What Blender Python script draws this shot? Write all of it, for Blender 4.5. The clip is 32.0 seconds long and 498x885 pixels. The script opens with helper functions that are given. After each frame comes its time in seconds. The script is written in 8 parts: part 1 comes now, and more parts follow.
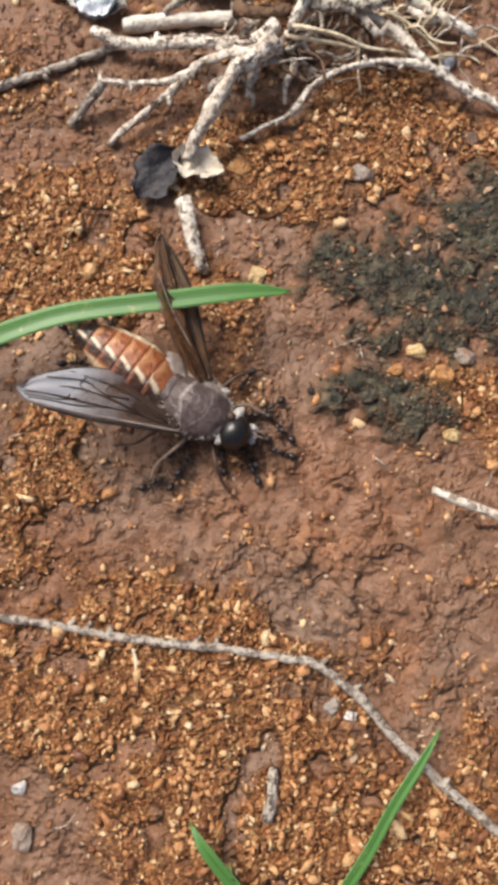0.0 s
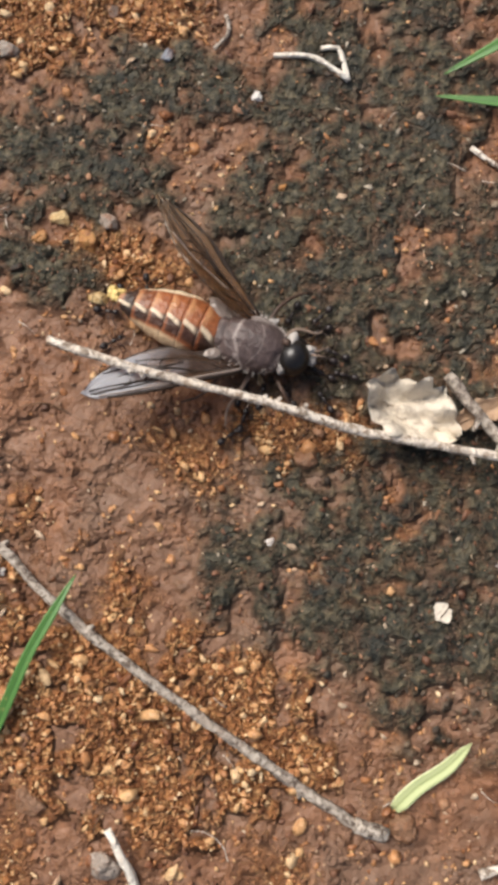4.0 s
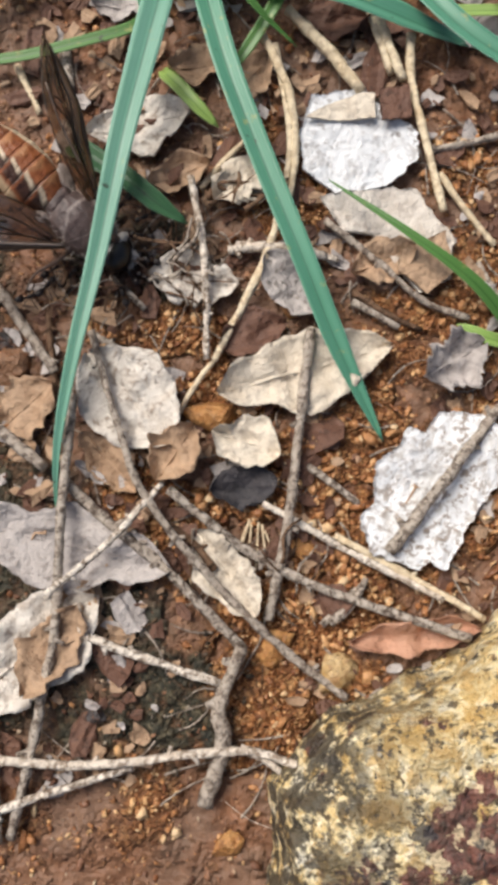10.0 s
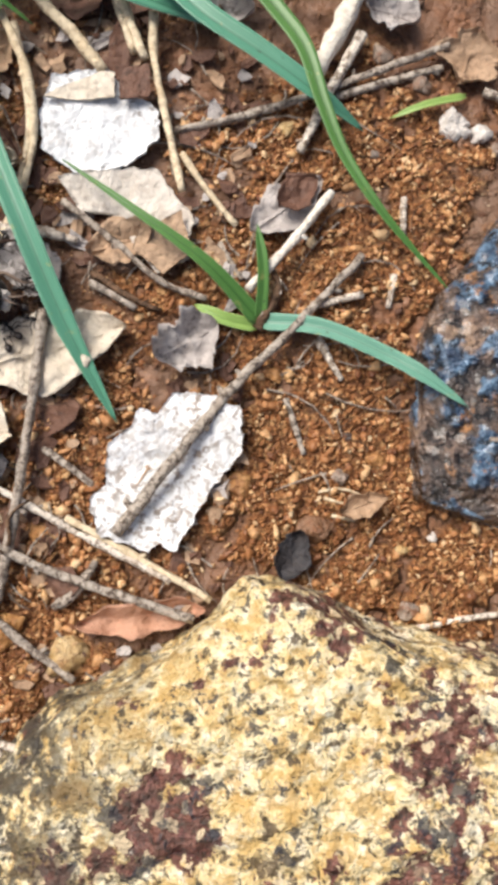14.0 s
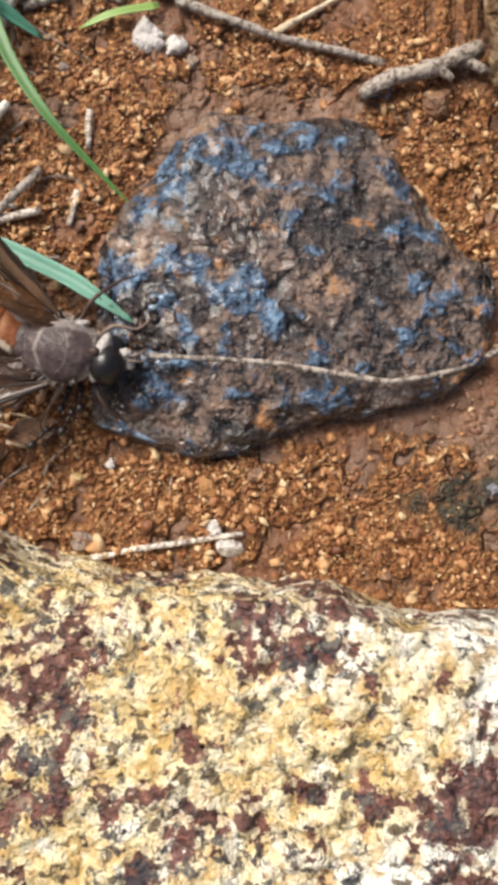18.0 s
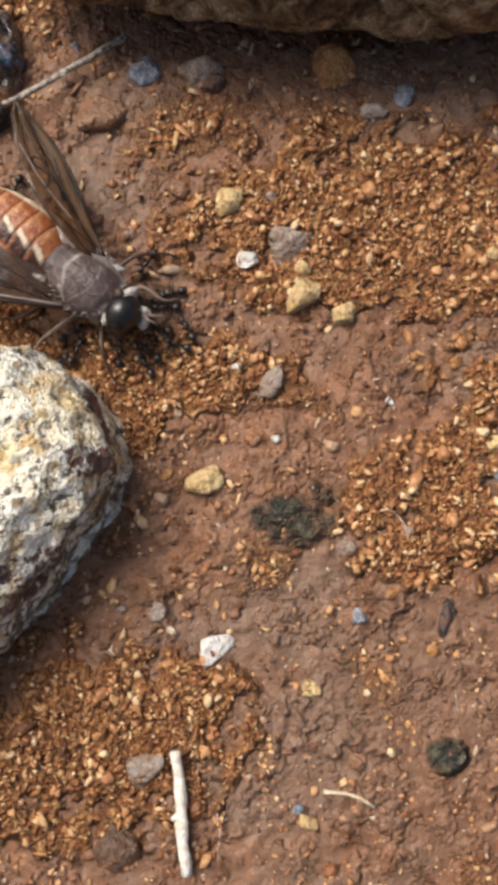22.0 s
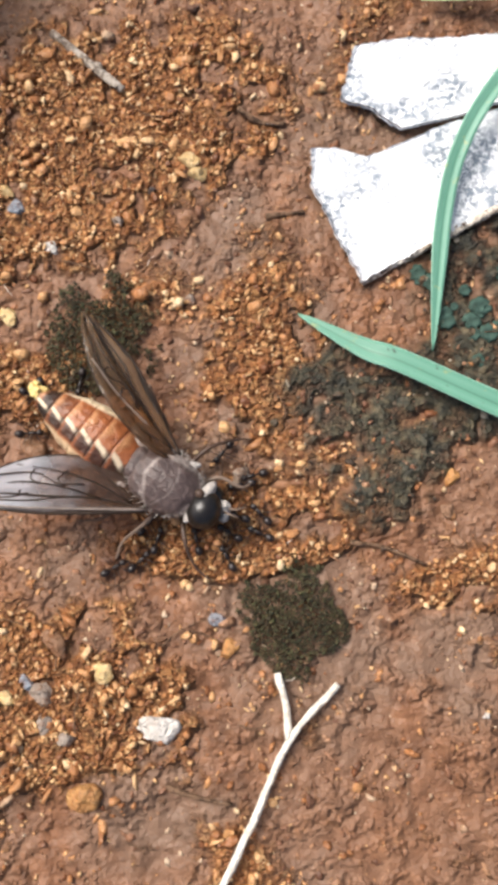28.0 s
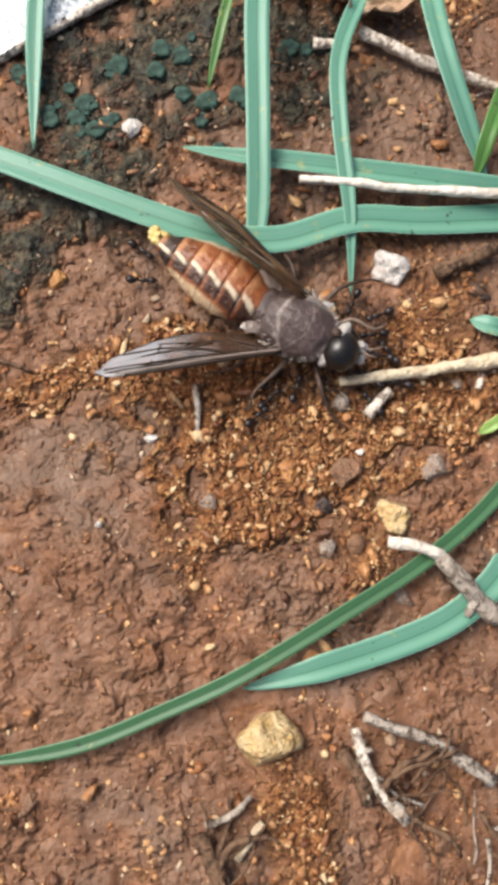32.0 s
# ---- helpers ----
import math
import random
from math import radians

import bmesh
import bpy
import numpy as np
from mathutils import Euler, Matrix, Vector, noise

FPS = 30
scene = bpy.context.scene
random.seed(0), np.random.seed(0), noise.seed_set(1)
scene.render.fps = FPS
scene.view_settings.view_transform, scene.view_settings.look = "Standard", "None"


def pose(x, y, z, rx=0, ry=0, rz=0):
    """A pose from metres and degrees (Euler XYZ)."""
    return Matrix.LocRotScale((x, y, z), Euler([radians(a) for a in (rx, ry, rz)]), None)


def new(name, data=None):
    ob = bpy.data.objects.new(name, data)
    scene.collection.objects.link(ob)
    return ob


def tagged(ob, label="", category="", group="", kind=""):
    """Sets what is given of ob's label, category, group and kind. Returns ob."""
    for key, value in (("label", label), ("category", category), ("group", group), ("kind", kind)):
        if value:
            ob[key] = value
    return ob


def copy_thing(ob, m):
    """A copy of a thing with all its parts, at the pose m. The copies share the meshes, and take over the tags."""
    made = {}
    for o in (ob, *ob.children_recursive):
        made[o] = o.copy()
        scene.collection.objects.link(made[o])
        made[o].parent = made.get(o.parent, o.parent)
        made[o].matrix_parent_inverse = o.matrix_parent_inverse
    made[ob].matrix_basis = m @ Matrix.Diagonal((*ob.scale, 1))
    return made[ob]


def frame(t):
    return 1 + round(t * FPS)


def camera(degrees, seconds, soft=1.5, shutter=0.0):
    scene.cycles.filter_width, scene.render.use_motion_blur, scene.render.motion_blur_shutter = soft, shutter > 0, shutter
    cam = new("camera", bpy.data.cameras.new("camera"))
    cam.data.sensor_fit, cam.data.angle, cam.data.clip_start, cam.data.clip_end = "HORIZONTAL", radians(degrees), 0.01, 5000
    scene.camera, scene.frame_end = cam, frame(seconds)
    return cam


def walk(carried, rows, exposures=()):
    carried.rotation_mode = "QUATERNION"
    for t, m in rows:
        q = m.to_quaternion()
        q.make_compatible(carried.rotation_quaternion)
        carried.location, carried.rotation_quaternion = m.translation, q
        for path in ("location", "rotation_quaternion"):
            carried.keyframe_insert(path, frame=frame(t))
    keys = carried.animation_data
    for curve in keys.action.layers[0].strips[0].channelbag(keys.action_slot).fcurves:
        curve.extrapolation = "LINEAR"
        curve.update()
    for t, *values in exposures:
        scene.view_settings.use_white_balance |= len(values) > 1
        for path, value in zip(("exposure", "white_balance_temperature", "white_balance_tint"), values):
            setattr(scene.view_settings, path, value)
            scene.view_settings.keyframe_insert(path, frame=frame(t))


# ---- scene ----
MM = 0.001

# ---- camera: held in the hand, looking almost straight down ----
cam = camera(34.97, 32.0, soft=4.9)
PATH = [
    (0, -0.00000, 0.00000, 0.06536, 5.80, 0.66, 6.98),
    (0.5, 0.00018, 0.00162, 0.06618, 6.06, 0.48, 6.77),
    (1, 0.00001, 0.00331, 0.06697, 6.13, 0.34, 6.64),
    (1.5, 0.00141, 0.00310, 0.06727, 6.26, 0.03, 6.48),
    (2, 0.00443, 0.00266, 0.06744, 6.44, -0.49, 6.27),
    (2.5, 0.00820, 0.00086, 0.06757, 6.38, -0.71, 5.99),
    (3, 0.01408, -0.00288, 0.06676, 6.36, -0.81, 5.60),
    (3.5, 0.02115, -0.00831, 0.06599, 6.14, -0.52, 4.87),
    (4, 0.02882, -0.00887, 0.06575, 5.74, -0.41, 4.15),
    (4.5, 0.03306, -0.00819, 0.06573, 5.87, -0.33, 3.71),
    (6.5, 0.05058, -0.00446, 0.06710, 5.79, 1.04, 3.55),
    (7, 0.05299, -0.00389, 0.06769, 5.89, 1.09, 3.62),
    (7.5, 0.05429, -0.00342, 0.06821, 5.82, 1.10, 3.61),
    (8, 0.05638, -0.00106, 0.06872, 5.91, 1.01, 3.47),
    (8.5, 0.05913, -0.00272, 0.06778, 5.84, 0.89, 3.20),
    (9, 0.06418, -0.00615, 0.06696, 6.02, 0.18, 2.61),
    (9.5, 0.06887, -0.00937, 0.06604, 5.86, -0.36, 2.02),
    (10, 0.07218, -0.01043, 0.06550, 5.98, -0.31, 1.81),
    (10.5, 0.07444, -0.01150, 0.06550, 5.91, -0.34, 1.68),
    (11, 0.07670, -0.01154, 0.06569, 5.89, -0.31, 1.54),
    (11.5, 0.08072, -0.00939, 0.06610, 5.89, -0.14, 1.54),
    (12, 0.08397, -0.00944, 0.06640, 5.95, -0.26, 1.55),
    (12.5, 0.08811, -0.01022, 0.06645, 6.07, -0.40, 1.44),
    (13, 0.09130, -0.00907, 0.06642, 6.13, -0.38, 1.35),
    (13.5, 0.09219, -0.01004, 0.06572, 5.99, -0.79, 1.35),
    (15.5, 0.10287, -0.01435, 0.06383, 5.66, -1.56, 1.55),
    (16, 0.10895, -0.01626, 0.06254, 5.72, -1.86, 1.43),
    (16.5, 0.11296, -0.01749, 0.06195, 5.66, -1.32, 1.14),
    (17, 0.11706, -0.01508, 0.06227, 5.38, -0.74, 1.01),
    (17.5, 0.11760, -0.01723, 0.06170, 5.47, -1.08, 0.96),
    (18, 0.11851, -0.01631, 0.06203, 5.81, -1.61, 0.96),
    (18.5, 0.12087, -0.01655, 0.06220, 5.59, -1.99, 0.96),
    (19, 0.12637, -0.01874, 0.06147, 5.78, -1.77, 1.10),
    (19.5, 0.13357, -0.02344, 0.06033, 5.96, -1.08, 0.78),
    (20, 0.13678, -0.02597, 0.05984, 6.04, -1.23, 0.48),
    (20.5, 0.14064, -0.02973, 0.05947, 6.26, -1.80, -0.21),
    (21, 0.14503, -0.03462, 0.05858, 5.98, -2.07, -0.75),
    (21.5, 0.14856, -0.03671, 0.05896, 5.83, -2.95, -1.47),
    (22, 0.15328, -0.03561, 0.05999, 6.09, -2.95, -1.77),
    (22.5, 0.15950, -0.03545, 0.06101, 5.98, -2.91, -2.31),
    (23, 0.16752, -0.03509, 0.06229, 6.03, -2.71, -2.73),
    (23.5, 0.17293, -0.03894, 0.06153, 6.04, -2.48, -3.12),
    (24, 0.17865, -0.03972, 0.06145, 5.72, -2.23, -3.46),
    (24.5, 0.18420, -0.04077, 0.06160, 5.56, -2.08, -3.83),
    (25, 0.18868, -0.04383, 0.06125, 5.29, -1.75, -4.32),
    (25.5, 0.19441, -0.04776, 0.06051, 5.35, -1.75, -4.74),
    (27.5, 0.20998, -0.04046, 0.06174, 6.13, -1.11, -5.25),
    (28, 0.21376, -0.03873, 0.06165, 6.41, -1.26, -5.41),
    (28.5, 0.21957, -0.03732, 0.06230, 6.55, -1.20, -5.70),
    (29, 0.22835, -0.03441, 0.06244, 6.87, -0.95, -6.05),
    (29.5, 0.23329, -0.03442, 0.06228, 7.14, -1.16, -6.81),
    (30, 0.23748, -0.03747, 0.06177, 7.10, -1.67, -7.51),
    (30.5, 0.23923, -0.04489, 0.06015, 7.60, -2.29, -8.28),
    (31, 0.24071, -0.05365, 0.05836, 8.37, -2.60, -9.01),
    (31.5, 0.23899, -0.05520, 0.05757, 8.26, -2.86, -9.23),
    (32, 0.23824, -0.05772, 0.05671, 8.15, -3.64, -9.64),
]
EXPOSURES = [(0.0, 0.86), (1.0, 0.9), (2.0, 1.26), (3.0, 1.2), (4.0, 0.72), (7.0, 0.72), (8.0, 0.62), (9.0, 0.08), (10.0, 0.53), (11.0, 0.72), (13.0, 0.76), (16.0, 0.84), (19.0, 0.82), (22.0, 0.76), (25.0, 1.12), (28.0, 1.06), (30.0, 0.78), (32.0, 0.9)]
walk(cam, [(t, pose(x, y, z, rx, ry, rz)) for t, x, y, z, rx, ry, rz in PATH], EXPOSURES)

# ---- light: a bright overcast sky ----
SUN_UP, SUN_ROUND = radians(53), radians(-48)
world = bpy.data.worlds.new("world")
scene.world = world
world.use_nodes = True
wn = world.node_tree
sky = wn.nodes.new("ShaderNodeTexSky")
sky.sky_type, sky.sun_disc = "NISHITA", False
sky.sun_elevation, sky.sun_rotation = SUN_UP, SUN_ROUND
sky.air_density, sky.dust_density, sky.ozone_density = 1.0, 6.0, 1.0
wn.links.new(sky.outputs[0], wn.nodes["Background"].inputs[0])
wn.nodes["Background"].inputs[1].default_value = 0.062
sun = new("sun", bpy.data.lights.new("sun", "SUN"))
sun.data.energy, sun.data.angle, sun.data.color = 2.15, radians(32), (1.0, 0.96, 0.9)
sun.matrix_world = Matrix.Rotation(-SUN_ROUND, 4, "Z") @ Matrix.Rotation(-(radians(90) - SUN_UP), 4, "X")



# ---- node helpers ----
def material(name, rough=0.7, spec=0.4):
    m = bpy.data.materials.new(name)
    m.use_nodes = True
    b = m.node_tree.nodes["Principled BSDF"]
    b.inputs["Roughness"].default_value = rough
    b.inputs["Specular IOR Level"].default_value = spec
    return m, m.node_tree, b


def coords(nt, kind="world"):
    if kind == "world":
        return nt.nodes.new("ShaderNodeNewGeometry").outputs["Position"]
    return nt.nodes.new("ShaderNodeTexCoord").outputs["Object"]


def noise_tex(nt, at, scale, detail=4.0, rough=0.55, warp=0.0):
    n = nt.nodes.new("ShaderNodeTexNoise")
    n.inputs["Scale"].default_value, n.inputs["Detail"].default_value = scale, detail
    n.inputs["Roughness"].default_value, n.inputs["Distortion"].default_value = rough, warp
    nt.links.new(at, n.inputs["Vector"])
    return n.outputs["Fac"]


def cells(nt, at, scale, feature="F1", out="Distance"):
    n = nt.nodes.new("ShaderNodeTexVoronoi")
    n.feature = feature
    n.inputs["Scale"].default_value = scale
    nt.links.new(at, n.inputs["Vector"])
    return n.outputs[out]


def ramp(nt, fac, stops, ease="LINEAR"):
    r = nt.nodes.new("ShaderNodeValToRGB")
    r.color_ramp.interpolation = ease
    el = r.color_ramp.elements
    while len(el) < len(stops):
        el.new(0.5)
    for e, (p, c) in zip(el, stops):
        e.position = p
        e.color = (c, c, c, 1) if isinstance(c, (int, float)) else (*c, 1)
    nt.links.new(fac, r.inputs[0])
    return r.outputs[0]


def mixc(nt, fac, a, b, mode="MIX"):
    n = nt.nodes.new("ShaderNodeMix")
    n.data_type, n.blend_type = "RGBA", mode
    for sock, v in ((n.inputs[0], fac), (n.inputs[6], a), (n.inputs[7], b)):
        if isinstance(v, (int, float)):
            sock.default_value = v if sock == n.inputs[0] else (v, v, v, 1)
        elif isinstance(v, tuple):
            sock.default_value = (*v, 1)
        else:
            nt.links.new(v, sock)
    return n.outputs[2]


def mathn(nt, op, a, b=0.5):
    n = nt.nodes.new("ShaderNodeMath")
    n.operation = op
    for sock, v in zip(n.inputs, (a, b)):
        if isinstance(v, (int, float)):
            sock.default_value = v
        else:
            nt.links.new(v, sock)
    return n.outputs[0]


def bump(nt, b, height, dist, strength=1.0):
    n = nt.nodes.new("ShaderNodeBump")
    n.inputs["Distance"].default_value, n.inputs["Strength"].default_value = dist, strength
    n.inputs["Filter Width"].default_value = 1.0
    nt.links.new(height, n.inputs["Height"])
    nt.links.new(n.outputs[0], b.inputs["Normal"])


def attribute(nt, name):
    n = nt.nodes.new("ShaderNodeAttribute")
    n.attribute_name = name
    return n


def each_random(nt):
    return nt.nodes.new("ShaderNodeObjectInfo").outputs["Random"]


def island_random(nt):
    return nt.nodes.new("ShaderNodeNewGeometry").outputs["Random Per Island"]


# ---- materials ----
def soil_material():
    m, nt, b = material("red_soil", 0.5, 0.3)
    at = coords(nt)
    big = noise_tex(nt, at, 90, 5, 0.6, 0.6)
    mid = noise_tex(nt, at, 420, 6, 0.65, 0.4)
    fine = noise_tex(nt, at, 2600, 5, 0.7)
    base = ramp(nt, mid, [(0.28, (0.075, 0.034, 0.018)), (0.44, (0.17, 0.074, 0.036)), (0.6, (0.28, 0.130, 0.066)), (0.78, (0.42, 0.19, 0.078))])
    mud = ramp(nt, noise_tex(nt, at, 900, 6, 0.72), [(0.25, (0.105, 0.053, 0.030)), (0.5, (0.208, 0.108, 0.063)), (0.8, (0.335, 0.194, 0.120))])
    mud = mixc(nt, ramp(nt, noise_tex(nt, at, 48, 5, 0.62, 0.5), [(0.44, 0.0), (0.58, 0.75)]), mud, mixc(nt, mid, (0.105, 0.064, 0.042), (0.27, 0.178, 0.125)))
    col = mixc(nt, ramp(nt, big, [(0.38, 0.1), (0.54, 0.9)]), base, mud)
    sand = mixc(nt, ramp(nt, fine, [(0.35, 0.0), (0.65, 1.0)]), (0.17, 0.060, 0.020), (0.48, 0.20, 0.06))
    wob = nt.nodes.new("ShaderNodeTexNoise")
    wob.inputs["Scale"].default_value, wob.inputs["Detail"].default_value = 1500, 3
    nt.links.new(at, wob.inputs["Vector"])
    bent = nt.nodes.new("ShaderNodeVectorMath")
    bent.operation = "MULTIPLY_ADD"
    bent.inputs[1].default_value = (0.0011, 0.0011, 0.0011)
    nt.links.new(wob.outputs["Color"], bent.inputs[0])
    nt.links.new(at, bent.inputs[2])
    tint = nt.nodes.new("ShaderNodeSeparateColor")
    nt.links.new(cells(nt, bent.outputs[0], 2300, "F1", "Color"), tint.inputs[0])
    gap = cells(nt, bent.outputs[0], 2300, "F1", "Distance")
    crumbs = ramp(nt, tint.outputs[0], [(0.0, (0.22, 0.078, 0.028)), (0.4, (0.41, 0.168, 0.06)), (0.75, (0.57, 0.275, 0.105)), (1.0, (0.78, 0.47, 0.21))])
    sand = mixc(nt, ramp(nt, gap, [(0.40, 0.0), (0.70, 0.75)]), mixc(nt, 0.3, crumbs, sand), (0.10, 0.036, 0.014))
    dome = mathn(nt, "SUBTRACT", 1.0, gap)
    at_sand, at_alg = attribute(nt, "sandy").outputs["Fac"], attribute(nt, "algae").outputs["Fac"]
    loose = ramp(nt, mathn(nt, "ADD", at_sand, mathn(nt, "MULTIPLY", noise_tex(nt, at, 520, 6, 0.75), 1.1)), [(0.62, 0.0), (1.08, 0.9)])
    col = mixc(nt, loose, col, sand)
    alg = ramp(nt, noise_tex(nt, at, 1300, 5, 0.7), [(0.32, (0.014, 0.014, 0.010)), (0.5, (0.055, 0.050, 0.033)), (0.68, (0.17, 0.135, 0.080))])
    alg = mixc(nt, ramp(nt, noise_tex(nt, at, 210, 4, 0.6), [(0.5, 0.0), (0.66, 0.6)]), alg, (0.020, 0.024, 0.024))
    patchy = mathn(nt, "MULTIPLY", at_alg, ramp(nt, noise_tex(nt, at, 480, 6, 0.72), [(0.34, 0.4), (0.5, 1.0)]))
    col = mixc(nt, patchy, col, alg)
    nt.links.new(col, b.inputs["Base Color"])
    # smooth damp mud lies between crumbly stretches
    crumbly = mathn(nt, "MAXIMUM", mathn(nt, "MAXIMUM", loose, patchy), ramp(nt, noise_tex(nt, at, 170, 4, 0.65), [(0.50, 0.0), (0.64, 0.6)]))
    damp = mixc(nt, crumbly, ramp(nt, mid, [(0.3, 0.56), (0.7, 0.40)]), ramp(nt, fine, [(0.3, 0.75), (0.7, 0.42)]))
    nt.links.new(damp, b.inputs["Roughness"])
    soft = mathn(nt, "ADD", mathn(nt, "MULTIPLY", noise_tex(nt, at, 700, 5, 0.6), 0.62), mathn(nt, "MULTIPLY", fine, 0.07))
    lumpy = mathn(nt, "ADD", mathn(nt, "MULTIPLY", noise_tex(nt, at, 1000, 3, 0.55), 1.0), mathn(nt, "MULTIPLY", noise_tex(nt, at, 560, 4, 0.6), 1.5))
    lumpy = mathn(nt, "ADD", lumpy, mathn(nt, "MULTIPLY", fine, 0.35))
    h = mathn(nt, "ADD", soft, mathn(nt, "MULTIPLY", mathn(nt, "MULTIPLY", crumbly, 0.75), lumpy))
    h = mathn(nt, "ADD", h, mathn(nt, "MULTIPLY", dome, mathn(nt, "MULTIPLY", at_sand, 0.9)))
    bump(nt, b, h, 0.0010, 1.0)
    return m


def crumb_material(name, stops, rough=0.5):
    m, nt, b = material(name, rough, 0.4)
    at = coords(nt)
    c = ramp(nt, island_random(nt), stops)
    c = mixc(nt, ramp(nt, noise_tex(nt, at, 2500, 5, 0.7), [(0.3, 0.4), (0.6, 0.0)]), c, (0.14, 0.05, 0.02))
    nt.links.new(c, b.inputs["Base Color"])
    bump(nt, b, noise_tex(nt, at, 3200, 4, 0.7), 0.0003, 1.0)
    return m


def yellow_rock_material():
    m, nt, b = material("speckled_yellow_stone", 0.5, 0.45)
    at = coords(nt)
    wob = nt.nodes.new("ShaderNodeTexNoise")
    wob.inputs["Scale"].default_value, wob.inputs["Detail"].default_value = 1400, 4
    nt.links.new(at, wob.inputs["Vector"])
    add = nt.nodes.new("ShaderNodeVectorMath")
    add.operation = "MULTIPLY_ADD"
    add.inputs[1].default_value = (0.0009, 0.0009, 0.0009)
    nt.links.new(wob.outputs["Color"], add.inputs[0])
    nt.links.new(at, add.inputs[2])
    p = add.outputs[0]
    sep = nt.nodes.new("ShaderNodeSeparateXYZ")
    nt.links.new(at, sep.inputs[0])
    grains = nt.nodes.new("ShaderNodeSeparateColor")
    nt.links.new(cells(nt, p, 1500, "F1", "Color"), grains.inputs[0])
    tone = mathn(nt, "ADD", noise_tex(nt, p, 520, 6, 0.68), mathn(nt, "MULTIPLY", mathn(nt, "SUBTRACT", grains.outputs[0], 0.5), 0.16))
    warm = ramp(nt, tone, [(0.34, (0.56, 0.37, 0.13)), (0.44, (0.72, 0.55, 0.27)), (0.53, (0.80, 0.67, 0.40)), (0.62, (0.85, 0.76, 0.54)), (0.74, (0.90, 0.85, 0.72))])
    # the stone is whiter towards its far end
    end = nt.nodes.new("ShaderNodeMapRange")
    end.inputs["From Min"].default_value, end.inputs["From Max"].default_value = 0.112, 0.142
    nt.links.new(sep.outputs[0], end.inputs["Value"])
    zone = mathn(nt, "ADD", noise_tex(nt, at, 85, 5, 0.65, 0.3), mathn(nt, "MULTIPLY", end.outputs[0], 0.24))
    warm = mixc(nt, ramp(nt, zone, [(0.36, 0.35), (0.47, 0.0)]), warm, (0.66, 0.45, 0.17))
    warm = mixc(nt, ramp(nt, zone, [(0.58, 0.0), (0.70, 0.75)]), warm, (0.95, 0.93, 0.84))
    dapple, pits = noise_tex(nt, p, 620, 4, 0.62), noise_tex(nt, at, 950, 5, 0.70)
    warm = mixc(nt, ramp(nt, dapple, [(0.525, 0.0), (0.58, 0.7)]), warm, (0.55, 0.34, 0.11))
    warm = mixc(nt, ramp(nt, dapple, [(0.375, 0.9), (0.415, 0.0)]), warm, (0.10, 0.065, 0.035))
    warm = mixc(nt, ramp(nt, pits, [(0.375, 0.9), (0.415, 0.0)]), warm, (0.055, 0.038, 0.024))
    # maroon grains in ragged flocks
    flock = mathn(nt, "ADD", mathn(nt, "MULTIPLY", noise_tex(nt, at, 140, 5, 0.62), 1.0), mathn(nt, "MULTIPLY", end.outputs[0], -0.05))
    begin = nt.nodes.new("ShaderNodeMapRange")
    begin.inputs["From Min"].default_value, begin.inputs["From Max"].default_value = 0.098, 0.116
    begin.inputs["To Min"].default_value, begin.inputs["To Max"].default_value = -0.085, 0.0
    nt.links.new(sep.outputs[0], begin.inputs["Value"])
    flock = mathn(nt, "ADD", flock, begin.outputs[0])
    # one maroon island near the stone's weathered end
    gap = nt.nodes.new("ShaderNodeVectorMath")
    gap.operation = "DISTANCE"
    gap.inputs[1].default_value = (0.0895, -0.0300, 0.0098)
    nt.links.new(p, gap.inputs[0])
    isle = nt.nodes.new("ShaderNodeMapRange")
    isle.inputs["From Min"].default_value, isle.inputs["From Max"].default_value = 0.0024, 0.0046
    isle.inputs["To Min"].default_value, isle.inputs["To Max"].default_value = 0.17, 0.0
    nt.links.new(gap.outputs["Value"], isle.inputs["Value"])
    flock = mathn(nt, "ADD", flock, isle.outputs[0])
    redness = mathn(nt, "ADD", flock, mathn(nt, "ADD", mathn(nt, "MULTIPLY", mathn(nt, "SUBTRACT", grains.outputs[1], 0.5), 0.07), mathn(nt, "MULTIPLY", mathn(nt, "SUBTRACT", dapple, 0.5), 0.42)))
    maroon = ramp(nt, noise_tex(nt, at, 1300, 5, 0.7), [(0.36, (0.020, 0.010, 0.012)), (0.48, (0.095, 0.030, 0.026)), (0.60, (0.20, 0.072, 0.058)), (0.72, (0.40, 0.25, 0.19))])
    col = mixc(nt, ramp(nt, redness, [(0.500, 0.0), (0.530, 0.95)]), warm, mixc(nt, ramp(nt, grains.outputs[2], [(0.84, 0.0), (0.88, 0.8)]), maroon, (0.78, 0.63, 0.40)))
    # blue-black lichen flecks
    dk = mathn(nt, "ADD", noise_tex(nt, p, 300, 6, 0.72, 0.2), mathn(nt, "MULTIPLY", grains.outputs[2], 0.12))
    col = mixc(nt, ramp(nt, dk, [(0.655, 0.0), (0.68, 0.85)]), col, (0.035, 0.037, 0.046))
    # steep weathered sides, most where turned from the sun: dark crust plus painted shade
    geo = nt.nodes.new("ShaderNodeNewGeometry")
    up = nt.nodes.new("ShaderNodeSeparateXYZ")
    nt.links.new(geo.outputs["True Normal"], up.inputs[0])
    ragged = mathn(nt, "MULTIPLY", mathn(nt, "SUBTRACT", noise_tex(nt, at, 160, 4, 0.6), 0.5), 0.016)
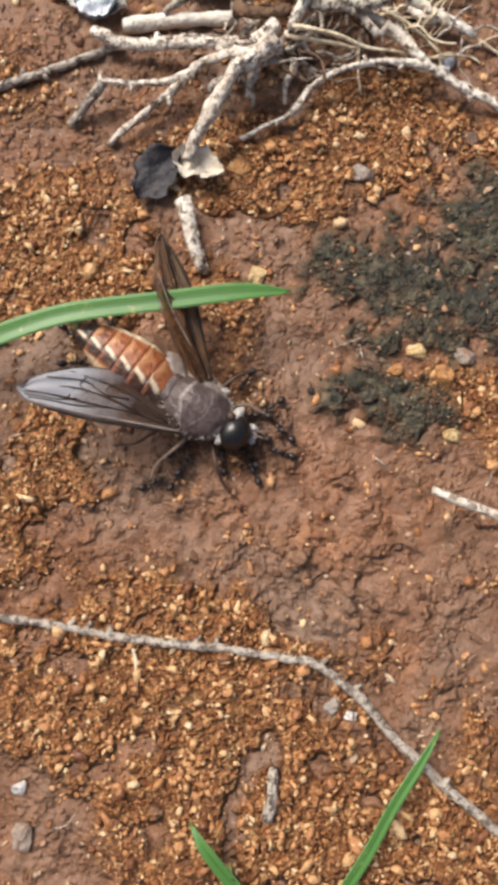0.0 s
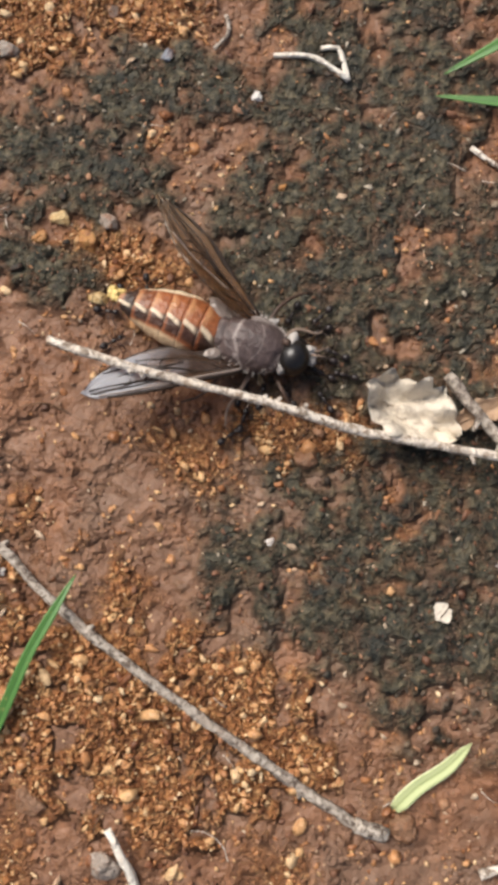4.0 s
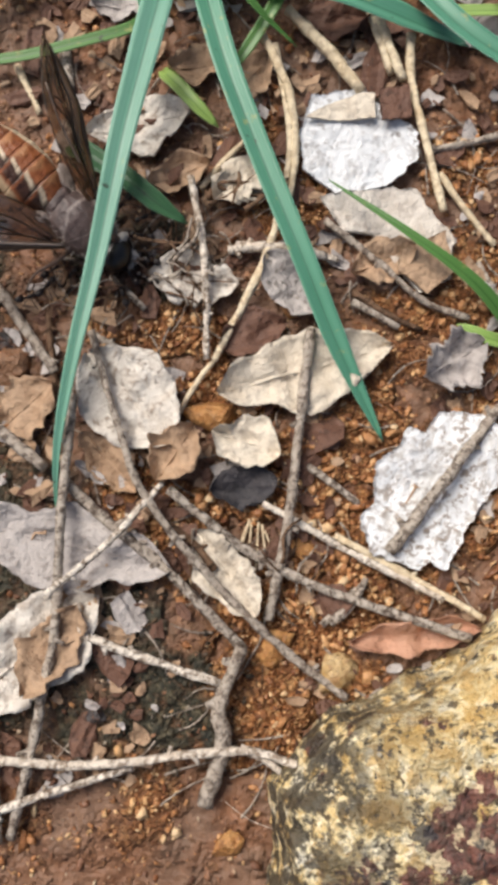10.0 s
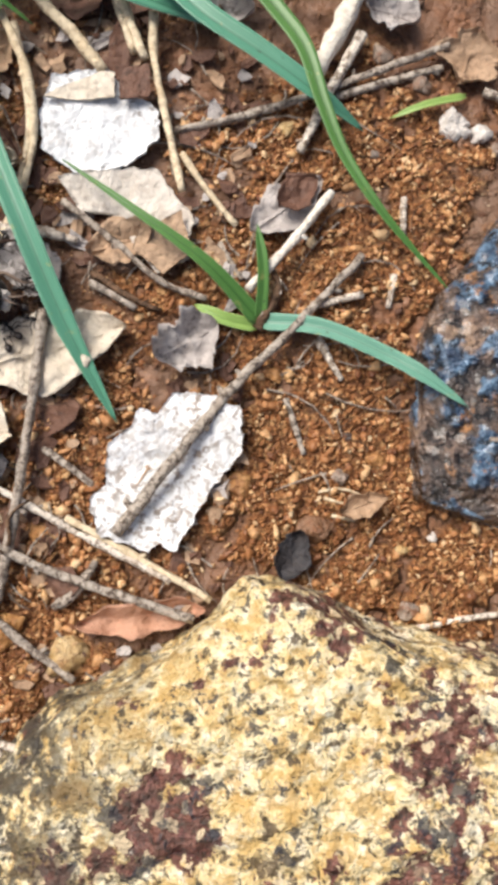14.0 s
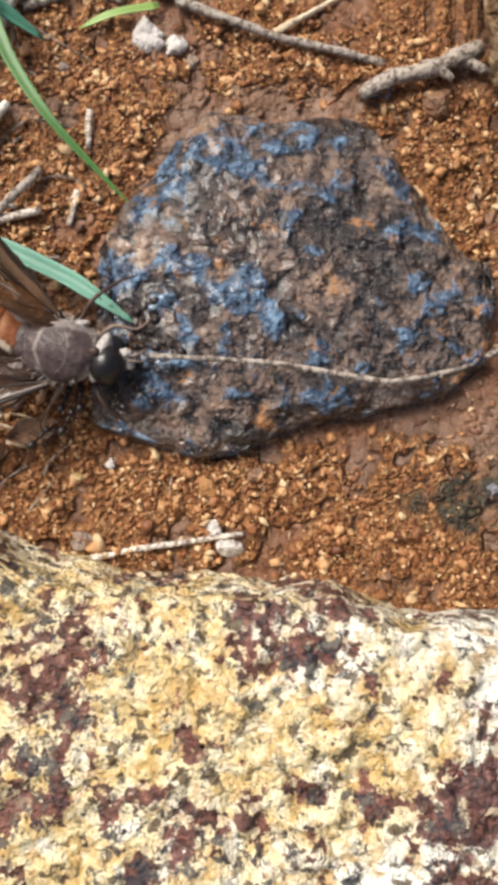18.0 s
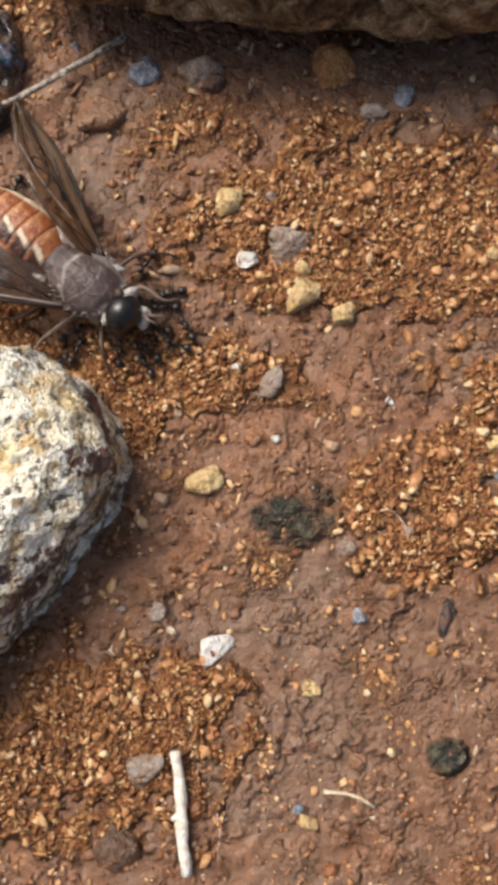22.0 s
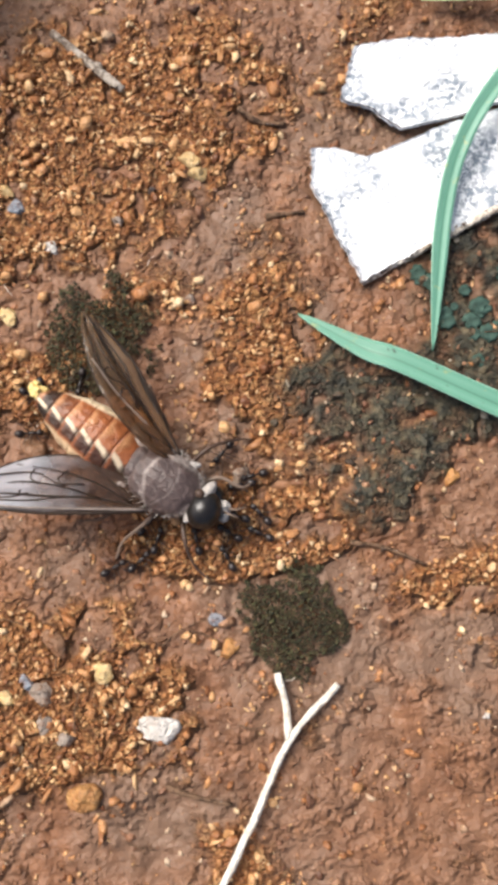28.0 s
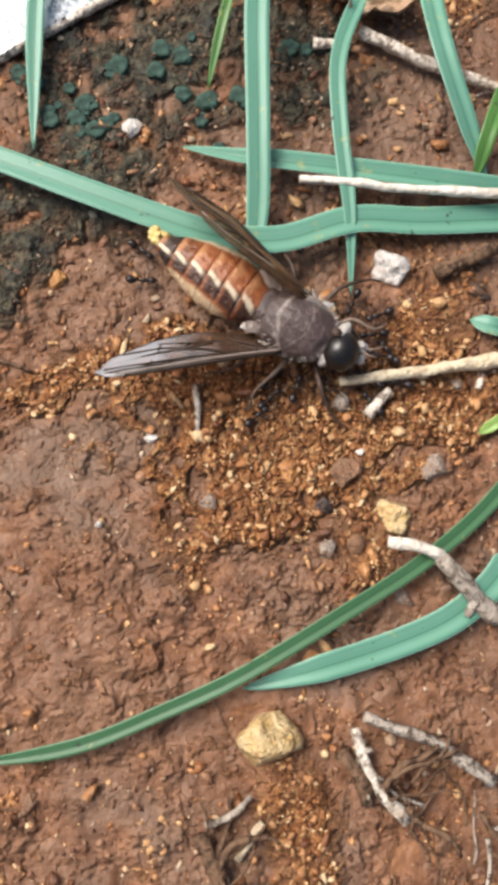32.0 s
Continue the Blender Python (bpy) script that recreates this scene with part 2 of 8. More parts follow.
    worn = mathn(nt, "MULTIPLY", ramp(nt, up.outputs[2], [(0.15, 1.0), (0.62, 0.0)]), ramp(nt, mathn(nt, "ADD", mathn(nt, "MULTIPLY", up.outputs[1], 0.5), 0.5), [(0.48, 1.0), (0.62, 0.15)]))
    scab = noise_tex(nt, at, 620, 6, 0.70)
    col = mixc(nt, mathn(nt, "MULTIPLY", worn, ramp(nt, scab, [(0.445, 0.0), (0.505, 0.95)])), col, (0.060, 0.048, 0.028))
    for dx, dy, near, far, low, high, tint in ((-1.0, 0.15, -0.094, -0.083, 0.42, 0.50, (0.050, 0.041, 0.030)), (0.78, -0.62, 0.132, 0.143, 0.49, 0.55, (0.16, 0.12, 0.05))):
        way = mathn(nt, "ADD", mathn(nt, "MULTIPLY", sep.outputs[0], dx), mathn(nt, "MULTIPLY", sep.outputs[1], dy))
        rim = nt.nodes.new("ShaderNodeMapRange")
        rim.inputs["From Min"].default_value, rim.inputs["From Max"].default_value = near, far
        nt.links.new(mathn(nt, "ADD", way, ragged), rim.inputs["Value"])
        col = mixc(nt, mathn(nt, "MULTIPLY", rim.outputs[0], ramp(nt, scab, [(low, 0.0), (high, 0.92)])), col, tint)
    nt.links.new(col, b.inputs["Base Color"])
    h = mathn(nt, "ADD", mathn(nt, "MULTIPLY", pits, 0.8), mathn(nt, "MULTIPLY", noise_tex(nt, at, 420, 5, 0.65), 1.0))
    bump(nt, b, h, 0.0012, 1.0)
    return m


def dark_rock_material():
    m, nt, b = material("dark_glint_stone", 0.3, 0.8)
    at = coords(nt)
    knob = noise_tex(nt, at, 400, 3, 0.5, 0.15)
    grey = ramp(nt, noise_tex(nt, at, 190, 8, 0.75), [(0.35, (0.018, 0.016, 0.016)), (0.46, (0.075, 0.058, 0.050)), (0.57, (0.21, 0.14, 0.105)), (0.70, (0.42, 0.28, 0.18))])
    # blue sky reflections on the proud knobs are painted into the colour
    sky_glint = mathn(nt, "ADD", knob, mathn(nt, "MULTIPLY", mathn(nt, "SUBTRACT", noise_tex(nt, at, 110, 4, 0.6), 0.5), 0.5))
    glint_tone = mixc(nt, ramp(nt, noise_tex(nt, at, 900, 4, 0.6), [(0.42, 0.0), (0.64, 1.0)]), (0.036, 0.080, 0.15), (0.19, 0.32, 0.47))
    col = mixc(nt, ramp(nt, sky_glint, [(0.535, 0.0), (0.60, 0.9)]), grey, glint_tone)
    rust = noise_tex(nt, at, 260, 6, 0.72)
    col = mixc(nt, ramp(nt, rust, [(0.585, 0.0), (0.65, 0.85)]), col, (0.46, 0.21, 0.07))
    pits = noise_tex(nt, at, 620, 5, 0.7)
    col = mixc(nt, ramp(nt, pits, [(0.40, 0.92), (0.48, 0.0)]), col, (0.008, 0.008, 0.009))
    nt.links.new(col, b.inputs["Base Color"])
    nt.links.new(ramp(nt, noise_tex(nt, at, 700, 4, 0.6), [(0.35, 0.10), (0.7, 0.32)]), b.inputs["Roughness"])
    b.inputs["Coat Weight"].default_value, b.inputs["Coat Roughness"].default_value = 0.35, 0.12
    bump(nt, b, mathn(nt, "ADD", mathn(nt, "MULTIPLY", knob, 1.6), mathn(nt, "MULTIPLY", pits, 0.9)), 0.0024, 1.0)
    return m


def earthy_rock_material():
    m, nt, b = material("earthy_brown_stone", 0.7, 0.3)
    at = coords(nt)
    col = ramp(nt, noise_tex(nt, at, 420, 8, 0.76, 0.8), [(0.36, (0.040, 0.023, 0.011)), (0.45, (0.18, 0.105, 0.050)), (0.54, (0.42, 0.28, 0.145)), (0.63, (0.76, 0.62, 0.40))])
    col = mixc(nt, ramp(nt, noise_tex(nt, at, 130, 4, 0.6), [(0.5, 0.0), (0.64, 0.65)]), col, (0.34, 0.15, 0.05))
    nt.links.new(col, b.inputs["Base Color"])
    bump(nt, b, noise_tex(nt, at, 650, 8, 0.8, 0.6), 0.0036, 1.0)
    return m


def pebble_material(name, a, c, rough=0.45, soiled=0.85):
    m, nt, b = material(name, rough, 0.5)
    at = coords(nt, "object")
    mixv = noise_tex(nt, at, 900, 6, 0.7, 0.4)
    col = mixc(nt, ramp(nt, mixv, [(0.35, 0.0), (0.65, 1.0)]), a, c)
    col = mixc(nt, mathn(nt, "MULTIPLY", each_random(nt), 0.45 * soiled), col, (0.26, 0.13, 0.06))
    wet = coords(nt)
    dirt = noise_tex(nt, wet, 1100, 6, 0.75, 0.3)
    col = mixc(nt, ramp(nt, dirt, [(0.50, 0.0), (0.62, soiled)]), col, (0.24, 0.10, 0.042))
    col = mixc(nt, ramp(nt, noise_tex(nt, wet, 2300, 5, 0.7), [(0.33, 0.6 * soiled), (0.46, 0.0)]), col, (0.09, 0.045, 0.025))
    nt.links.new(col, b.inputs["Base Color"])
    bump(nt, b, mathn(nt, "ADD", mixv, dirt), 0.0007, 1.0)
    return m


def leaf_material(name, pale, mid, dark, spots=0.5, rough=0.6, start=0.53, zones=((0.4, 0.15), (0.6, 1.0)), fine=1500):
    m, nt, b = material(name, rough, 0.35)
    at, rnd = coords(nt), each_random(nt)
    n1, n2 = noise_tex(nt, at, 260, 6, 0.65, 0.5), noise_tex(nt, at, fine, 5, 0.7)
    col = ramp(nt, n1, [(0.3, mid), (0.5, pale), (0.75, tuple(0.5 * (p + q) for p, q in zip(pale, mid)))])
    where = ramp(nt, noise_tex(nt, at, 140, 3, 0.5), list(zones))
    col = mixc(nt, mathn(nt, "MULTIPLY", where, ramp(nt, n2, [(start, 0.0), (start + 0.08, spots)])), col, dark)
    blotch = noise_tex(nt, at, 520, 5, 0.7, 0.8)
    col = mixc(nt, ramp(nt, blotch, [(0.52, 0.0), (0.66, 0.9 * spots)]), col, tuple(0.5 * (p + q) for p, q in zip(mid, dark)))
    col = mixc(nt, mathn(nt, "MULTIPLY", rnd, 0.3), col, mid)
    nt.links.new(col, b.inputs["Base Color"])
    bump(nt, b, mathn(nt, "ADD", n2, mathn(nt, "MULTIPLY", n1, 2.4)), 0.0004, 0.9)
    return m


def wood_material(name, pale, mid, dark, specks=0.95):
    m, nt, b = material(name, 0.75, 0.25)
    at, rnd = coords(nt), each_random(nt)
    n1, n2 = noise_tex(nt, at, 420, 5, 0.7, 0.7), noise_tex(nt, at, 1700, 6, 0.75, 0.3)
    col = ramp(nt, n1, [(0.3, mid), (0.52, pale), (0.75, mid)])
    col = mixc(nt, ramp(nt, n2, [(0.47, 0.0), (0.58, specks)]), col, dark)
    col = mixc(nt, mathn(nt, "MULTIPLY", rnd, 0.3), col, mid)
    nt.links.new(col, b.inputs["Base Color"])
    bump(nt, b, mathn(nt, "ADD", n1, n2), 0.0004, 0.9)
    return m


def grass_material(name, a, c, edge):
    m, nt, b = material(name, 0.42, 0.45)
    at = coords(nt)
    across = attribute(nt, "across").outputs["Fac"]
    col = mixc(nt, noise_tex(nt, at, 160, 4, 0.6), a, c)
    veins = nt.nodes.new("ShaderNodeMath")
    veins.operation = "PINGPONG"
    nt.links.new(across, veins.inputs[0])
    veins.inputs[1].default_value = 0.06
    off = mathn(nt, "ABSOLUTE", mathn(nt, "SUBTRACT", across, 0.5))
    col = mixc(nt, ramp(nt, mathn(nt, "MULTIPLY", veins.outputs[0], 16.0), [(0.0, 0.04), (1.0, 0.0)]), col, tuple(0.5 * v for v in c))
    col = mixc(nt, ramp(nt, off, [(0.0, 0.75), (0.05, 0.0)]), col, tuple(0.42 * v for v in c))
    col = mixc(nt, ramp(nt, off, [(0.08, 0.0), (0.24, 0.2), (0.40, 0.0)]), col, edge)
    col = mixc(nt, ramp(nt, off, [(0.455, 0.0), (0.49, 0.45)]), col, tuple(min(1.0, 1.3 * v + 0.12) for v in edge))
    col = mixc(nt, ramp(nt, noise_tex(nt, at, 700, 4, 0.7), [(0.62, 0.0), (0.70, 0.5)]), col, (0.40, 0.36, 0.12))
    col = mixc(nt, ramp(nt, noise_tex(nt, at, 1100, 2, 0.5), [(0.71, 0.0), (0.74, 0.85)]), col, (0.03, 0.03, 0.02))
    nt.links.new(col, b.inputs["Base Color"])
    b.inputs["Subsurface Weight"].default_value = 0.0
    bump(nt, b, mathn(nt, "MULTIPLY", veins.outputs[0], 16.0), 0.00002, 0.35)
    return m


def plain(name, col, rough=0.6, spec=0.4, var=0.4, scale=900, relief=0.0002):
    m, nt, b = material(name, rough, spec)
    at = coords(nt, "object")
    n = noise_tex(nt, at, scale, 5, 0.65)
    c = mixc(nt, ramp(nt, n, [(0.3, 0.0), (0.7, 1.0)]), tuple(v * (1 - var) for v in col), tuple(min(1.0, v * (1 + var)) for v in col))
    nt.links.new(c, b.inputs["Base Color"])
    bump(nt, b, n, relief, 0.8)
    return m


SOIL = soil_material()
CRUMB = crumb_material("orange_grit", [(0.0, (0.15, 0.055, 0.025)), (0.25, (0.38, 0.162, 0.062)), (0.55, (0.565, 0.285, 0.122)), (0.85, (0.71, 0.44, 0.21)), (1.0, (0.80, 0.60, 0.36))], 0.3)
MUD_CRUMB = crumb_material("mud_grit", [(0.0, (0.10, 0.045, 0.026)), (0.5, (0.24, 0.115, 0.065)), (0.85, (0.40, 0.22, 0.12)), (1.0, (0.6, 0.48, 0.34))], 0.4)
DARK_CRUMB = crumb_material("algae_grit", [(0.0, (0.02, 0.021, 0.017)), (0.6, (0.075, 0.062, 0.042)), (0.9, (0.19, 0.145, 0.09)), (1.0, (0.46, 0.41, 0.32))], 0.55)
MOSS = crumb_material("dark_moss", [(0.0, (0.012, 0.014, 0.007)), (0.6, (0.03, 0.036, 0.015)), (1.0, (0.085, 0.085, 0.035))], 0.8)
YELLOW_ROCK, DARK_ROCK, EARTH_ROCK = yellow_rock_material(), dark_rock_material(), earthy_rock_material()
PEBBLE = {
    "orange": pebble_material("orange_pebble", (0.42, 0.17, 0.045), (0.58, 0.32, 0.11)),
    "yellow": pebble_material("yellow_pebble", (0.58, 0.37, 0.13), (0.76, 0.60, 0.34), 0.4, 0.6),
    "grey": pebble_material("grey_pebble", (0.25, 0.21, 0.175), (0.43, 0.37, 0.315), 0.4, 0.75),
    "white": pebble_material("white_quartz_pebble", (0.64, 0.60, 0.54), (0.82, 0.80, 0.76), 0.25, 0.35),
    "blue": pebble_material("blue_grey_pebble", (0.11, 0.13, 0.165), (0.36, 0.40, 0.45), 0.25, 0.5),
    "dark": pebble_material("dark_pebble", (0.025, 0.024, 0.028), (0.09, 0.075, 0.07), 0.35),
    "brown": pebble_material("brown_pebble", (0.16, 0.08, 0.045), (0.34, 0.2, 0.12)),
}
LEAF = {
    "white": leaf_material("bleached_leaf", (0.86, 0.87, 0.89), (0.76, 0.78, 0.82), (0.13, 0.18, 0.24), 0.9, 0.6, 0.455, ((0.50, 0.0), (0.57, 1.0)), 2400),
    "speckled": leaf_material("speckled_white_leaf", (0.80, 0.82, 0.84), (0.68, 0.68, 0.68), (0.10, 0.065, 0.045), 0.95, 0.6, 0.54, ((0.40, 0.25), (0.58, 1.0)), 1300),
    "freckled": leaf_material("freckled_white_leaf", (0.82, 0.83, 0.85), (0.70, 0.69, 0.66), (0.20, 0.125, 0.075), 0.9, 0.6, 0.50, ((0.36, 0.45), (0.54, 1.0)), 1300),
    "pale": leaf_material("pale_grey_leaf", (0.72, 0.67, 0.60), (0.55, 0.485, 0.415), (0.20, 0.12, 0.07), 0.65, 0.6, 0.525, ((0.42, 0.05), (0.6, 1.0))),
    "cream": leaf_material("cream_leaf", (0.76, 0.68, 0.56), (0.56, 0.475, 0.37), (0.16, 0.09, 0.05), 0.65, 0.6, 0.525, ((0.42, 0.05), (0.6, 1.0))),
    "grey": leaf_material("grey_leaf", (0.52, 0.475, 0.45), (0.37, 0.325, 0.30), (0.08, 0.06, 0.05), 0.65, 0.6, 0.525, ((0.42, 0.05), (0.6, 1.0))),
    "tan": leaf_material("tan_leaf", (0.50, 0.34, 0.22), (0.32, 0.20, 0.12), (0.11, 0.055, 0.03), 0.65, 0.6, 0.525, ((0.42, 0.05), (0.6, 1.0))),
    "brown": leaf_material("brown_leaf", (0.17, 0.085, 0.055), (0.10, 0.05, 0.035), (0.03, 0.018, 0.014), 0.6),
    "black": leaf_material("black_leaf", (0.05, 0.045, 0.05), (0.03, 0.028, 0.03), (0.10, 0.08, 0.07), 0.4),
    "pink": leaf_material("pinkish_bark", (0.58, 0.33, 0.22), (0.42, 0.21, 0.13), (0.15, 0.06, 0.03), 0.5),
}
WOOD = {
    "grey": wood_material("weathered_grey_wood", (0.50, 0.44, 0.37), (0.28, 0.22, 0.175), (0.06, 0.038, 0.026)),
    "pale": wood_material("bleached_wood", (0.84, 0.77, 0.67), (0.46, 0.36, 0.27), (0.11, 0.065, 0.038), 0.9),
    "brown": wood_material("brown_wood", (0.21, 0.125, 0.075), (0.12, 0.068, 0.04), (0.035, 0.02, 0.012)),
    "white": wood_material("white_straw", (0.84, 0.79, 0.70), (0.74, 0.66, 0.54), (0.34, 0.23, 0.14), 0.4),
    "straw": wood_material("golden_straw", (0.80, 0.69, 0.50), (0.62, 0.48, 0.30), (0.24, 0.14, 0.07), 0.45),
}
GRASS = {
    "blue": grass_material("blue_green_grass", (0.10, 0.30, 0.195), (0.06, 0.21, 0.125), (0.17, 0.40, 0.29)),
    "mint": grass_material("mint_green_grass", (0.135, 0.325, 0.235), (0.085, 0.25, 0.165), (0.27, 0.46, 0.37)),
    "green": grass_material("fresh_green_grass", (0.085, 0.21, 0.045), (0.048, 0.14, 0.028), (0.15, 0.29, 0.075)),
    "lime": grass_material("yellow_green_grass", (0.28, 0.42, 0.10), (0.18, 0.32, 0.07), (0.45, 0.55, 0.22)),
    "deep": grass_material("deep_green_grass", (0.055, 0.15, 0.065), (0.032, 0.10, 0.04), (0.10, 0.22, 0.10)),
    "pale": grass_material("dried_pale_grass", (0.55, 0.60, 0.30), (0.38, 0.45, 0.18), (0.72, 0.72, 0.48)),
}


# ---- mesh helpers ----
def part(name, bm, mat, parent=None, label=""):
    me = bpy.data.meshes.new(name)
    bm.to_mesh(me)
    bm.free()
    return part_mesh(name, me, mat, parent, label)


def part_mesh(name, me, mat, parent=None, label=""):
    me.materials.append(mat)
    me.shade_smooth()
    ob = new(name, me)
    if parent is not None:
        ob.parent = parent
    if label:
        ob["label"] = label
    return ob


def thing(name, x, y, z, label, category, group="", kind="", rz=0.0):
    ob = new(name)
    ob.empty_display_size = 0.002
    ob.matrix_basis = pose(x * MM, y * MM, z * MM, 0, 0, rz)
    return tagged(ob, label, category, group, kind)


def fbm(x, y, z, octaves=4):
    v, a = 0.0, 0.5
    for _ in range(octaves):
        v += a * noise.noise((x, y, z))
        x, y, z, a = x * 2.03, y * 2.03, z * 2.03, a * 0.5
    return v


# patches of the ground: x, y, half-lengths along and across, turn in degrees (all in millimetres)
ALGAE = [
    (245.5, -18.5, 8.5, 5.5, 20),
    (238.5, -20.5, 6.5, 4.5, 30),
    (228.0, -29.5, 6.5, 4.0, 0),
    (37.0, 40.0, 11.0, 7.0, 0),
    (49.0, 41.0, 7.0, 5.0, 0),
    (46.5, -16.2, 9.9, 10.4, 0),
    (58.0, -18.4, 5.6, 4.1, 0),
    (63.8, -24.5, 9.2, 6.6, 0),
    (45.4, -0.7, 8.7, 7.2, 0),
    (62.6, 11.9, 6.4, 4.5, 0),
    (34.4, 16.2, 11.5, 16.5, 0),
    (38.2, -11.1, 12.4, 7.9, 0),
    (39.1, 26.9, 8.1, 6.8, 0),
    (33.8, 28.2, 10.3, 10.5, 0),
    (44.5, 11.1, 7.3, 8.4, 0),
    (12.0, 20.3, 9.8, 6.0, 0),
    (11.0, 21.8, 9.0, 6.3, 0),
    (9.7, 10.9, 6.1, 3.3, 0),
    (15.7, 27.3, 5.7, 5.4, 0),
    (8.4, 22.1, 8.3, 6.1, 0),
    (31.8, 9.8, 8.2, 6.3, 0),
    (36.4, 28.9, 9.4, 9.2, 0),
    (38.8, -11.6, 15.4, 9.1, 0),
    (48.4, -17.8, 7.4, 8.0, 0),
    (21.0, 29.8, 7.4, 4.7, 0),
    (42.0, 24.3, 8.0, 13.3, 0),
    (48.5, -10.1, 9.5, 11.1, 0),
    (59.5, -22.0, 10.2, 5.8, 0),
    (63.6, -18.6, 4.7, 3.2, 0),
    (36.5, 8.7, 10.9, 6.4, 0),
    (224.0, -30.3, 6.3, 5.8, 0),
    (234.8, -19.7, 4.1, 5.1, 0),
    (226.9, -35.9, 5.8, 4.0, 0),
    (242.0, -20.0, 11.9, 6.5, 0),
    (234.8, -22.8, 5.4, 3.6, 0),
    (250.6, -21.0, 9.2, 6.5, 0),
    (233.4, -29.1, 6.7, 5.3, 0),
    (230.0, -32.6, 5.0, 3.9, 0),
    (137.4, -14.3, 4.9, 2.6, 0),
    (170.5, -53.1, 1.6, 1.2, 0),
    (159.9, -34.6, 3.5, 2.6, 0),
    (148.6, -18.2, 2.6, 2.2, 0),
]
SANDY = [
    (64.8, 6.0, 6.3, 3.4, 0),
    (69.4, -0.6, 8.1, 4.3, 0),
    (66.0, -10.2, 8.0, 3.7, 0),
    (73.1, -24.1, 7.8, 5.7, 0),
    (75.6, 19.5, 6.9, 6.1, 0),
    (47.2, -1.7, 4.3, 2.8, 0),
    (-20.8, 20.5, 9.2, 8.3, 0),
    (-18.7, -0.1, 6.6, 7.4, 0),
    (-4.1, -14.4, 15.0, 10.0, 0),
    (9.3, -23.6, 13.3, 6.8, 0),
    (-2.5, 30.2, 11.6, 4.5, 0),
    (7.2, 35.4, 6.8, 6.6, 0),
    (14.7, 13.4, 5.2, 2.9, 0),
    (34.4, -1.2, 7.6, 3.3, 0),
    (24.1, -26.2, 13.7, 8.7, 0),
    (80.1, -6.3, 8.5, 7.9, 0),
    (77.5, -18.0, 7.4, 7.2, 0),
    (99.9, 20.4, 12.9, 6.6, 0),
    (99.0, 11.2, 16.1, 7.9, 0),
    (101.1, -6.3, 11.4, 12.1, 0),
    (109.6, -15.4, 9.4, 5.5, 0),
    (102.0, -4.1, 6.3, 10.8, 0),
    (116.3, -14.1, 19.0, 4.9, 0),
    (112.5, -14.8, 18.5, 4.8, 0),
    (133.4, -15.3, 10.2, 5.7, 0),
    (123.2, 22.7, 14.1, 3.9, 0),
    (135.0, 13.4, 5.6, 12.3, 0),
    (143.4, -24.9, 17.1, 5.1, 0),
    (143.3, -50.6, 13.4, 7.3, 0),
    (170.6, -11.8, 19.6, 8.0, 0),
    (183.4, -15.0, 10.4, 8.0, 0),
    (180.4, -26.1, 10.1, 5.9, 0),
    (172.2, -34.8, 9.9, 6.1, 0),
    (189.0, -4.0, 12.1, 4.4, 0),
    (195.6, -49.8, 11.2, 5.5, 0),
    (189.6, -25.9, 14.7, 3.6, 0),
    (192.7, -13.1, 18.2, 4.7, 0),
    (207.2, -3.8, 13.9, 8.7, 0),
    (217.7, -25.6, 4.9, 7.2, 0),
    (200.7, -50.6, 8.5, 7.3, 0),
    (214.2, -38.3, 9.7, 3.9, 0),
    (245.3, -44.7, 13.2, 5.1, 0),
    (242.5, -52.3, 14.2, 5.3, 0),
    (244.6, -51.2, 10.0, 4.5, 0),
    (232.0, -45.0, 6.9, 2.5, 0),
    (257.0, -48.9, 7.3, 4.2, 0),
]
SMOOTH = [
    (-1.9, 1.0, 8.4, 5.1, 0),
    (-14.0, -2.8, 5.6, 3.2, 0),
    (-6.7, 3.4, 9.6, 5.2, 0),
    (9.7, -5.6, 10.4, 4.1, 0),
    (15.4, -6.3, 8.0, 8.8, 0),
    (144.1, -8.3, 6.3, 8.9, 0),
    (180.7, -20.6, 5.6, 2.8, 0),
    (159.2, -28.9, 8.9, 2.7, 0),
    (183.3, -49.7, 11.6, 10.4, 0),
    (191.4, -31.9, 13.2, 4.9, 0),
    (185.3, -56.9, 8.4, 7.4, 0),
    (201.6, -64.1, 11.1, 6.9, 0),
    (225.0, -12.6, 3.7, 8.5, 0),
    (225.2, -50.9, 10.9, 6.2, 0),
    (203.0, -60.2, 10.9, 4.7, 0),
    (226.2, -60.6, 8.5, 6.4, 0),
    (228.4, -52.0, 11.9, 8.0, 0),
    (229.8, -54.9, 8.7, 6.6, 0),
    (231.0, -66.1, 10.1, 6.3, 0),
    (246.7, -67.0, 8.1, 4.6, 0),
]


def inside(patches, x, y):
    """How far a place lies inside a ragged patch: 0 to 1."""
    best = 0.0
    for px, py, ra, rb, turn in patches:
        if abs(x - px) > 1.6 * max(ra, rb) or abs(y - py) > 1.6 * max(ra, rb):
            continue
        c, s = math.cos(radians(turn)), math.sin(radians(turn))
        u, v = ((x - px) * c + (y - py) * s) / (1.2 * ra), (-(x - px) * s + (y - py) * c) / (1.2 * rb)
        best = max(best, 1.0 - math.hypot(u, v))
    if best <= 0.0:
        return 0.0
    fade = min(1.0, 3.0 * best)
    ragged = best - 0.08 + fade * (0.75 * noise.noise((x * 0.2, y * 0.2, 3.0)) + 0.75 * noise.noise((x * 0.5, y * 0.5, 8.0)) + 0.4 * noise.noise((x * 1.2, y * 1.2, 14.0)))
    return min(1.0, max(0.0, ragged * 2.4))


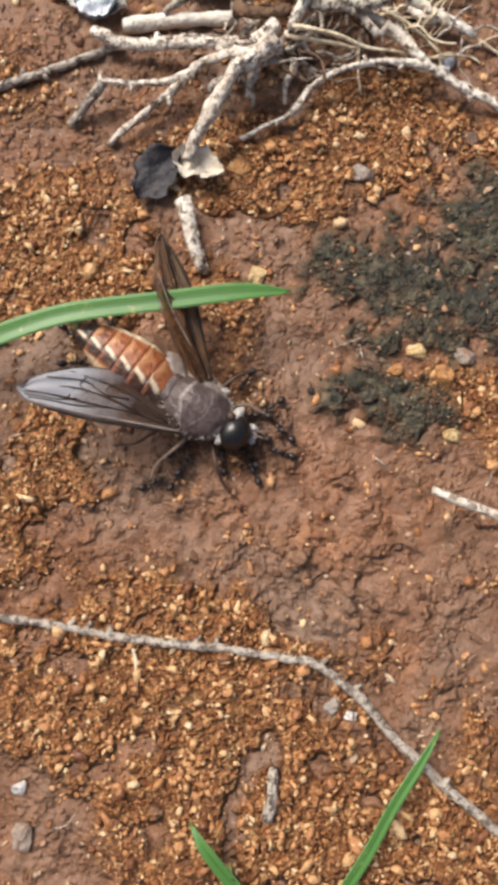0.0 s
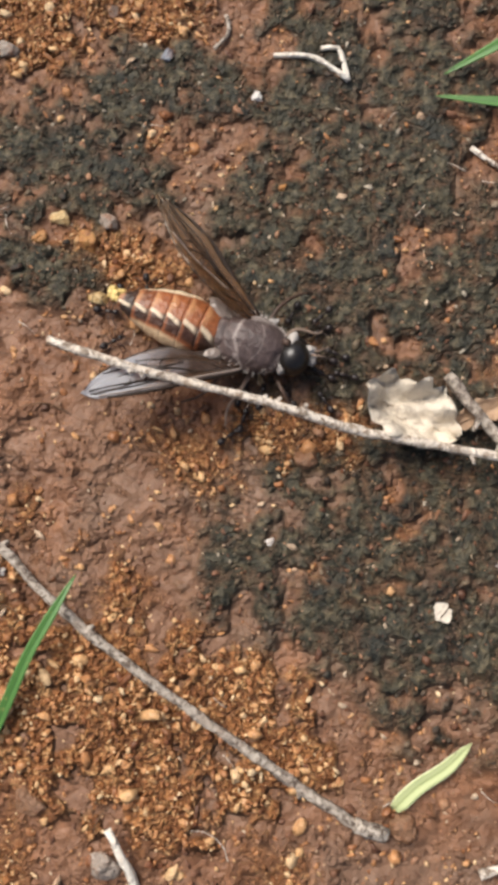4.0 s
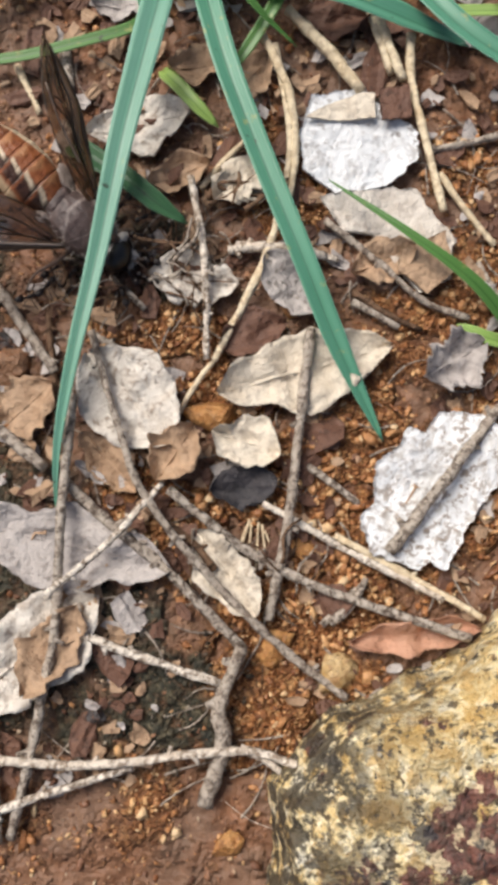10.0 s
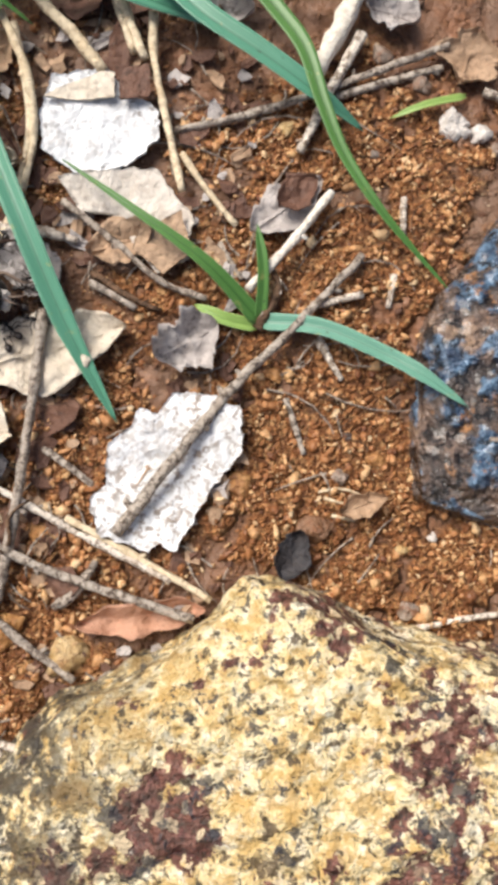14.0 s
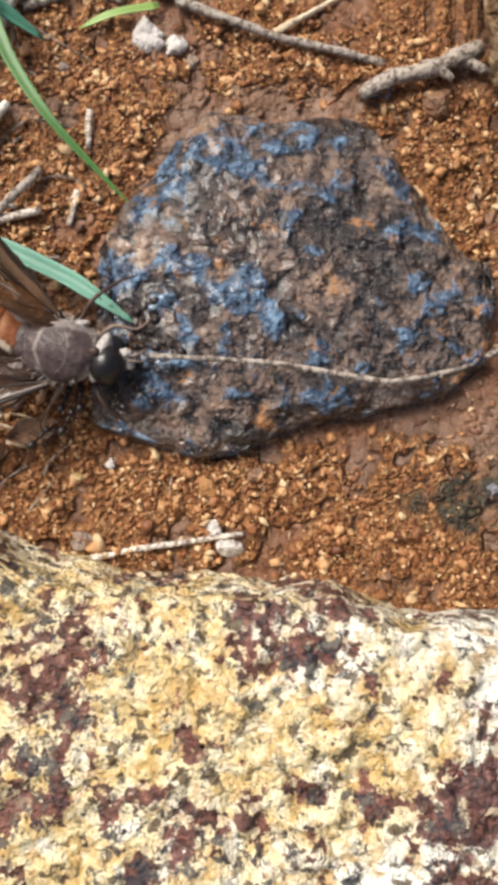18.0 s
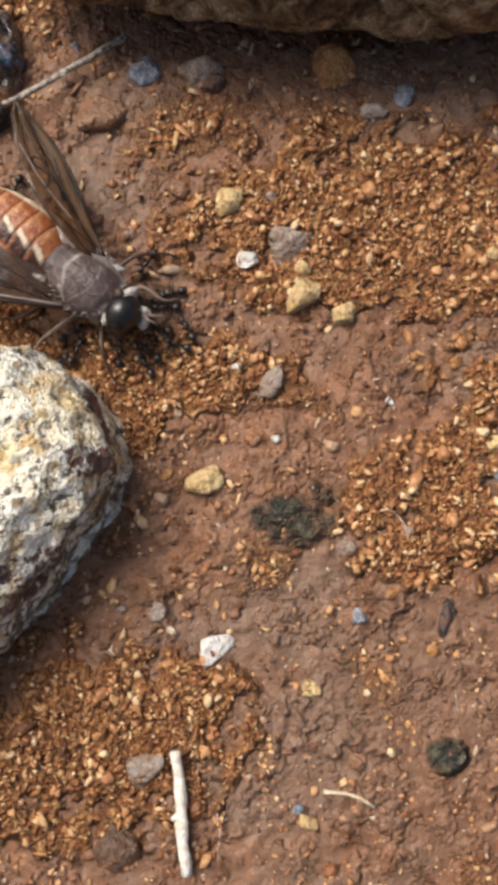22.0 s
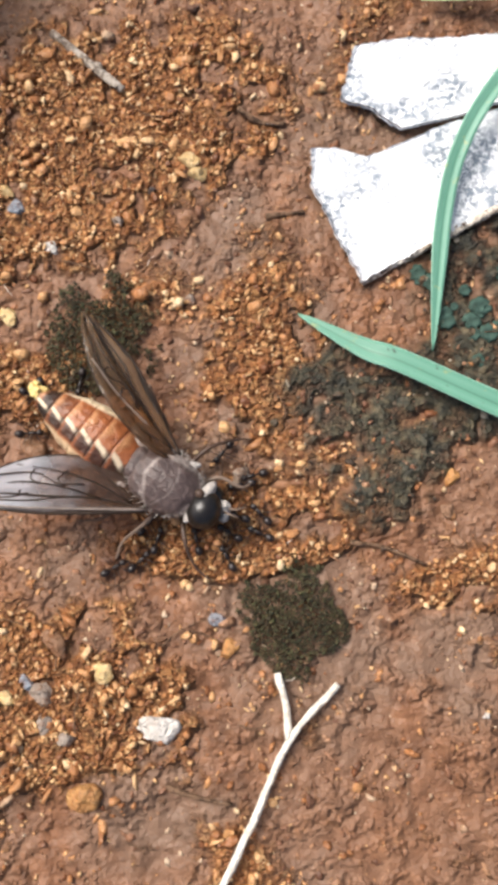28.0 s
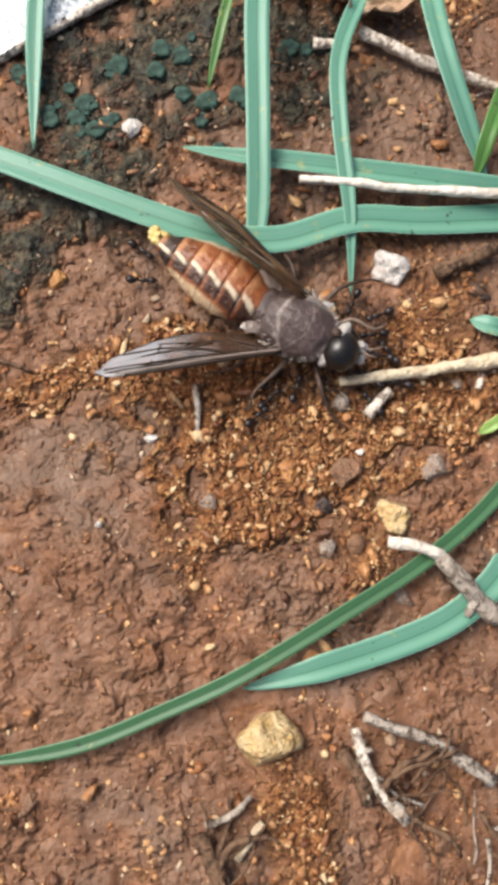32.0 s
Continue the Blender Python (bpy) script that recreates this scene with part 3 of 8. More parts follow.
def gz(x, y):
    """Height of the soil, in millimetres."""
    h = 0.5 * noise.noise((x * 0.06, y * 0.06, 0.0)) + 0.30 * noise.noise((x * 0.22, y * 0.22, 5.0))
    return h


def gz_fine(x, y, rough):
    """Relief of the crust: smooth mud with a few raised lumps, crumbly where rough."""
    lump_at = noise.noise((x * 0.28, y * 0.28, 41.0))
    n = noise.noise((x * 0.45, y * 0.45, 9.0)) * 0.22 + 0.9 * max(0.0, noise.noise((x * 1.15, y * 1.15, 4.0)) - 0.16 + 0.35 * lump_at)
    c = noise.noise((x * 0.6, y * 0.6, 9.0)) * 0.36 + abs(noise.noise((x * 1.2, y * 1.2, 4.0))) * 0.62 + noise.noise((x * 2.6, y * 2.6, 7.0)) * 0.14
    return n + c * rough


X0, X1, Y0, Y1, STEP = -36.0, 276.0, -45.0, 53.0, 0.36


def middle(x):
    """Where the middle of the seen strip lies."""
    return -0.21 * min(max(x, -60.0), 300.0)


def build_ground():
    nx, ny = int((X1 - X0) / STEP), int((Y1 - Y0) / STEP)
    far = [-30000.0, -4000.0, -600.0, -160.0]
    xs = far + [X0 + (X1 - X0) * i / nx for i in range(nx + 1)] + [520.0, 1000.0, 4500.0, 30000.0]
    ys = far + [Y0 + (Y1 - Y0) * i / ny for i in range(ny + 1)] + [160.0, 600.0, 4000.0, 30000.0]
    verts, alg, snd = [], [], []
    for v in ys:
        for x in xs:
            y = v + middle(x)
            a, s, q = inside(ALGAE, x, y), inside(SANDY, x, y), inside(SMOOTH, x, y)
            s = max(0.0, min(1.0, s + 0.9 * max(0.0, noise.noise((x * 0.13, y * 0.13, 21.0)) - 0.12)) * (1.0 - 0.7 * a) * (1.0 - q))
            z = gz(x, y) + gz_fine(x, y, 0.7 * s + 0.6 * a + 0.1)
            verts.append((x * MM, y * MM, z * MM))
            alg.append(a)
            snd.append(s)
    w = len(xs)
    faces = [(j * w + i, j * w + i + 1, (j + 1) * w + i + 1, (j + 1) * w + i) for j in range(len(ys) - 1) for i in range(w - 1)]
    me = bpy.data.meshes.new("ground")
    me.from_pydata(verts, [], faces)
    for name, data in (("algae", alg), ("sandy", snd)):
        me.attributes.new(name, "FLOAT", "POINT").data.foreach_set("value", data)
    me.materials.append(SOIL)
    me.shade_smooth()
    return tagged(new("ground", me), "damp red-brown soil with grit and dark algae patches", "ground", kind="structure")


ground = build_ground()


def blob_template(rng, n=1):
    bm = bmesh.new()
    bmesh.ops.create_icosphere(bm, subdivisions=n, radius=1.0)
    for v in bm.verts:
        v.co *= rng.uniform(0.4, 1.5)
    vs = [tuple(v.co) for v in bm.verts]
    fs = [tuple(v.index for v in f.verts) for f in bm.faces]
    bm.free()
    return vs, fs


def scatter(name, mat, places, label, category, seed, smooth=False):
    """Many small lumps in one mesh: places of x, y, z, radius in millimetres."""
    rng, nr = random.Random(seed), np.random.default_rng(seed)
    kinds = [blob_template(rng) for _ in range(9)]
    shapes, tri = np.array([k[0] for k in kinds]), np.array(kinds[0][1])
    at = np.array(places)
    n, nv = len(at), shapes.shape[1]
    a, b, c = (nr.uniform(0, 2 * np.pi, n) for _ in range(3))
    ca, sa, cb, sb, cc, sc = np.cos(a), np.sin(a), np.cos(b), np.sin(b), np.cos(c), np.sin(c)
    turn = np.stack([ca * cc - sa * cb * sc, -ca * sc - sa * cb * cc, sa * sb, sa * cc + ca * cb * sc, -sa * sc + ca * cb * cc, -ca * sb, sb * sc, sb * cc, cb], -1).reshape(n, 3, 3)
    body = shapes[nr.integers(0, 9, n)] * nr.uniform(0.3, 1.0, (n, 1, 3)) * np.stack([nr.uniform(0.8, 1.9, n), np.ones(n), np.ones(n)], -1)[:, None, :]
    co = np.einsum("nij,nvj->nvi", turn, body) * at[:, 3][:, None, None]
    co[:, :, 2] *= 0.8
    co = (co + at[:, None, :3]) * MM
    idx = (tri[None] + (np.arange(n) * nv)[:, None, None]).reshape(-1)
    me = bpy.data.meshes.new(name)
    me.vertices.add(n * nv)
    me.vertices.foreach_set("co", co.ravel().astype(np.float32))
    me.loops.add(len(idx))
    me.loops.foreach_set("vertex_index", idx.astype(np.int32))
    me.polygons.add(len(idx) // 3)
    me.polygons.foreach_set("loop_start", np.arange(0, len(idx), 3, dtype=np.int32))
    me.update(calc_edges=True)
    me.validate()
    me.materials.append(mat)
    return tagged(new(name, me), label, category, kind="stuff")


def build_grit():
    rng = random.Random(4)
    sand, mud, dark = [], [], []
    while len(sand) + len(mud) + len(dark) < 108000:
        x, y = rng.uniform(X0, X1), rng.uniform(Y0, Y1)
        y += middle(x)
        a, q = inside(ALGAE, x, y), inside(SMOOTH, x, y)
        s = max(inside(SANDY, x, y), 1.6 * (noise.noise((x * 0.13, y * 0.13, 21.0)) - 0.12)) * (1 - q)
        drift = s + 0.55 * noise.noise((x * 0.3, y * 0.3, 57.0)) + 0.45 * noise.noise((x * 0.9, y * 0.9, 77.0))
        clump = 0.5 + 0.9 * noise.noise((x * 0.5, y * 0.5, 31.0))
        z, r = gz(x, y) + gz_fine(x, y, 0.5 * s), min(0.62, rng.lognormvariate(-1.82, 0.55))
        pick = rng.random()
        if a > 0.35:
            if pick < 0.16:
                mud.append((x, y, z + 0.15 * r, r * 0.8))
            elif pick < 0.55:
                dark.append((x, y, z + 0.12 * r, r * 0.7))
            elif pick < 0.57:
                sand.append((x, y, z + 0.12 * r, r * 0.8))
        elif pick < drift * clump * 1.5 + 0.05 * (1 - q):
            sand.append((x, y, z + 0.15 * r + 0.7 * max(0.0, clump - 0.5) * max(0.0, s), r * (1.0 + 0.35 * max(0.0, clump - 0.4))))
        elif pick < (0.20 + 0.7 * max(0.0, clump - 0.6)) * (1 - 0.6 * q) + 0.02:
            mud.append((x, y, z + 0.05 * r, r * 0.95))
    # rough clods, each a heap of crumbs
    for _ in range(520):
        x = rng.uniform(X0, X1)
        y = rng.uniform(Y0, Y1) + middle(x)
        if inside(SANDY, x, y) * (1 - inside(SMOOTH, x, y)) < rng.uniform(0.0, 0.6):
            continue
        size = rng.lognormvariate(-0.55, 0.35)
        for _ in range(int(26 * size)):
            dx, dy = rng.gauss(0, 0.5 * size), rng.gauss(0, 0.42 * size)
            up = 0.75 * size * math.exp(-2.2 * (dx * dx + dy * dy) / (size * size)) * rng.uniform(0.5, 1.0)
            sand.append((x + dx, y + dy, gz(x, y) + 0.2 + up, rng.uniform(0.12, 0.3)))
    scatter("orange_grit", CRUMB, sand, "loose orange grit on the damp soil", "grit", 1)
    scatter("mud_grit", MUD_CRUMB, mud, "small red-brown soil crumbs", "soil crumbs", 2)
    scatter("algae_grit", DARK_CRUMB, dark, "blackish algae-covered soil crumbs", "soil crumbs", 3)


build_grit()


def outline_radius(outline, cx, cy, a):
    """How far the plan's rim lies from its middle in the direction a."""
    dx, dy, best = math.cos(a), math.sin(a), 0.0
    for (x0, y0), (x1, y1) in zip(outline, outline[1:] + outline[:1]):
        ex, ey = x1 - x0, y1 - y0
        det = ex * dy - ey * dx
        if abs(det) < 1e-9:
            continue
        px, py = x0 - cx, y0 - cy
        r, u = (ex * py - ey * px) / det, (dx * py - dy * px) / det
        if -1e-6 <= u <= 1 + 1e-6 and r > best:
            best = r
    return best


def rock(name, outline, height, mat, label, seed, rings=26, seg=150, bulge=0.25, rough=1.0, tilt=(0.0, 0.0), sink=3.0, flare=0.0, shoulder=0.30, knobs=0.0, brim=1.7):
    """A stone from the corners of its plan (millimetres), with a rounded shoulder and a rough skin."""
    cx, cy = sum(p[0] for p in outline) / len(outline), sum(p[1] for p in outline) / len(outline)
    reach = [outline_radius(outline, cx, cy, -math.pi + 2 * math.pi * i / seg) for i in range(seg)]
    verts, faces = [], []
    side = rings // 3
    for k in range(rings + 1):
        for i in range(seg):
            a = -math.pi + 2 * math.pi * i / seg
            r = reach[i]
            if k <= side:
                f = k / side
                wall = height * (1 - bulge) * (1 - shoulder)
                if flare < 0:
                    low, g = min(1.0, f / 0.4), max(0.0, (f - 0.4) / 0.6)
                    s, z = 1.0 + flare * (1 - low) - 0.05 * g, -sink + (sink + brim) * low + (wall - brim) * g
                else:
                    s, z = 1.0 - 0.05 * f, -sink + (wall + sink) * f
            else:
                f = (k - side) / (rings - side)
                s = 0.95 * (1 - f) ** 0.8
                edge = min(1.0, (1 - s / 0.95) * 7.0)
                z = height * (1 - bulge) * (1 - shoulder) + height * (1 - bulge) * shoulder * math.sin(edge * math.pi / 2) + height * bulge * (1 - (s / 0.95) ** 2)
            x, y = cx + r * s * math.cos(a), cy + r * s * math.sin(a)
            up = max(0.0, min(1.0, (z + sink) / (height + sink)))
            n1 = Vector((fbm(x * 0.16 + seed, y * 0.16, z * 0.16, 4), fbm(x * 0.16, y * 0.16 + seed, z * 0.16 + 40, 4), fbm(x * 0.2 + 80, y * 0.2, z * 0.2 + seed, 5)))
            x, y, z = x + 2.2 * rough * n1.x, y + 2.2 * rough * n1.y, z + 1.6 * rough * n1.z * up + up * (tilt[0] * (x - cx) + tilt[1] * (y - cy))
            if knobs:
                d = knobs * (fbm(x * 0.8, y * 0.8, z * 0.8 + seed, 3) + 0.7 * abs(noise.noise((x * 0.45, y * 0.45, z * 0.45 + seed))))
                z += d * up
                x, y = x + 0.7 * d * math.cos(a) * (1 - 0.5 * up), y + 0.7 * d * math.sin(a) * (1 - 0.5 * up)
            verts.append((x * MM, y * MM, z * MM))
    for k in range(rings):
        for i in range(seg):
            j = (i + 1) % seg
            faces.append((k * seg + i, k * seg + j, (k + 1) * seg + j, (k + 1) * seg + i))
    me = bpy.data.meshes.new(name)
    me.from_pydata(verts, [], faces)
    me.materials.append(mat)
    me.shade_smooth()
    return tagged(new(name, me), label, "stone")


def curve_points(pts, n):
    """A smooth line through the given places: n + 1 places with their share of the way."""
    p = [Vector(q) for q in pts]
    if len(p) == 2:
        return [p[0].lerp(p[1], i / n) for i in range(n + 1)]
    lens = [0.0]
    for a, b in zip(p, p[1:]):
        lens.append(lens[-1] + (b - a).length)
    ext = [2 * p[0] - p[1]] + p + [2 * p[-1] - p[-2]]
    out = []
    for i in range(n + 1):
        d = lens[-1] * i / n
        k = max(0, min(len(p) - 2, next((j for j in range(len(p) - 1) if d <= lens[j + 1]), len(p) - 2)))
        t = (d - lens[k]) / max(1e-9, lens[k + 1] - lens[k])
        a, b, c, e = ext[k], ext[k + 1], ext[k + 2], ext[k + 3]
        out.append(0.5 * ((2 * b) + (c - a) * t + (2 * a - 5 * b + 4 * c - e) * t * t + (3 * b - a - 3 * c + e) * t ** 3))
    return out


def tube_mesh(name, pts, r0, r1, sides=8, wobble=0.0, seed=0, step=1.0, flat=1.0):
    """A tapered round rod along places in millimetres."""
    total = sum((Vector(a) - Vector(b)).length for a, b in zip(pts, pts[1:]))
    n = max(2 if len(pts) == 2 else 4, int(total / step))
    line = curve_points(pts, n)
    verts, faces = [], []
    for i, c in enumerate(line):
        d = (line[min(i + 1, n)] - line[max(i - 1, 0)]).normalized()
        side = d.cross(Vector((0, 0, 1)))
        side = side.normalized() if side.length > 1e-3 else Vector((1, 0, 0))
        up = side.cross(d)
        f = i / n
        r = r0 + (r1 - r0) * f
        for k in range(sides):
            a = 2 * math.pi * k / sides
            q = r * (1 + wobble * 2.2 * noise.noise((c.x * 0.6 + seed, c.y * 0.6 + k * 0.5, i * 0.4)))
            p = c + side * (q * math.cos(a)) + up * (q * flat * math.sin(a))
            verts.append(tuple(p * MM))
    for i in range(n):
        for k in range(sides):
            j = (k + 1) % sides
            faces.append((i * sides + k, i * sides + j, (i + 1) * sides + j, (i + 1) * sides + k))
    faces.append(tuple(range(sides))[::-1])
    faces.append(tuple(n * sides + k for k in range(sides)))
    me = bpy.data.meshes.new(name)
    me.from_pydata(verts, [], faces)
    return me


COUNT = [0]


def over_ground(pts, lift):
    """Adds the soil's height and a lift to places (x, y) or (x, y, own height)."""
    return [(p[0], p[1], gz(p[0], p[1]) + 0.15 + lift + (p[2] if len(p) > 2 else 0.0)) for p in pts]


def stick(pts, r0, r1, wood="grey", label="thin weathered grey twig lying on the soil", name="twig", lift=None, wobble=0.22, group="dead twigs"):
    COUNT[0] += 1
    r0, r1 = 0.8 * r0, 0.8 * r1
    me = tube_mesh(name, over_ground(pts, max(r0, r1) * 0.8 if lift is None else lift), r0, r1, 9, 0.36 if name == "root" else wobble, COUNT[0] * 3.7, 0.7)
    me.materials.append(WOOD[wood])
    me.shade_smooth()
    top = tagged(new(name, me), label, "twig" if name == "twig" else name.replace("_", " "), group)
    line = over_ground(pts, max(r0, r1) * 0.8 if lift is None else lift)
    total = sum((Vector(a) - Vector(b)).length for a, b in zip(line, line[1:]))
    rng = random.Random(COUNT[0])
    if name in ("root", "bark_strip") and total > 3:
        way = curve_points(line, 40)
        for _ in range(int(total * 1.1)):
            i = rng.randrange(1, 39)
            d = (way[i + 1] - way[i - 1]).normalized()
            flat_side = d.cross(Vector((0, 0, 1))).normalized()
            r, a = r0 + (r1 - r0) * i / 40, rng.uniform(0.2, 2.9)
            out = flat_side * math.cos(a) + Vector((0, 0, 1)) * math.sin(a)
            c, across = way[i] + out * r * 0.96, d.cross(out).normalized()
            ln, wd, th = r * rng.uniform(0.7, 1.9), r * rng.uniform(0.25, 0.6), r * 0.16
            lean = rng.uniform(-0.25, 0.45)
            box = [c + d * (u * ln * (0.7 if v > 0 else 1.0)) + across * (v * wd) + out * (k * th + u * lean * r * 0.5) for k in (0, 1) for u, v in ((-0.5, -0.5), (0.5, -0.4), (0.4, 0.5), (-0.6, 0.4))]
            me = bpy.data.meshes.new("bark_chip")
            me.from_pydata([tuple(q * MM) for q in box], [], [(3, 2, 1, 0), (4, 5, 6, 7), (0, 1, 5, 4), (1, 2, 6, 5), (2, 3, 7, 6), (3, 0, 4, 7)])
            part_mesh("bark_chip", me, WOOD[rng.choice((wood, "pale", "brown", "grey"))], top)
    if name in ("twig", "root") and total > 6:
        way = curve_points(line, 40)
        for _ in range(max(1, int(total / 6))):
            i = rng.randrange(3, 37)
            d = (way[i + 1] - way[i - 1]).normalized()
            side = d.cross(Vector((0, 0, 1))) * rng.choice((-1, 1))
            r = r0 + (r1 - r0) * i / 40
            tip = way[i] + side * r * rng.uniform(1.5, 2.6) + d * r * rng.uniform(0.3, 1.6)
            part_mesh("side_stub", tube_mesh("side_stub", [tuple(way[i]), tuple(tip)], r * 0.75, r * 0.42, 7, 0.2, i, 0.3), WOOD[wood], top)
    return top


def leaf(x, y, length, width, turn, tone, label, lift=0.3, curl=0.9, tear=0.42, bend=0.0, tilt=0.0, rib=True, name="dead_leaf", shape=1.0, group="dead leaves", roll=0.0, crease=0.9):
    """A dry leaf with thickness: its own long axis turned from the x axis, raised at the rims by curl."""
    COUNT[0] += 1
    seed = COUNT[0] * 5.3
    curl *= 1.45
    top = thing(name, x, y, gz(x, y) + lift + 0.1, label, "leaf", group, rz=turn)
    n, m = 30, 14
    verts, faces = [], []
    for layer in (0.0, -0.14):
        for i in range(n + 1):
            s = i / n
            u = 2 * s - 1
            half = 0.5 * width * max(0.02, (1 - abs(u) ** (2.0 * shape))) ** 0.75
            for j in range(m + 1):
                v = 2 * j / m - 1
                rim = 1 + tear * ((fbm(s * 5 + seed, v * 0.8, seed, 4) * 1.7 + 0.6 * min(0.0, noise.noise((s * 9, v, seed * 2)))) if abs(v) > 0.4 else 0.0)
                px, py = u * length * 0.5 * (1 + 0.12 * tear * fbm(v * 3, seed, 1.0)), v * half * rim + bend * (1 - u * u) * length
                pz = curl * (v * v * 0.6 + u * u * 0.4) + 0.9 * curl * fbm(px * 0.22 + seed, py * 0.22, 2.0) + crease * curl * abs(noise.noise((px * 0.33 + seed, py * 0.5, 6.0))) + 0.16 * curl * noise.noise((px * 1.1, py * 1.1, seed)) + tilt * px + roll * py + layer
                verts.append((px * MM, py * MM, pz * MM))
    w = m + 1
    block = (n + 1) * w
    for i in range(n):
        for j in range(m):
            a = i * w + j
            faces.append((a, a + 1, a + w + 1, a + w))
            faces.append((block + a, block + a + w, block + a + w + 1, block + a + 1))
    ring = [j for j in range(w)] + [i * w + m for i in range(1, n + 1)] + [n * w + j for j in range(m - 1, -1, -1)] + [i * w for i in range(n - 1, 0, -1)]
    for a, b in zip(ring, ring[1:] + ring[:1]):
        faces.append((a, block + a, block + b, b))
    me = bpy.data.meshes.new("blade")
    me.from_pydata(verts, [], faces)
    part_mesh("blade", me, LEAF[tone], top)
    if rib:
        pts = []
        for i in range(2, n - 1, 4):
            q = verts[i * w + m // 2]
            pts.append((q[0] / MM, q[1] / MM, q[2] / MM + 0.02))
        me = tube_mesh("midrib", pts, 0.16, 0.05, 6, 0.1, seed)
        part_mesh("midrib", me, LEAF[tone], top)
    return top


def blade_mesh(pts, width, fold=0.25, tip=0.74, base=0.0, twist=0.0, thick=0.09):
    """A grass blade: a folded strip with thickness that narrows to its tip at the last place."""
    total = sum((Vector(a) - Vector(b)).length for a, b in zip(pts, pts[1:]))
    n, m = max(10, int(total / 0.8)), 6
    line = curve_points(pts, n)
    verts, faces, acr = [], [], []
    for layer in (0.0, -thick):
        for i, c in enumerate(line):
            d = (line[min(i + 1, n)] - line[max(i - 1, 0)]).normalized()
            side = d.cross(Vector((0, 0, 1))).normalized()
            f = i / n
            side = Matrix.Rotation(twist * (f - 0.5), 3, d) @ side
            up = side.cross(d)
            wide = width * (min(1.0, (1 - f) / (1 - tip)) ** 0.65 * (1.0 - 0.22 * f) * 0.97 + 0.03) * (1.0 if f > base else 0.6 + 0.4 * f / max(base, 1e-6))
            for j in range(m + 1):
                v = j / m - 0.5
                p = c + side * (v * wide) + up * (abs(v) * 2 * fold * wide * 0.5 + layer)
                verts.append(tuple(p * MM))
                acr.append(j / m)
    w = m + 1
    block = (n + 1) * w
    for i in range(n):
        for j in range(m):
            a = i * w + j
            faces.append((a, a + 1, a + w + 1, a + w))
            faces.append((block + a, block + a + w, block + a + w + 1, block + a + 1))
    ring = [j for j in range(w)] + [i * w + m for i in range(1, n + 1)] + [n * w + j for j in range(m - 1, -1, -1)] + [i * w for i in range(n - 1, 0, -1)]
    for a, b in zip(ring, ring[1:] + ring[:1]):
        faces.append((a, block + a, block + b, b))
    me = bpy.data.meshes.new("blade")
    me.from_pydata(verts, [], faces)
    me.attributes.new("across", "FLOAT", "POINT").data.foreach_set("value", acr)
    return me


def tuft(x, y, label, blades, tip=0.74):
    """A grass plant: blades of (places, width, tone, fold)."""
    top = thing("grass_plant", x, y, gz(x, y), label, "grass", "grass plants")
    for pts, width, tone, fold, *taper in blades:
        q = [(p[0] - x, p[1] - y, gz(p[0], p[1]) - gz(x, y) + 0.25 + p[2]) for p in pts]
        part_mesh("blade", blade_mesh(q, width, fold, taper[0] if taper else (tip if len(pts) < 7 else 0.86)), GRASS[tone], top)
    return top


def pebble(x, y, r, tone, label, flat=0.7, long=1.25, turn=0.0, name="pebble", sharp=0.3):
    COUNT[0] += 1
    bm = bmesh.new()
    bmesh.ops.create_icosphere(bm, subdivisions=3, radius=1.0)
    s = COUNT[0] * 2.9
    rng = random.Random(COUNT[0] * 7)
    cuts = []
    for _ in range(9):
        d = Vector((rng.gauss(0, 1), rng.gauss(0, 1), rng.gauss(0, 0.8))).normalized()
        cuts.append((d, rng.uniform(0.48, 0.84)))
    for v in bm.verts:
        p = v.co.normalized()
        k = 1 + sharp * (1.3 * noise.noise(p * 1.1 + Vector((s, 0, 0))) + 0.7 * noise.noise(p * 2.6 + Vector((0, s, 0))))
        p *= k
        for d, far in cuts:
            over = p.dot(d) - far
            if over > 0:
                p -= d * over * 0.94
        p *= 1 + 0.10 * noise.noise(p * 5.0 + Vector((0, 0, s))) + 0.05 * noise.noise(p * 12.0 + Vector((0, 0, s)))
        v.co = Vector((p.x * long, p.y, p.z * flat)) * 1.22 * r * MM
    ob = part(name, bm, PEBBLE[tone])
    ob.matrix_basis = pose(x * MM, y * MM, (gz(x, y) + 0.08 + r * flat * 0.18) * MM, 0, 0, turn + rng.uniform(-60, 60) * (turn == 0.0))
    return tagged(ob, label, "pebble", "pebbles")


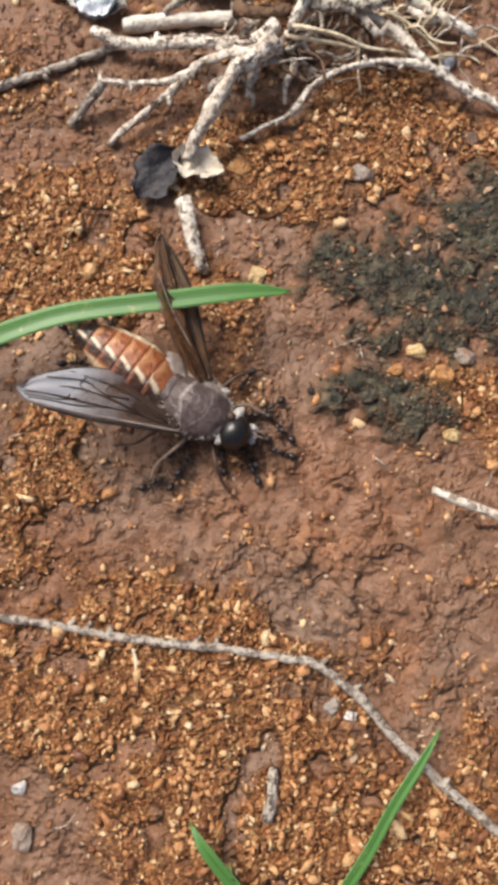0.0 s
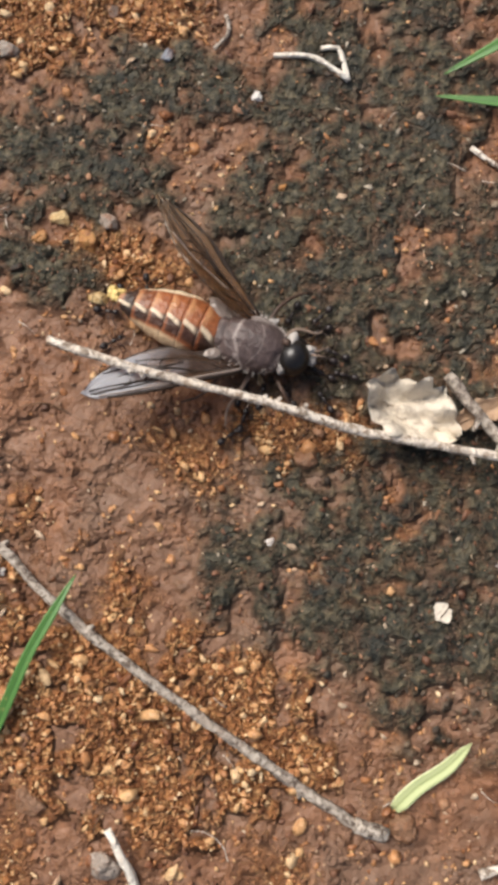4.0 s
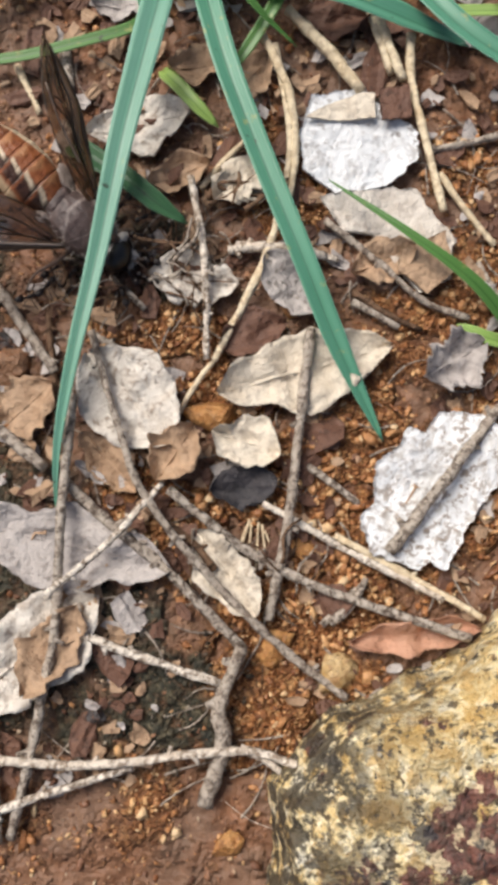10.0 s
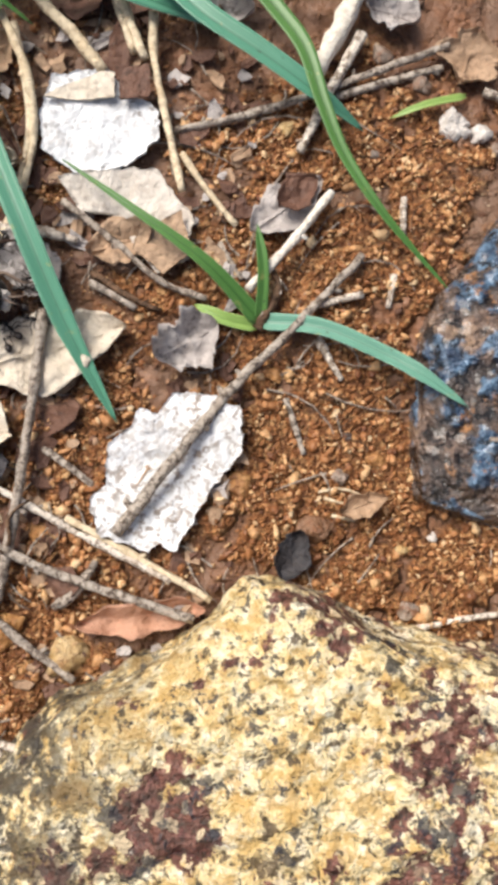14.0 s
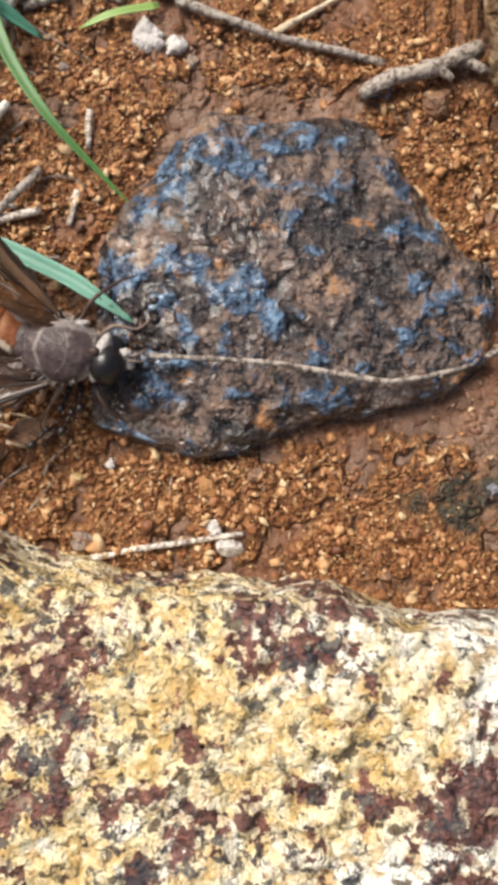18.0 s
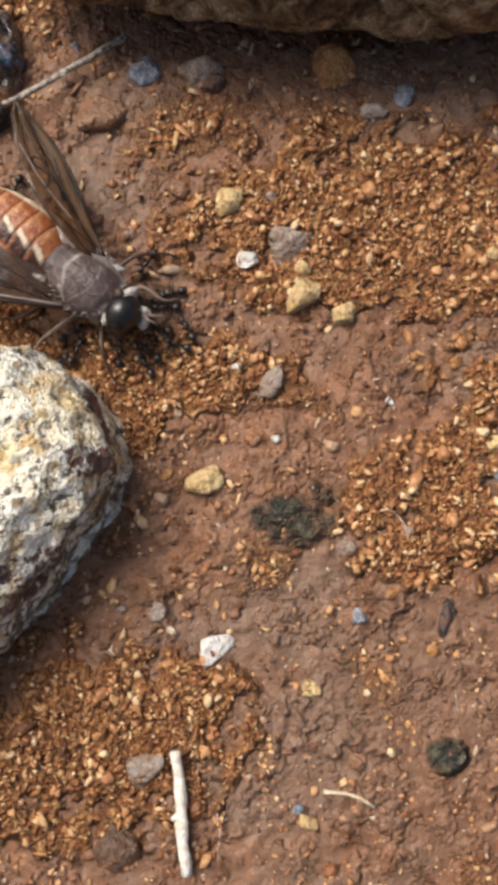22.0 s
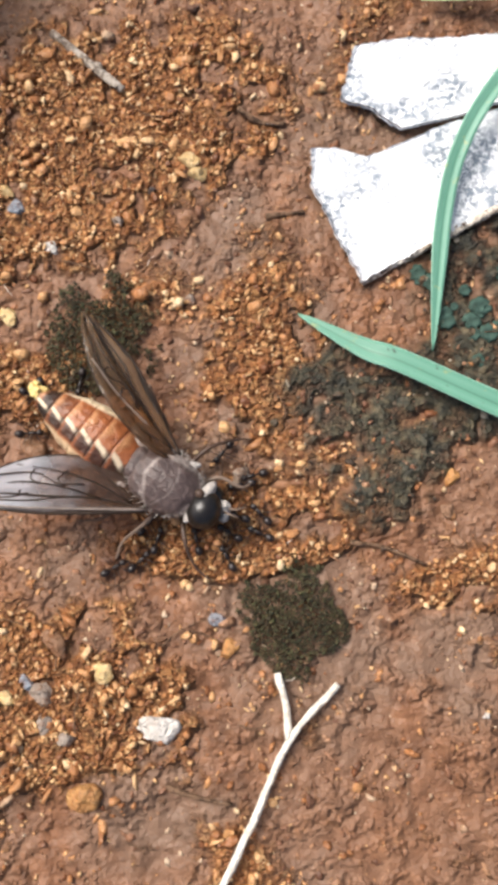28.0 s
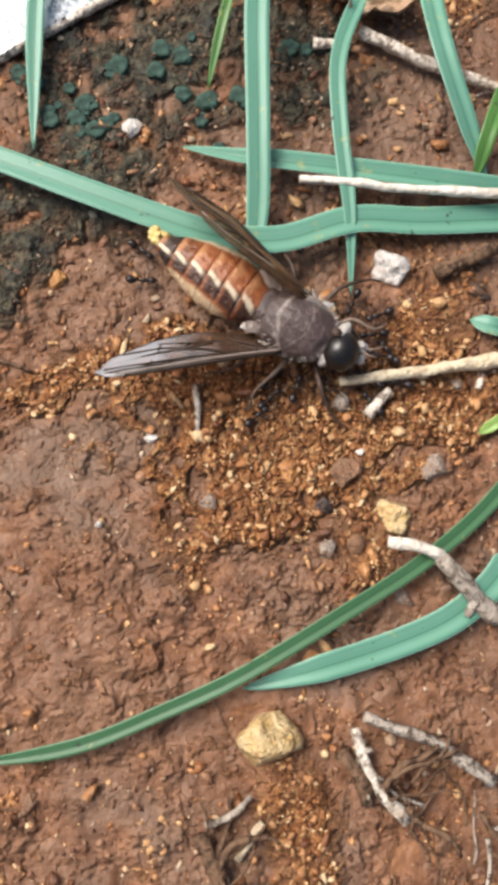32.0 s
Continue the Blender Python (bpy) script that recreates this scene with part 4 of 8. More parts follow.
def flake(outline, tone, label, lift, thick, curl, name):
    """A flat torn piece from the corners of its plan, with thickness, a ragged rim and a slight curl."""
    COUNT[0] += 1
    seed = COUNT[0] * 4.1
    cx, cy = sum(p[0] for p in outline) / len(outline), sum(p[1] for p in outline) / len(outline)
    seg, rings = 200, 14
    reach = [outline_radius(outline, cx, cy, -math.pi + 2 * math.pi * i / seg) for i in range(seg)]
    size = max(reach)
    verts, faces = [], []
    for layer in (0.0, -thick):
        for k in range(1, rings + 1):
            for i in range(seg):
                a = -math.pi + 2 * math.pi * i / seg
                r = reach[i] * k / rings
                x, y = r * math.cos(a), r * math.sin(a)
                if k > rings - 2:
                    r *= 1 + (0.04 if name == "bark_flake" else 0.10) * fbm(x * 0.9 + seed, y * 0.9, 1.0) + 0.025 * noise.noise((x * 4, y * 4, seed))
                    x, y = r * math.cos(a), r * math.sin(a)
                z = curl * 1.2 * fbm(x * 0.16 + seed, y * 0.16, 3.0) + curl * 0.5 * (r / size) ** 2 + 0.12 * fbm(x * 0.9, y * 0.9 + seed, 6.0) + layer
                verts.append((x * MM, y * MM, z * MM))
    block = seg * rings
    for k in range(rings - 1):
        for i in range(seg):
            j = (i + 1) % seg
            q = (k * seg + i, k * seg + j, (k + 1) * seg + j, (k + 1) * seg + i)
            faces.append(q[::-1])
            faces.append(tuple(block + v for v in q))
    for i in range(seg):
        j = (i + 1) % seg
        e = (rings - 1) * seg
        faces.append((e + i, e + j, block + e + j, block + e + i))
    faces.append(tuple(range(seg)))
    faces.append(tuple(block + i for i in range(seg - 1, -1, -1)))
    me = bpy.data.meshes.new(name)
    me.from_pydata(verts, [], faces)
    me.materials.append(LEAF[tone])
    me.shade_smooth()
    ob = new(name, me)
    ob.matrix_basis = pose(cx * MM, cy * MM, (gz(cx, cy) + lift + thick) * MM)
    return tagged(ob, label, "bark" if name == "bark_flake" else "leaf", "bleached scraps")


def moss_clump(x, y, rx, ry):
    """A low cushion of dark moss: many short shoots in one mesh."""
    rng = random.Random(int(x * 10))
    places = []
    for _ in range(4200):
        a, q = rng.uniform(0, 6.283), math.sqrt(rng.random())
        px, py = x + rx * q * math.cos(a), y + ry * q * math.sin(a)
        if q > 0.85 + 0.75 * noise.noise((px * 0.33, py * 0.33, 2.0)) + 0.3 * noise.noise((px * 1.1, py * 1.1, 5.0)):
            continue
        places.append((px, py, gz(px, py) + 0.2 + 0.9 * (1 - q * q) * rng.uniform(0.5, 1.0), rng.uniform(0.07, 0.17)))
    return scatter("moss_cushion", MOSS, places, "low cushion of blackish green moss", "moss", int(x))


LICHEN = plain("blue_green_lichen", (0.042, 0.078, 0.062), 0.8, 0.2, 0.6, 1500, 0.0003)


def lichen(x, y, r):
    COUNT[0] += 1
    s = COUNT[0] * 1.7
    bm = bmesh.new()
    bmesh.ops.create_icosphere(bm, subdivisions=3, radius=1.0)
    for v in bm.verts:
        p = v.co.normalized()
        k = 0.8 * (1 + 0.45 * noise.noise(p * 2.2 + Vector((s, 0, 0))) + 0.25 * noise.noise(p * 5 + Vector((s, 0, 0))))
        dent = 0.35 + 0.65 * min(1.0, math.hypot(p.x, p.y) * 1.2)
        v.co = Vector((p.x * k, p.y * k, p.z * 0.32 * dent)) * r * MM
    ob = part("lichen", bm, LICHEN)
    ob.matrix_basis = pose(x * MM, y * MM, (gz(x, y) + 0.2) * MM)
    return tagged(ob, "small blue-green lichen rosette on dark soil", "lichen", "lichen rosettes")


def litter(name, mat, count, seed, size, label, zone):
    """Small broken leaf bits, joined: thin ragged chips strewn over a stretch x0, x1, y0, y1."""
    rng = random.Random(seed)
    verts, faces = [], []
    x0, x1, y0, y1 = zone
    while count > 0:
        x, y = rng.uniform(x0, x1), rng.uniform(y0, y1)
        if noise.noise((x * 0.09, y * 0.09, 50.0)) < -0.1:
            continue
        count -= 1
        r = size * rng.lognormvariate(0.0, 0.45)
        m = Euler((rng.uniform(-0.35, 0.35), rng.uniform(-0.35, 0.35), rng.uniform(0, 6.28))).to_matrix()
        z, k, n = gz(x, y) + 0.3 + rng.uniform(0.0, 0.5), len(verts), 8
        rim = [rng.uniform(0.45, 1.15) for _ in range(n)]
        for layer in (0.0, -0.1):
            for i in range(n):
                a = 2 * math.pi * i / n
                p = m @ Vector((1.5 * r * rim[i] * math.cos(a), r * rim[i] * math.sin(a), layer + 0.22 * r * math.cos(2 * a)))
                verts.append(((x + p.x) * MM, (y + p.y) * MM, (z + p.z) * MM))
        faces.append(tuple(range(k, k + n)))
        faces.append(tuple(range(k + 2 * n - 1, k + n - 1, -1)))
        faces += [(k + i, k + n + i, k + n + (i + 1) % n, k + (i + 1) % n) for i in range(n)]
    me = bpy.data.meshes.new(name)
    me.from_pydata(verts, [], faces)
    me.materials.append(mat)
    return tagged(new(name, me), label, "leaf litter", kind="stuff")


def fibres(name, mat, count, seed, length, r, label, zone):
    """Short hair-thin rootlets strewn over a stretch, joined."""
    rng = random.Random(seed)
    verts, faces = [], []
    x0, x1, y0, y1 = zone
    for _ in range(count):
        x = rng.uniform(x0, x1)
        y = rng.uniform(y0, y1) + middle(x)
        a, ln = rng.uniform(0, 6.28), length * rng.lognormvariate(0.0, 0.5)
        bend, k = rng.uniform(-0.9, 0.9), len(verts)
        for i in range(5):
            f = i / 4
            b = a + bend * (f - 0.5)
            px, py = x + ln * (f - 0.5) * math.cos(b), y + ln * (f - 0.5) * math.sin(b)
            c = Vector((px, py, gz(px, py) + 0.25 + 0.3 * math.sin(f * 3.1)))
            sx, sy = -math.sin(b), math.cos(b)
            q = r * (1.2 - 0.7 * f)
            for u, v in ((1, 0), (0, 1), (-1, 0), (0, -1)):
                verts.append(((c.x + sx * u * q) * MM, (c.y + sy * u * q) * MM, (c.z + v * q) * MM))
        for i in range(4):
            for j in range(4):
                faces.append((k + i * 4 + j, k + i * 4 + (j + 1) % 4, k + i * 4 + 4 + (j + 1) % 4, k + i * 4 + 4 + j))
    me = bpy.data.meshes.new(name)
    me.from_pydata(verts, [], faces)
    me.materials.append(mat)
    return tagged(new(name, me), label, "rootlets", kind="stuff")


LITTER = (52.0, 94.0, -32.0, 42.0)
litter("brown_leaf_litter", LEAF["brown"], 320, 61, 0.65, "dark brown leaf crumbs among the twigs", LITTER)
litter("tan_leaf_litter", LEAF["tan"], 200, 62, 0.55, "tan leaf crumbs among the twigs", LITTER)
litter("grey_leaf_litter", LEAF["grey"], 150, 63, 0.6, "grey leaf crumbs among the twigs", LITTER)
fibres("dark_rootlets", WOOD["brown"], 420, 64, 2.2, 0.06, "short hair-thin dark rootlets on the soil", (-30.0, 270.0, -42.0, 42.0))
fibres("pale_rootlets", WOOD["pale"], 70, 65, 1.4, 0.045, "short hair-thin pale rootlets on the soil", (-30.0, 270.0, -42.0, 42.0))
fibres("litter_fibres", WOOD["grey"], 220, 66, 4.0, 0.09, "thin broken grass fibres in the leaf litter", (54.0, 106.0, -18.0, 52.0))


def root_clump(x, y, reach, count, seed, label, sizes=(0.12, 0.16, 0.22, 0.3, 0.42), woods=("pale", "grey", "brown", "straw", "pale")):
    """A tangle of short twisted rootlets, each a part."""
    rng = random.Random(seed)
    top = thing("root_clump", x, y, gz(x, y), label, "roots")
    for _ in range(count):
        a, q = rng.uniform(0, 6.28), rng.random() ** 0.7
        px, py, pz = reach[0] * q * math.cos(a), reach[1] * q * math.sin(a), rng.uniform(0.6, 3.6) * (1 - 0.5 * q)
        head = rng.gauss(0.2, 0.9)
        pts = []
        for _ in range(5):
            pts.append((px, py, max(0.3, pz)))
            head += rng.uniform(-0.7, 0.7)
            d = rng.uniform(0.7, 1.6)
            px, py, pz = px + d * math.cos(head), py + d * math.sin(head), pz + rng.uniform(-0.6, 0.5)
        r = rng.choice(sizes)
        part_mesh("rootlet", tube_mesh("rootlet", pts, r, r * 0.6, 7, 0.3, rng.random() * 50, 0.4), WOOD[rng.choice(woods)], top)
    return top


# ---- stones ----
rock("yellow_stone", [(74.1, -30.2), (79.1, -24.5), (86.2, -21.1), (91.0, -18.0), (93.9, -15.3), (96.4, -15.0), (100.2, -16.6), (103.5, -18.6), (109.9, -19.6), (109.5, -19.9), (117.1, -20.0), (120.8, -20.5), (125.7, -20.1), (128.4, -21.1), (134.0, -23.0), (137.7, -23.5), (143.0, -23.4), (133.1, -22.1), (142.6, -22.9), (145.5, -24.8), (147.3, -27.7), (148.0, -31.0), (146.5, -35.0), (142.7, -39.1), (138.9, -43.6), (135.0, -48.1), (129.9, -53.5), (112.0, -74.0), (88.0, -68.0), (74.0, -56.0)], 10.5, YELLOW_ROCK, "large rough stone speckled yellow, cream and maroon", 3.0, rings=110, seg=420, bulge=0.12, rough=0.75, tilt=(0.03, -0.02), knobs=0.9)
rock("dark_stone", [(115.9, 17.0), (121.7, 16.6), (127.5, 17.0), (129.8, 15.7), (132.0, 13.2), (135.1, 8.4), (137.9, 4.9), (139.6, 4.6), (140.4, 1.4), (139.4, -3.7), (136.0, -6.5), (128.5, -8.3), (123.2, -9.3), (119.7, -11.4), (116.2, -12.1), (115.5, -11.9), (111.5, -10.6), (107.5, -9.3), (107.1, -5.3), (107.3, -0.8), (107.4, 4.7), (109.4, 8.4), (111.6, 11.0), (113.7, 14.1)], 4.0, DARK_ROCK, "flat dark stone with rusty flecks and painted blue glints, half buried", 17.0, rings=80, seg=300, bulge=0.35, rough=0.3, knobs=0.45)
rock("brown_stone", [(138.4, 21.0), (139.5, 12.0), (141.0, 4.6), (147.0, 2.8), (156.6, 1.5), (162.6, 1.2), (168.0, 0.8), (174.9, 0.6), (184.3, 2.4), (192.0, 4.2), (198.0, 12.6), (196.0, 34.0), (172.0, 46.0), (146.0, 44.0), (136.0, 34.0)], 17.0, EARTH_ROCK, "earth-stained brown and cream stone", 29.0, rings=60, seg=260, bulge=0.2, rough=0.8, flare=-0.45, knobs=1.2, shoulder=0.15, brim=4.6)


# ---- moss ----
moss_clump(205.1, -22.4, 4.7, 5.4)
moss_clump(217.9, -45.8, 4.6, 4.9)

# ---- dead roots and straw by the first stretch ----
stick([(-16.8, 41.3), (-11.6, 42.4), (-7.4, 43.1)], 0.87, 0.76, "white", "thick bleached white straw among dead roots", name="straw")
stick([(-19.2, 40.0, 1.0), (-15.6, 39.1, 1.0), (-10.9, 39.3, 2.0), (-5.4, 39.1, 3.0), (-3.4, 41.1, 3.0)], 0.61, 0.76, "pale", "gnarled bleached root on the red soil", name="root")
stick([(-3.5, 39.6, 3.0), (-7.2, 37.9, 3.0), (-9.5, 37.4, 2.0), (-11.5, 35.1, 1.5), (-14.2, 32.7, 1.0), (-16.7, 30.6)], 0.61, 0.36, "pale", "gnarled bleached root on the red soil", name="root")
stick([(-9.9, 36.7, 2.0), (-12.9, 35.5, 2.0), (-17.3, 35.1, 2.0), (-17.7, 35.9, 2.0)], 0.41, 0.30, "pale", "forked bleached root on the red soil", name="root")
stick([(-17.3, 34.9, 2.0), (-18.6, 33.7, 1.0), (-20.1, 31.8)], 0.56, 0.50, "grey", "broken end of a grey root", name="root")
stick([(-3.3, 38.8, 4.0), (-5.5, 36.6, 4.0), (-7.1, 34.5, 3.0), (-8.0, 32.3, 3.0), (-9.0, 30.6, 2.0), (-9.4, 29.0, 1.5)], 1.02, 0.61, "pale", "thick flaking root on the red soil", name="root")
stick([(-9.4, 26.0, 1.0), (-8.7, 24.1, 1.0), (-8.0, 22.0, 0.5), (-7.2, 20.4)], 0.85, 0.65, "pale", "flaking bark strip on the red soil", name="bark_strip")
stick([(11.3, 39.3, 2.0), (6.8, 39.3, 2.5), (3.2, 38.4, 2.5), (0.2, 37.1, 1.5), (-1.3, 34.8, 1.0), (-3.4, 33.5, 0.5), (-5.5, 32.3)], 0.41, 0.25, "pale", "thin curved pale root on the red soil", name="root")
stick([(2.9, 43.5, 3.0), (6.6, 41.6, 2.5), (9.8, 39.4, 2.0), (13.5, 38.2, 1.0), (17.0, 37.1, 0.5)], 0.62, 0.46, "pale", "bleached root with a broken end", name="root")
stick([(-2.0, 47.8, 3.0), (1.5, 47.4, 3.0), (4.5, 47.0, 2.5), (8.3, 45.2, 1.5), (10.9, 44.3, 1.0), (13.4, 43.4, 0.5)], 0.72, 0.47, "white", "bleached root with a broken end", name="root")
stick([(10.4, 45.0, 1.0), (13.7, 43.5, 0.5), (16.5, 42.2)], 0.21, 0.15, "straw", "hair-thin golden straw on the red soil", name="straw")
stick([(-7.1, 48.1, 2.0), (-9.2, 45.4, 2.0), (-11.6, 43.6, 1.5), (-13.3, 42.4, 1.0)], 0.52, 0.41, "grey", "grey root on the red soil", name="root")
stick([(-29.6, 33.5), (-26.8, 34.6), (-22.1, 36.9), (-18.9, 38.7), (-16.8, 39.8)], 0.50, 0.45, "grey")
stick([(-5.2, 45.9, 4.0), (-3.0, 44.1, 4.0), (0.0, 42.6, 4.0), (3.4, 42.8, 4.0), (5.5, 43.6, 4.0)], 0.83, 0.52, "grey", "twisted root crown on the red soil", name="root")
stick([(-1.5, 47.4, 4.0), (-0.4, 44.3, 5.0), (-1.6, 42.2, 4.0), (-2.2, 40.7, 3.0)], 0.72, 0.52, "pale", "twisted root crown on the red soil", name="root")
stick([(1.9, 43.5, 4.0), (3.5, 42.2, 3.5), (5.1, 41.2, 3.0), (5.7, 42.0, 3.0)], 0.51, 0.31, "pale", "twisted root crown on the red soil", name="root")
stick([(-2.1, 40.6, 4.0), (1.3, 40.3, 4.0), (4.2, 40.0, 3.0), (6.7, 40.6, 2.0), (9.7, 40.3, 2.0)], 0.26, 0.15, "straw", "thin golden rootlet on the red soil", name="straw")
stick([(-2.6, 40.4, 3.0), (1.3, 40.1, 3.0), (3.5, 40.4, 2.0)], 0.26, 0.15, "straw", "thin golden rootlet on the red soil", name="straw")
stick([(3.6, 41.7, 2.0), (3.8, 39.2, 1.0), (4.4, 37.6)], 0.20, 0.10, "straw", "thin golden rootlet on the red soil", name="straw")
stick([(5.4, 43.4, 3.0), (8.0, 42.8, 2.0), (10.8, 41.3, 1.0)], 0.21, 0.15, "straw", "thin golden rootlet on the red soil", name="straw")
stick([(-8.5, 35.3, 2.0), (-5.7, 37.1, 3.0), (-2.9, 38.2, 3.0)], 0.51, 0.35, "grey", "gnarled root piece on the red soil", name="root")
stick([(-5.2, 35.6, 1.0), (-4.8, 37.3, 2.0), (-4.3, 38.0, 3.0)], 0.45, 0.30, "pale", "gnarled root piece on the red soil", name="root")
stick([(8.3, 49.9, 2.0), (10.9, 49.4, 2.0), (13.9, 51.3, 1.0)], 0.36, 0.26, "pale", "pale rootlet on the red soil", name="root")
stick([(-7.1, 42.6, 2.0), (-4.8, 41.9, 3.0), (-2.4, 42.5, 3.0)], 0.82, 0.61, "brown", "dark root crown on the red soil", name="root")
root_clump(0.7, 45.7, (8.5, 3.6), 46, 8, "tangled crown of dead bleached roots")
root_clump(7.5, 42.7, (6.5, 2.2), 34, 9, "tangle of hair-thin golden rootlets", (0.05, 0.07, 0.1, 0.14), ("straw", "straw", "pale", "grey"))
root_clump(-3.2, 39.5, (5.5, 3.0), 30, 10, "flaking grey and cream root bark", (0.1, 0.16, 0.24, 0.34), ("pale", "grey", "brown"))
leaf(-19.8, 43.6, 6.4, 3.6, -14, "grey", "dull grey dead leaf on the soil", 0.4, curl=0.5)
leaf(-8.8, 46.3, 7.1, 2.3, 18, "tan", "small tan dead leaf under the roots", 0.4, curl=0.6)
leaf(-12.0, 28.1, 5.3, 3.9, 57, "black", "black curled leaf scrap by the root", 0.5, curl=0.8, rib=False)
leaf(-8.6, 29.1, 4.6, 2.9, -13, "cream", "pale torn leaf scrap by the root", 0.9, curl=0.8, rib=False)
leaf(-19.3, 42.9, 4.0, 3.0, 7, "white", "pale grey shell-like leaf scrap in the litter", 0.5, rib=False)
stick([(12.7, 4.0, 5.0), (20.1, 2.2, 5.4), (30.3, 0.4, 4.6), (37.6, -1.1, 3.2), (45.1, -1.8, 2.5), (50.2, -2.4, 2.6)], 0.43, 0.48, "pale", "long pale dry stalk lying over the soil", lift=0.3)
stick([(-21.2, -10.1), (-15.2, -10.2), (-10.5, -10.5), (-1.4, -10.4), (3.7, -10.5), (6.1, -10.7), (9.9, -13.0), (13.8, -16.4), (21.4, -21.5), (32.5, -28.2), (40.6, -32.7)], 0.42, 0.56, "grey", "long bent grey twig on the soil")
stick([(39.3, -32.0), (41.9, -32.6)], 0.77, 0.72, "grey", "splayed end of a grey twig")
stick([(3.6, -19.0), (3.6, -21.2), (3.6, -23.1)], 0.50, 0.59, "grey", "short grey twig stub on the red soil")
stick([(20.0, -33.4, 1.0), (21.1, -35.0, 1.0), (22.7, -38.3)], 0.40, 0.49, "white", "cut end of a white straw", name="straw")
stick([(-9.1, -10.7), (-8.4, -12.6), (-8.2, -14.8)], 0.18, 0.14, "straw", "tiny golden rootlet on the red soil", name="straw")
stick([(28.5, 31.7), (31.5, 32.0), (33.5, 31.2), (35.2, 30.2)], 0.25, 0.30, "white", "dry kinked straw on the red soil", name="straw")
stick([(35.2, 30.2), (34.6, 31.8), (34.1, 33.0), (32.6, 32.8)], 0.30, 0.25, "white", "dry kinked straw on the red soil", name="straw")
stick([(24.1, 35.2), (24.4, 33.6), (23.3, 32.0)], 0.25, 0.20, "grey", "tiny grey twig on the red soil")
leaf(41.8, 1.0, 8.7, 5.9, -24, "cream", "cream dead leaf curled like a shell", 0.7, curl=1.3, tear=0.4, crease=2.6)
leaf(47.6, 1.4, 5.2, 2.4, 29, "tan", "small tan dead leaf tip in the litter", 0.6, curl=0.5)
leaf(45.5, -15.0, 1.9, 1.4, -56, "cream", "tiny pale seed scale in the litter", 0.3, curl=0.08, rib=False, name='seed_scale')
pebble(5.4, 30.6, 0.75, "grey", "small dull grey pebble on the soil")
pebble(15.5, 15.9, 0.66, "grey", "small dull grey pebble on the soil")
pebble(13.8, 13.8, 0.92, "orange", "small rough orange-brown clod on the soil")
pebble(11.4, 15.6, 0.66, "yellow", "small yellow sandstone pebble on the soil")
pebble(3.6, -2.3, 0.84, "brown", "small brown pebble on the soil", sharp=0.5)
pebble(-2.5, 20.7, 0.67, "yellow", "small yellow sandstone pebble on the soil")
pebble(7.8, -13.7, 0.57, "grey", "small dull grey pebble on the soil")
pebble(9.1, -14.3, 0.44, "white", "pale quartz chip on the soil")
pebble(-16.3, -23.1, 0.51, "white", "pale quartz chip on the soil")
pebble(11.6, 41.6, 0.62, "blue", "smooth blue-grey pebble on the soil")
pebble(-5.2, 29.9, 0.68, "orange", "small rough orange-brown clod on the soil")
pebble(14.2, 34.8, 0.54, "dark", "small black pebble on the soil")
pebble(9.8, 14.0, 0.46, "orange", "small rough orange-brown clod on the soil")
pebble(-15.5, -26.7, 0.88, "grey", "small dull grey pebble on the soil")
pebble(-5.3, -23.6, 0.44, "brown", "small brown pebble on the soil")
pebble(15.2, 9.2, 0.67, "yellow", "small yellow sandstone pebble on the soil")
pebble(27.3, 28.1, 0.48, "white", "pale quartz chip on the soil")
pebble(19.2, 31.3, 0.49, "blue", "smooth blue-grey pebble on the soil")
pebble(33.8, -3.2, 0.79, "brown", "small brown pebble on the soil")
pebble(31.2, -10.3, 0.33, "white", "pale quartz chip on the soil")
pebble(30.1, 20.1, 0.34, "orange", "small rough orange-brown clod on the soil")
pebble(19.6, -36.4, 1.06, "grey", "small dull grey pebble on the soil")
pebble(13.4, -32.4, 0.94, "brown", "small brown pebble on the soil")
pebble(43.3, -32.0, 0.95, "brown", "small brown pebble on the soil")

# ---- leaf litter and twigs ----
leaf(57.9, -12.5, 17.3, 6.3, -11, "grey", "large grey-lilac dead leaf in the litter", 0.5, curl=0.9)
leaf(55.6, -20.8, 13.4, 7.6, 41, "pale", "pale mottled dead leaf with torn rim", 0.5, curl=1.0, tear=0.4)
leaf(57.3, -20.6, 8.0, 4.6, 62, "tan", "orange-brown torn half of a mottled leaf", 1.3, curl=0.8, tear=0.6, rib=False)
leaf(62.5, -0.4, 10.2, 7.8, -45, "pale", "round pale grey dead leaf in the litter", 0.8, curl=1.0, tear=0.15)
leaf(66.4, -4.8, 5.4, 4.0, 58, "tan", "small folded tan leaf scrap in the litter", 1.4, curl=1.2)
leaf(76.7, 2.5, 14.8, 6.4, 17, "cream", "broad cream dead leaf with torn rim", 0.6, curl=1.0, tear=0.4)
leaf(72.1, -3.7, 5.9, 4.2, -17, "cream", "torn cream leaf scrap in the litter", 0.9, curl=1.0, tear=0.5)
leaf(72.0, -7.2, 5.6, 3.7, 11, "black", "blackened round leaf scrap in the litter", 0.5, curl=0.5, rib=False)
leaf(53.8, -1.4, 6.2, 5.0, 43, "tan", "small tan dead leaf in the litter", 0.6, curl=0.8)
leaf(61.0, -5.7, 6.6, 3.3, -45, "tan", "narrow brown dead leaf in the litter", 0.4, curl=0.8)
leaf(62.1, 23.3, 8.9, 5.2, 15, "pale", "grey dead leaf under the grass", 0.4, curl=0.9)
leaf(67.3, 9.9, 7.5, 4.8, -5, "pale", "torn grey dead leaf in the litter", 0.5, curl=0.8, tear=0.6)
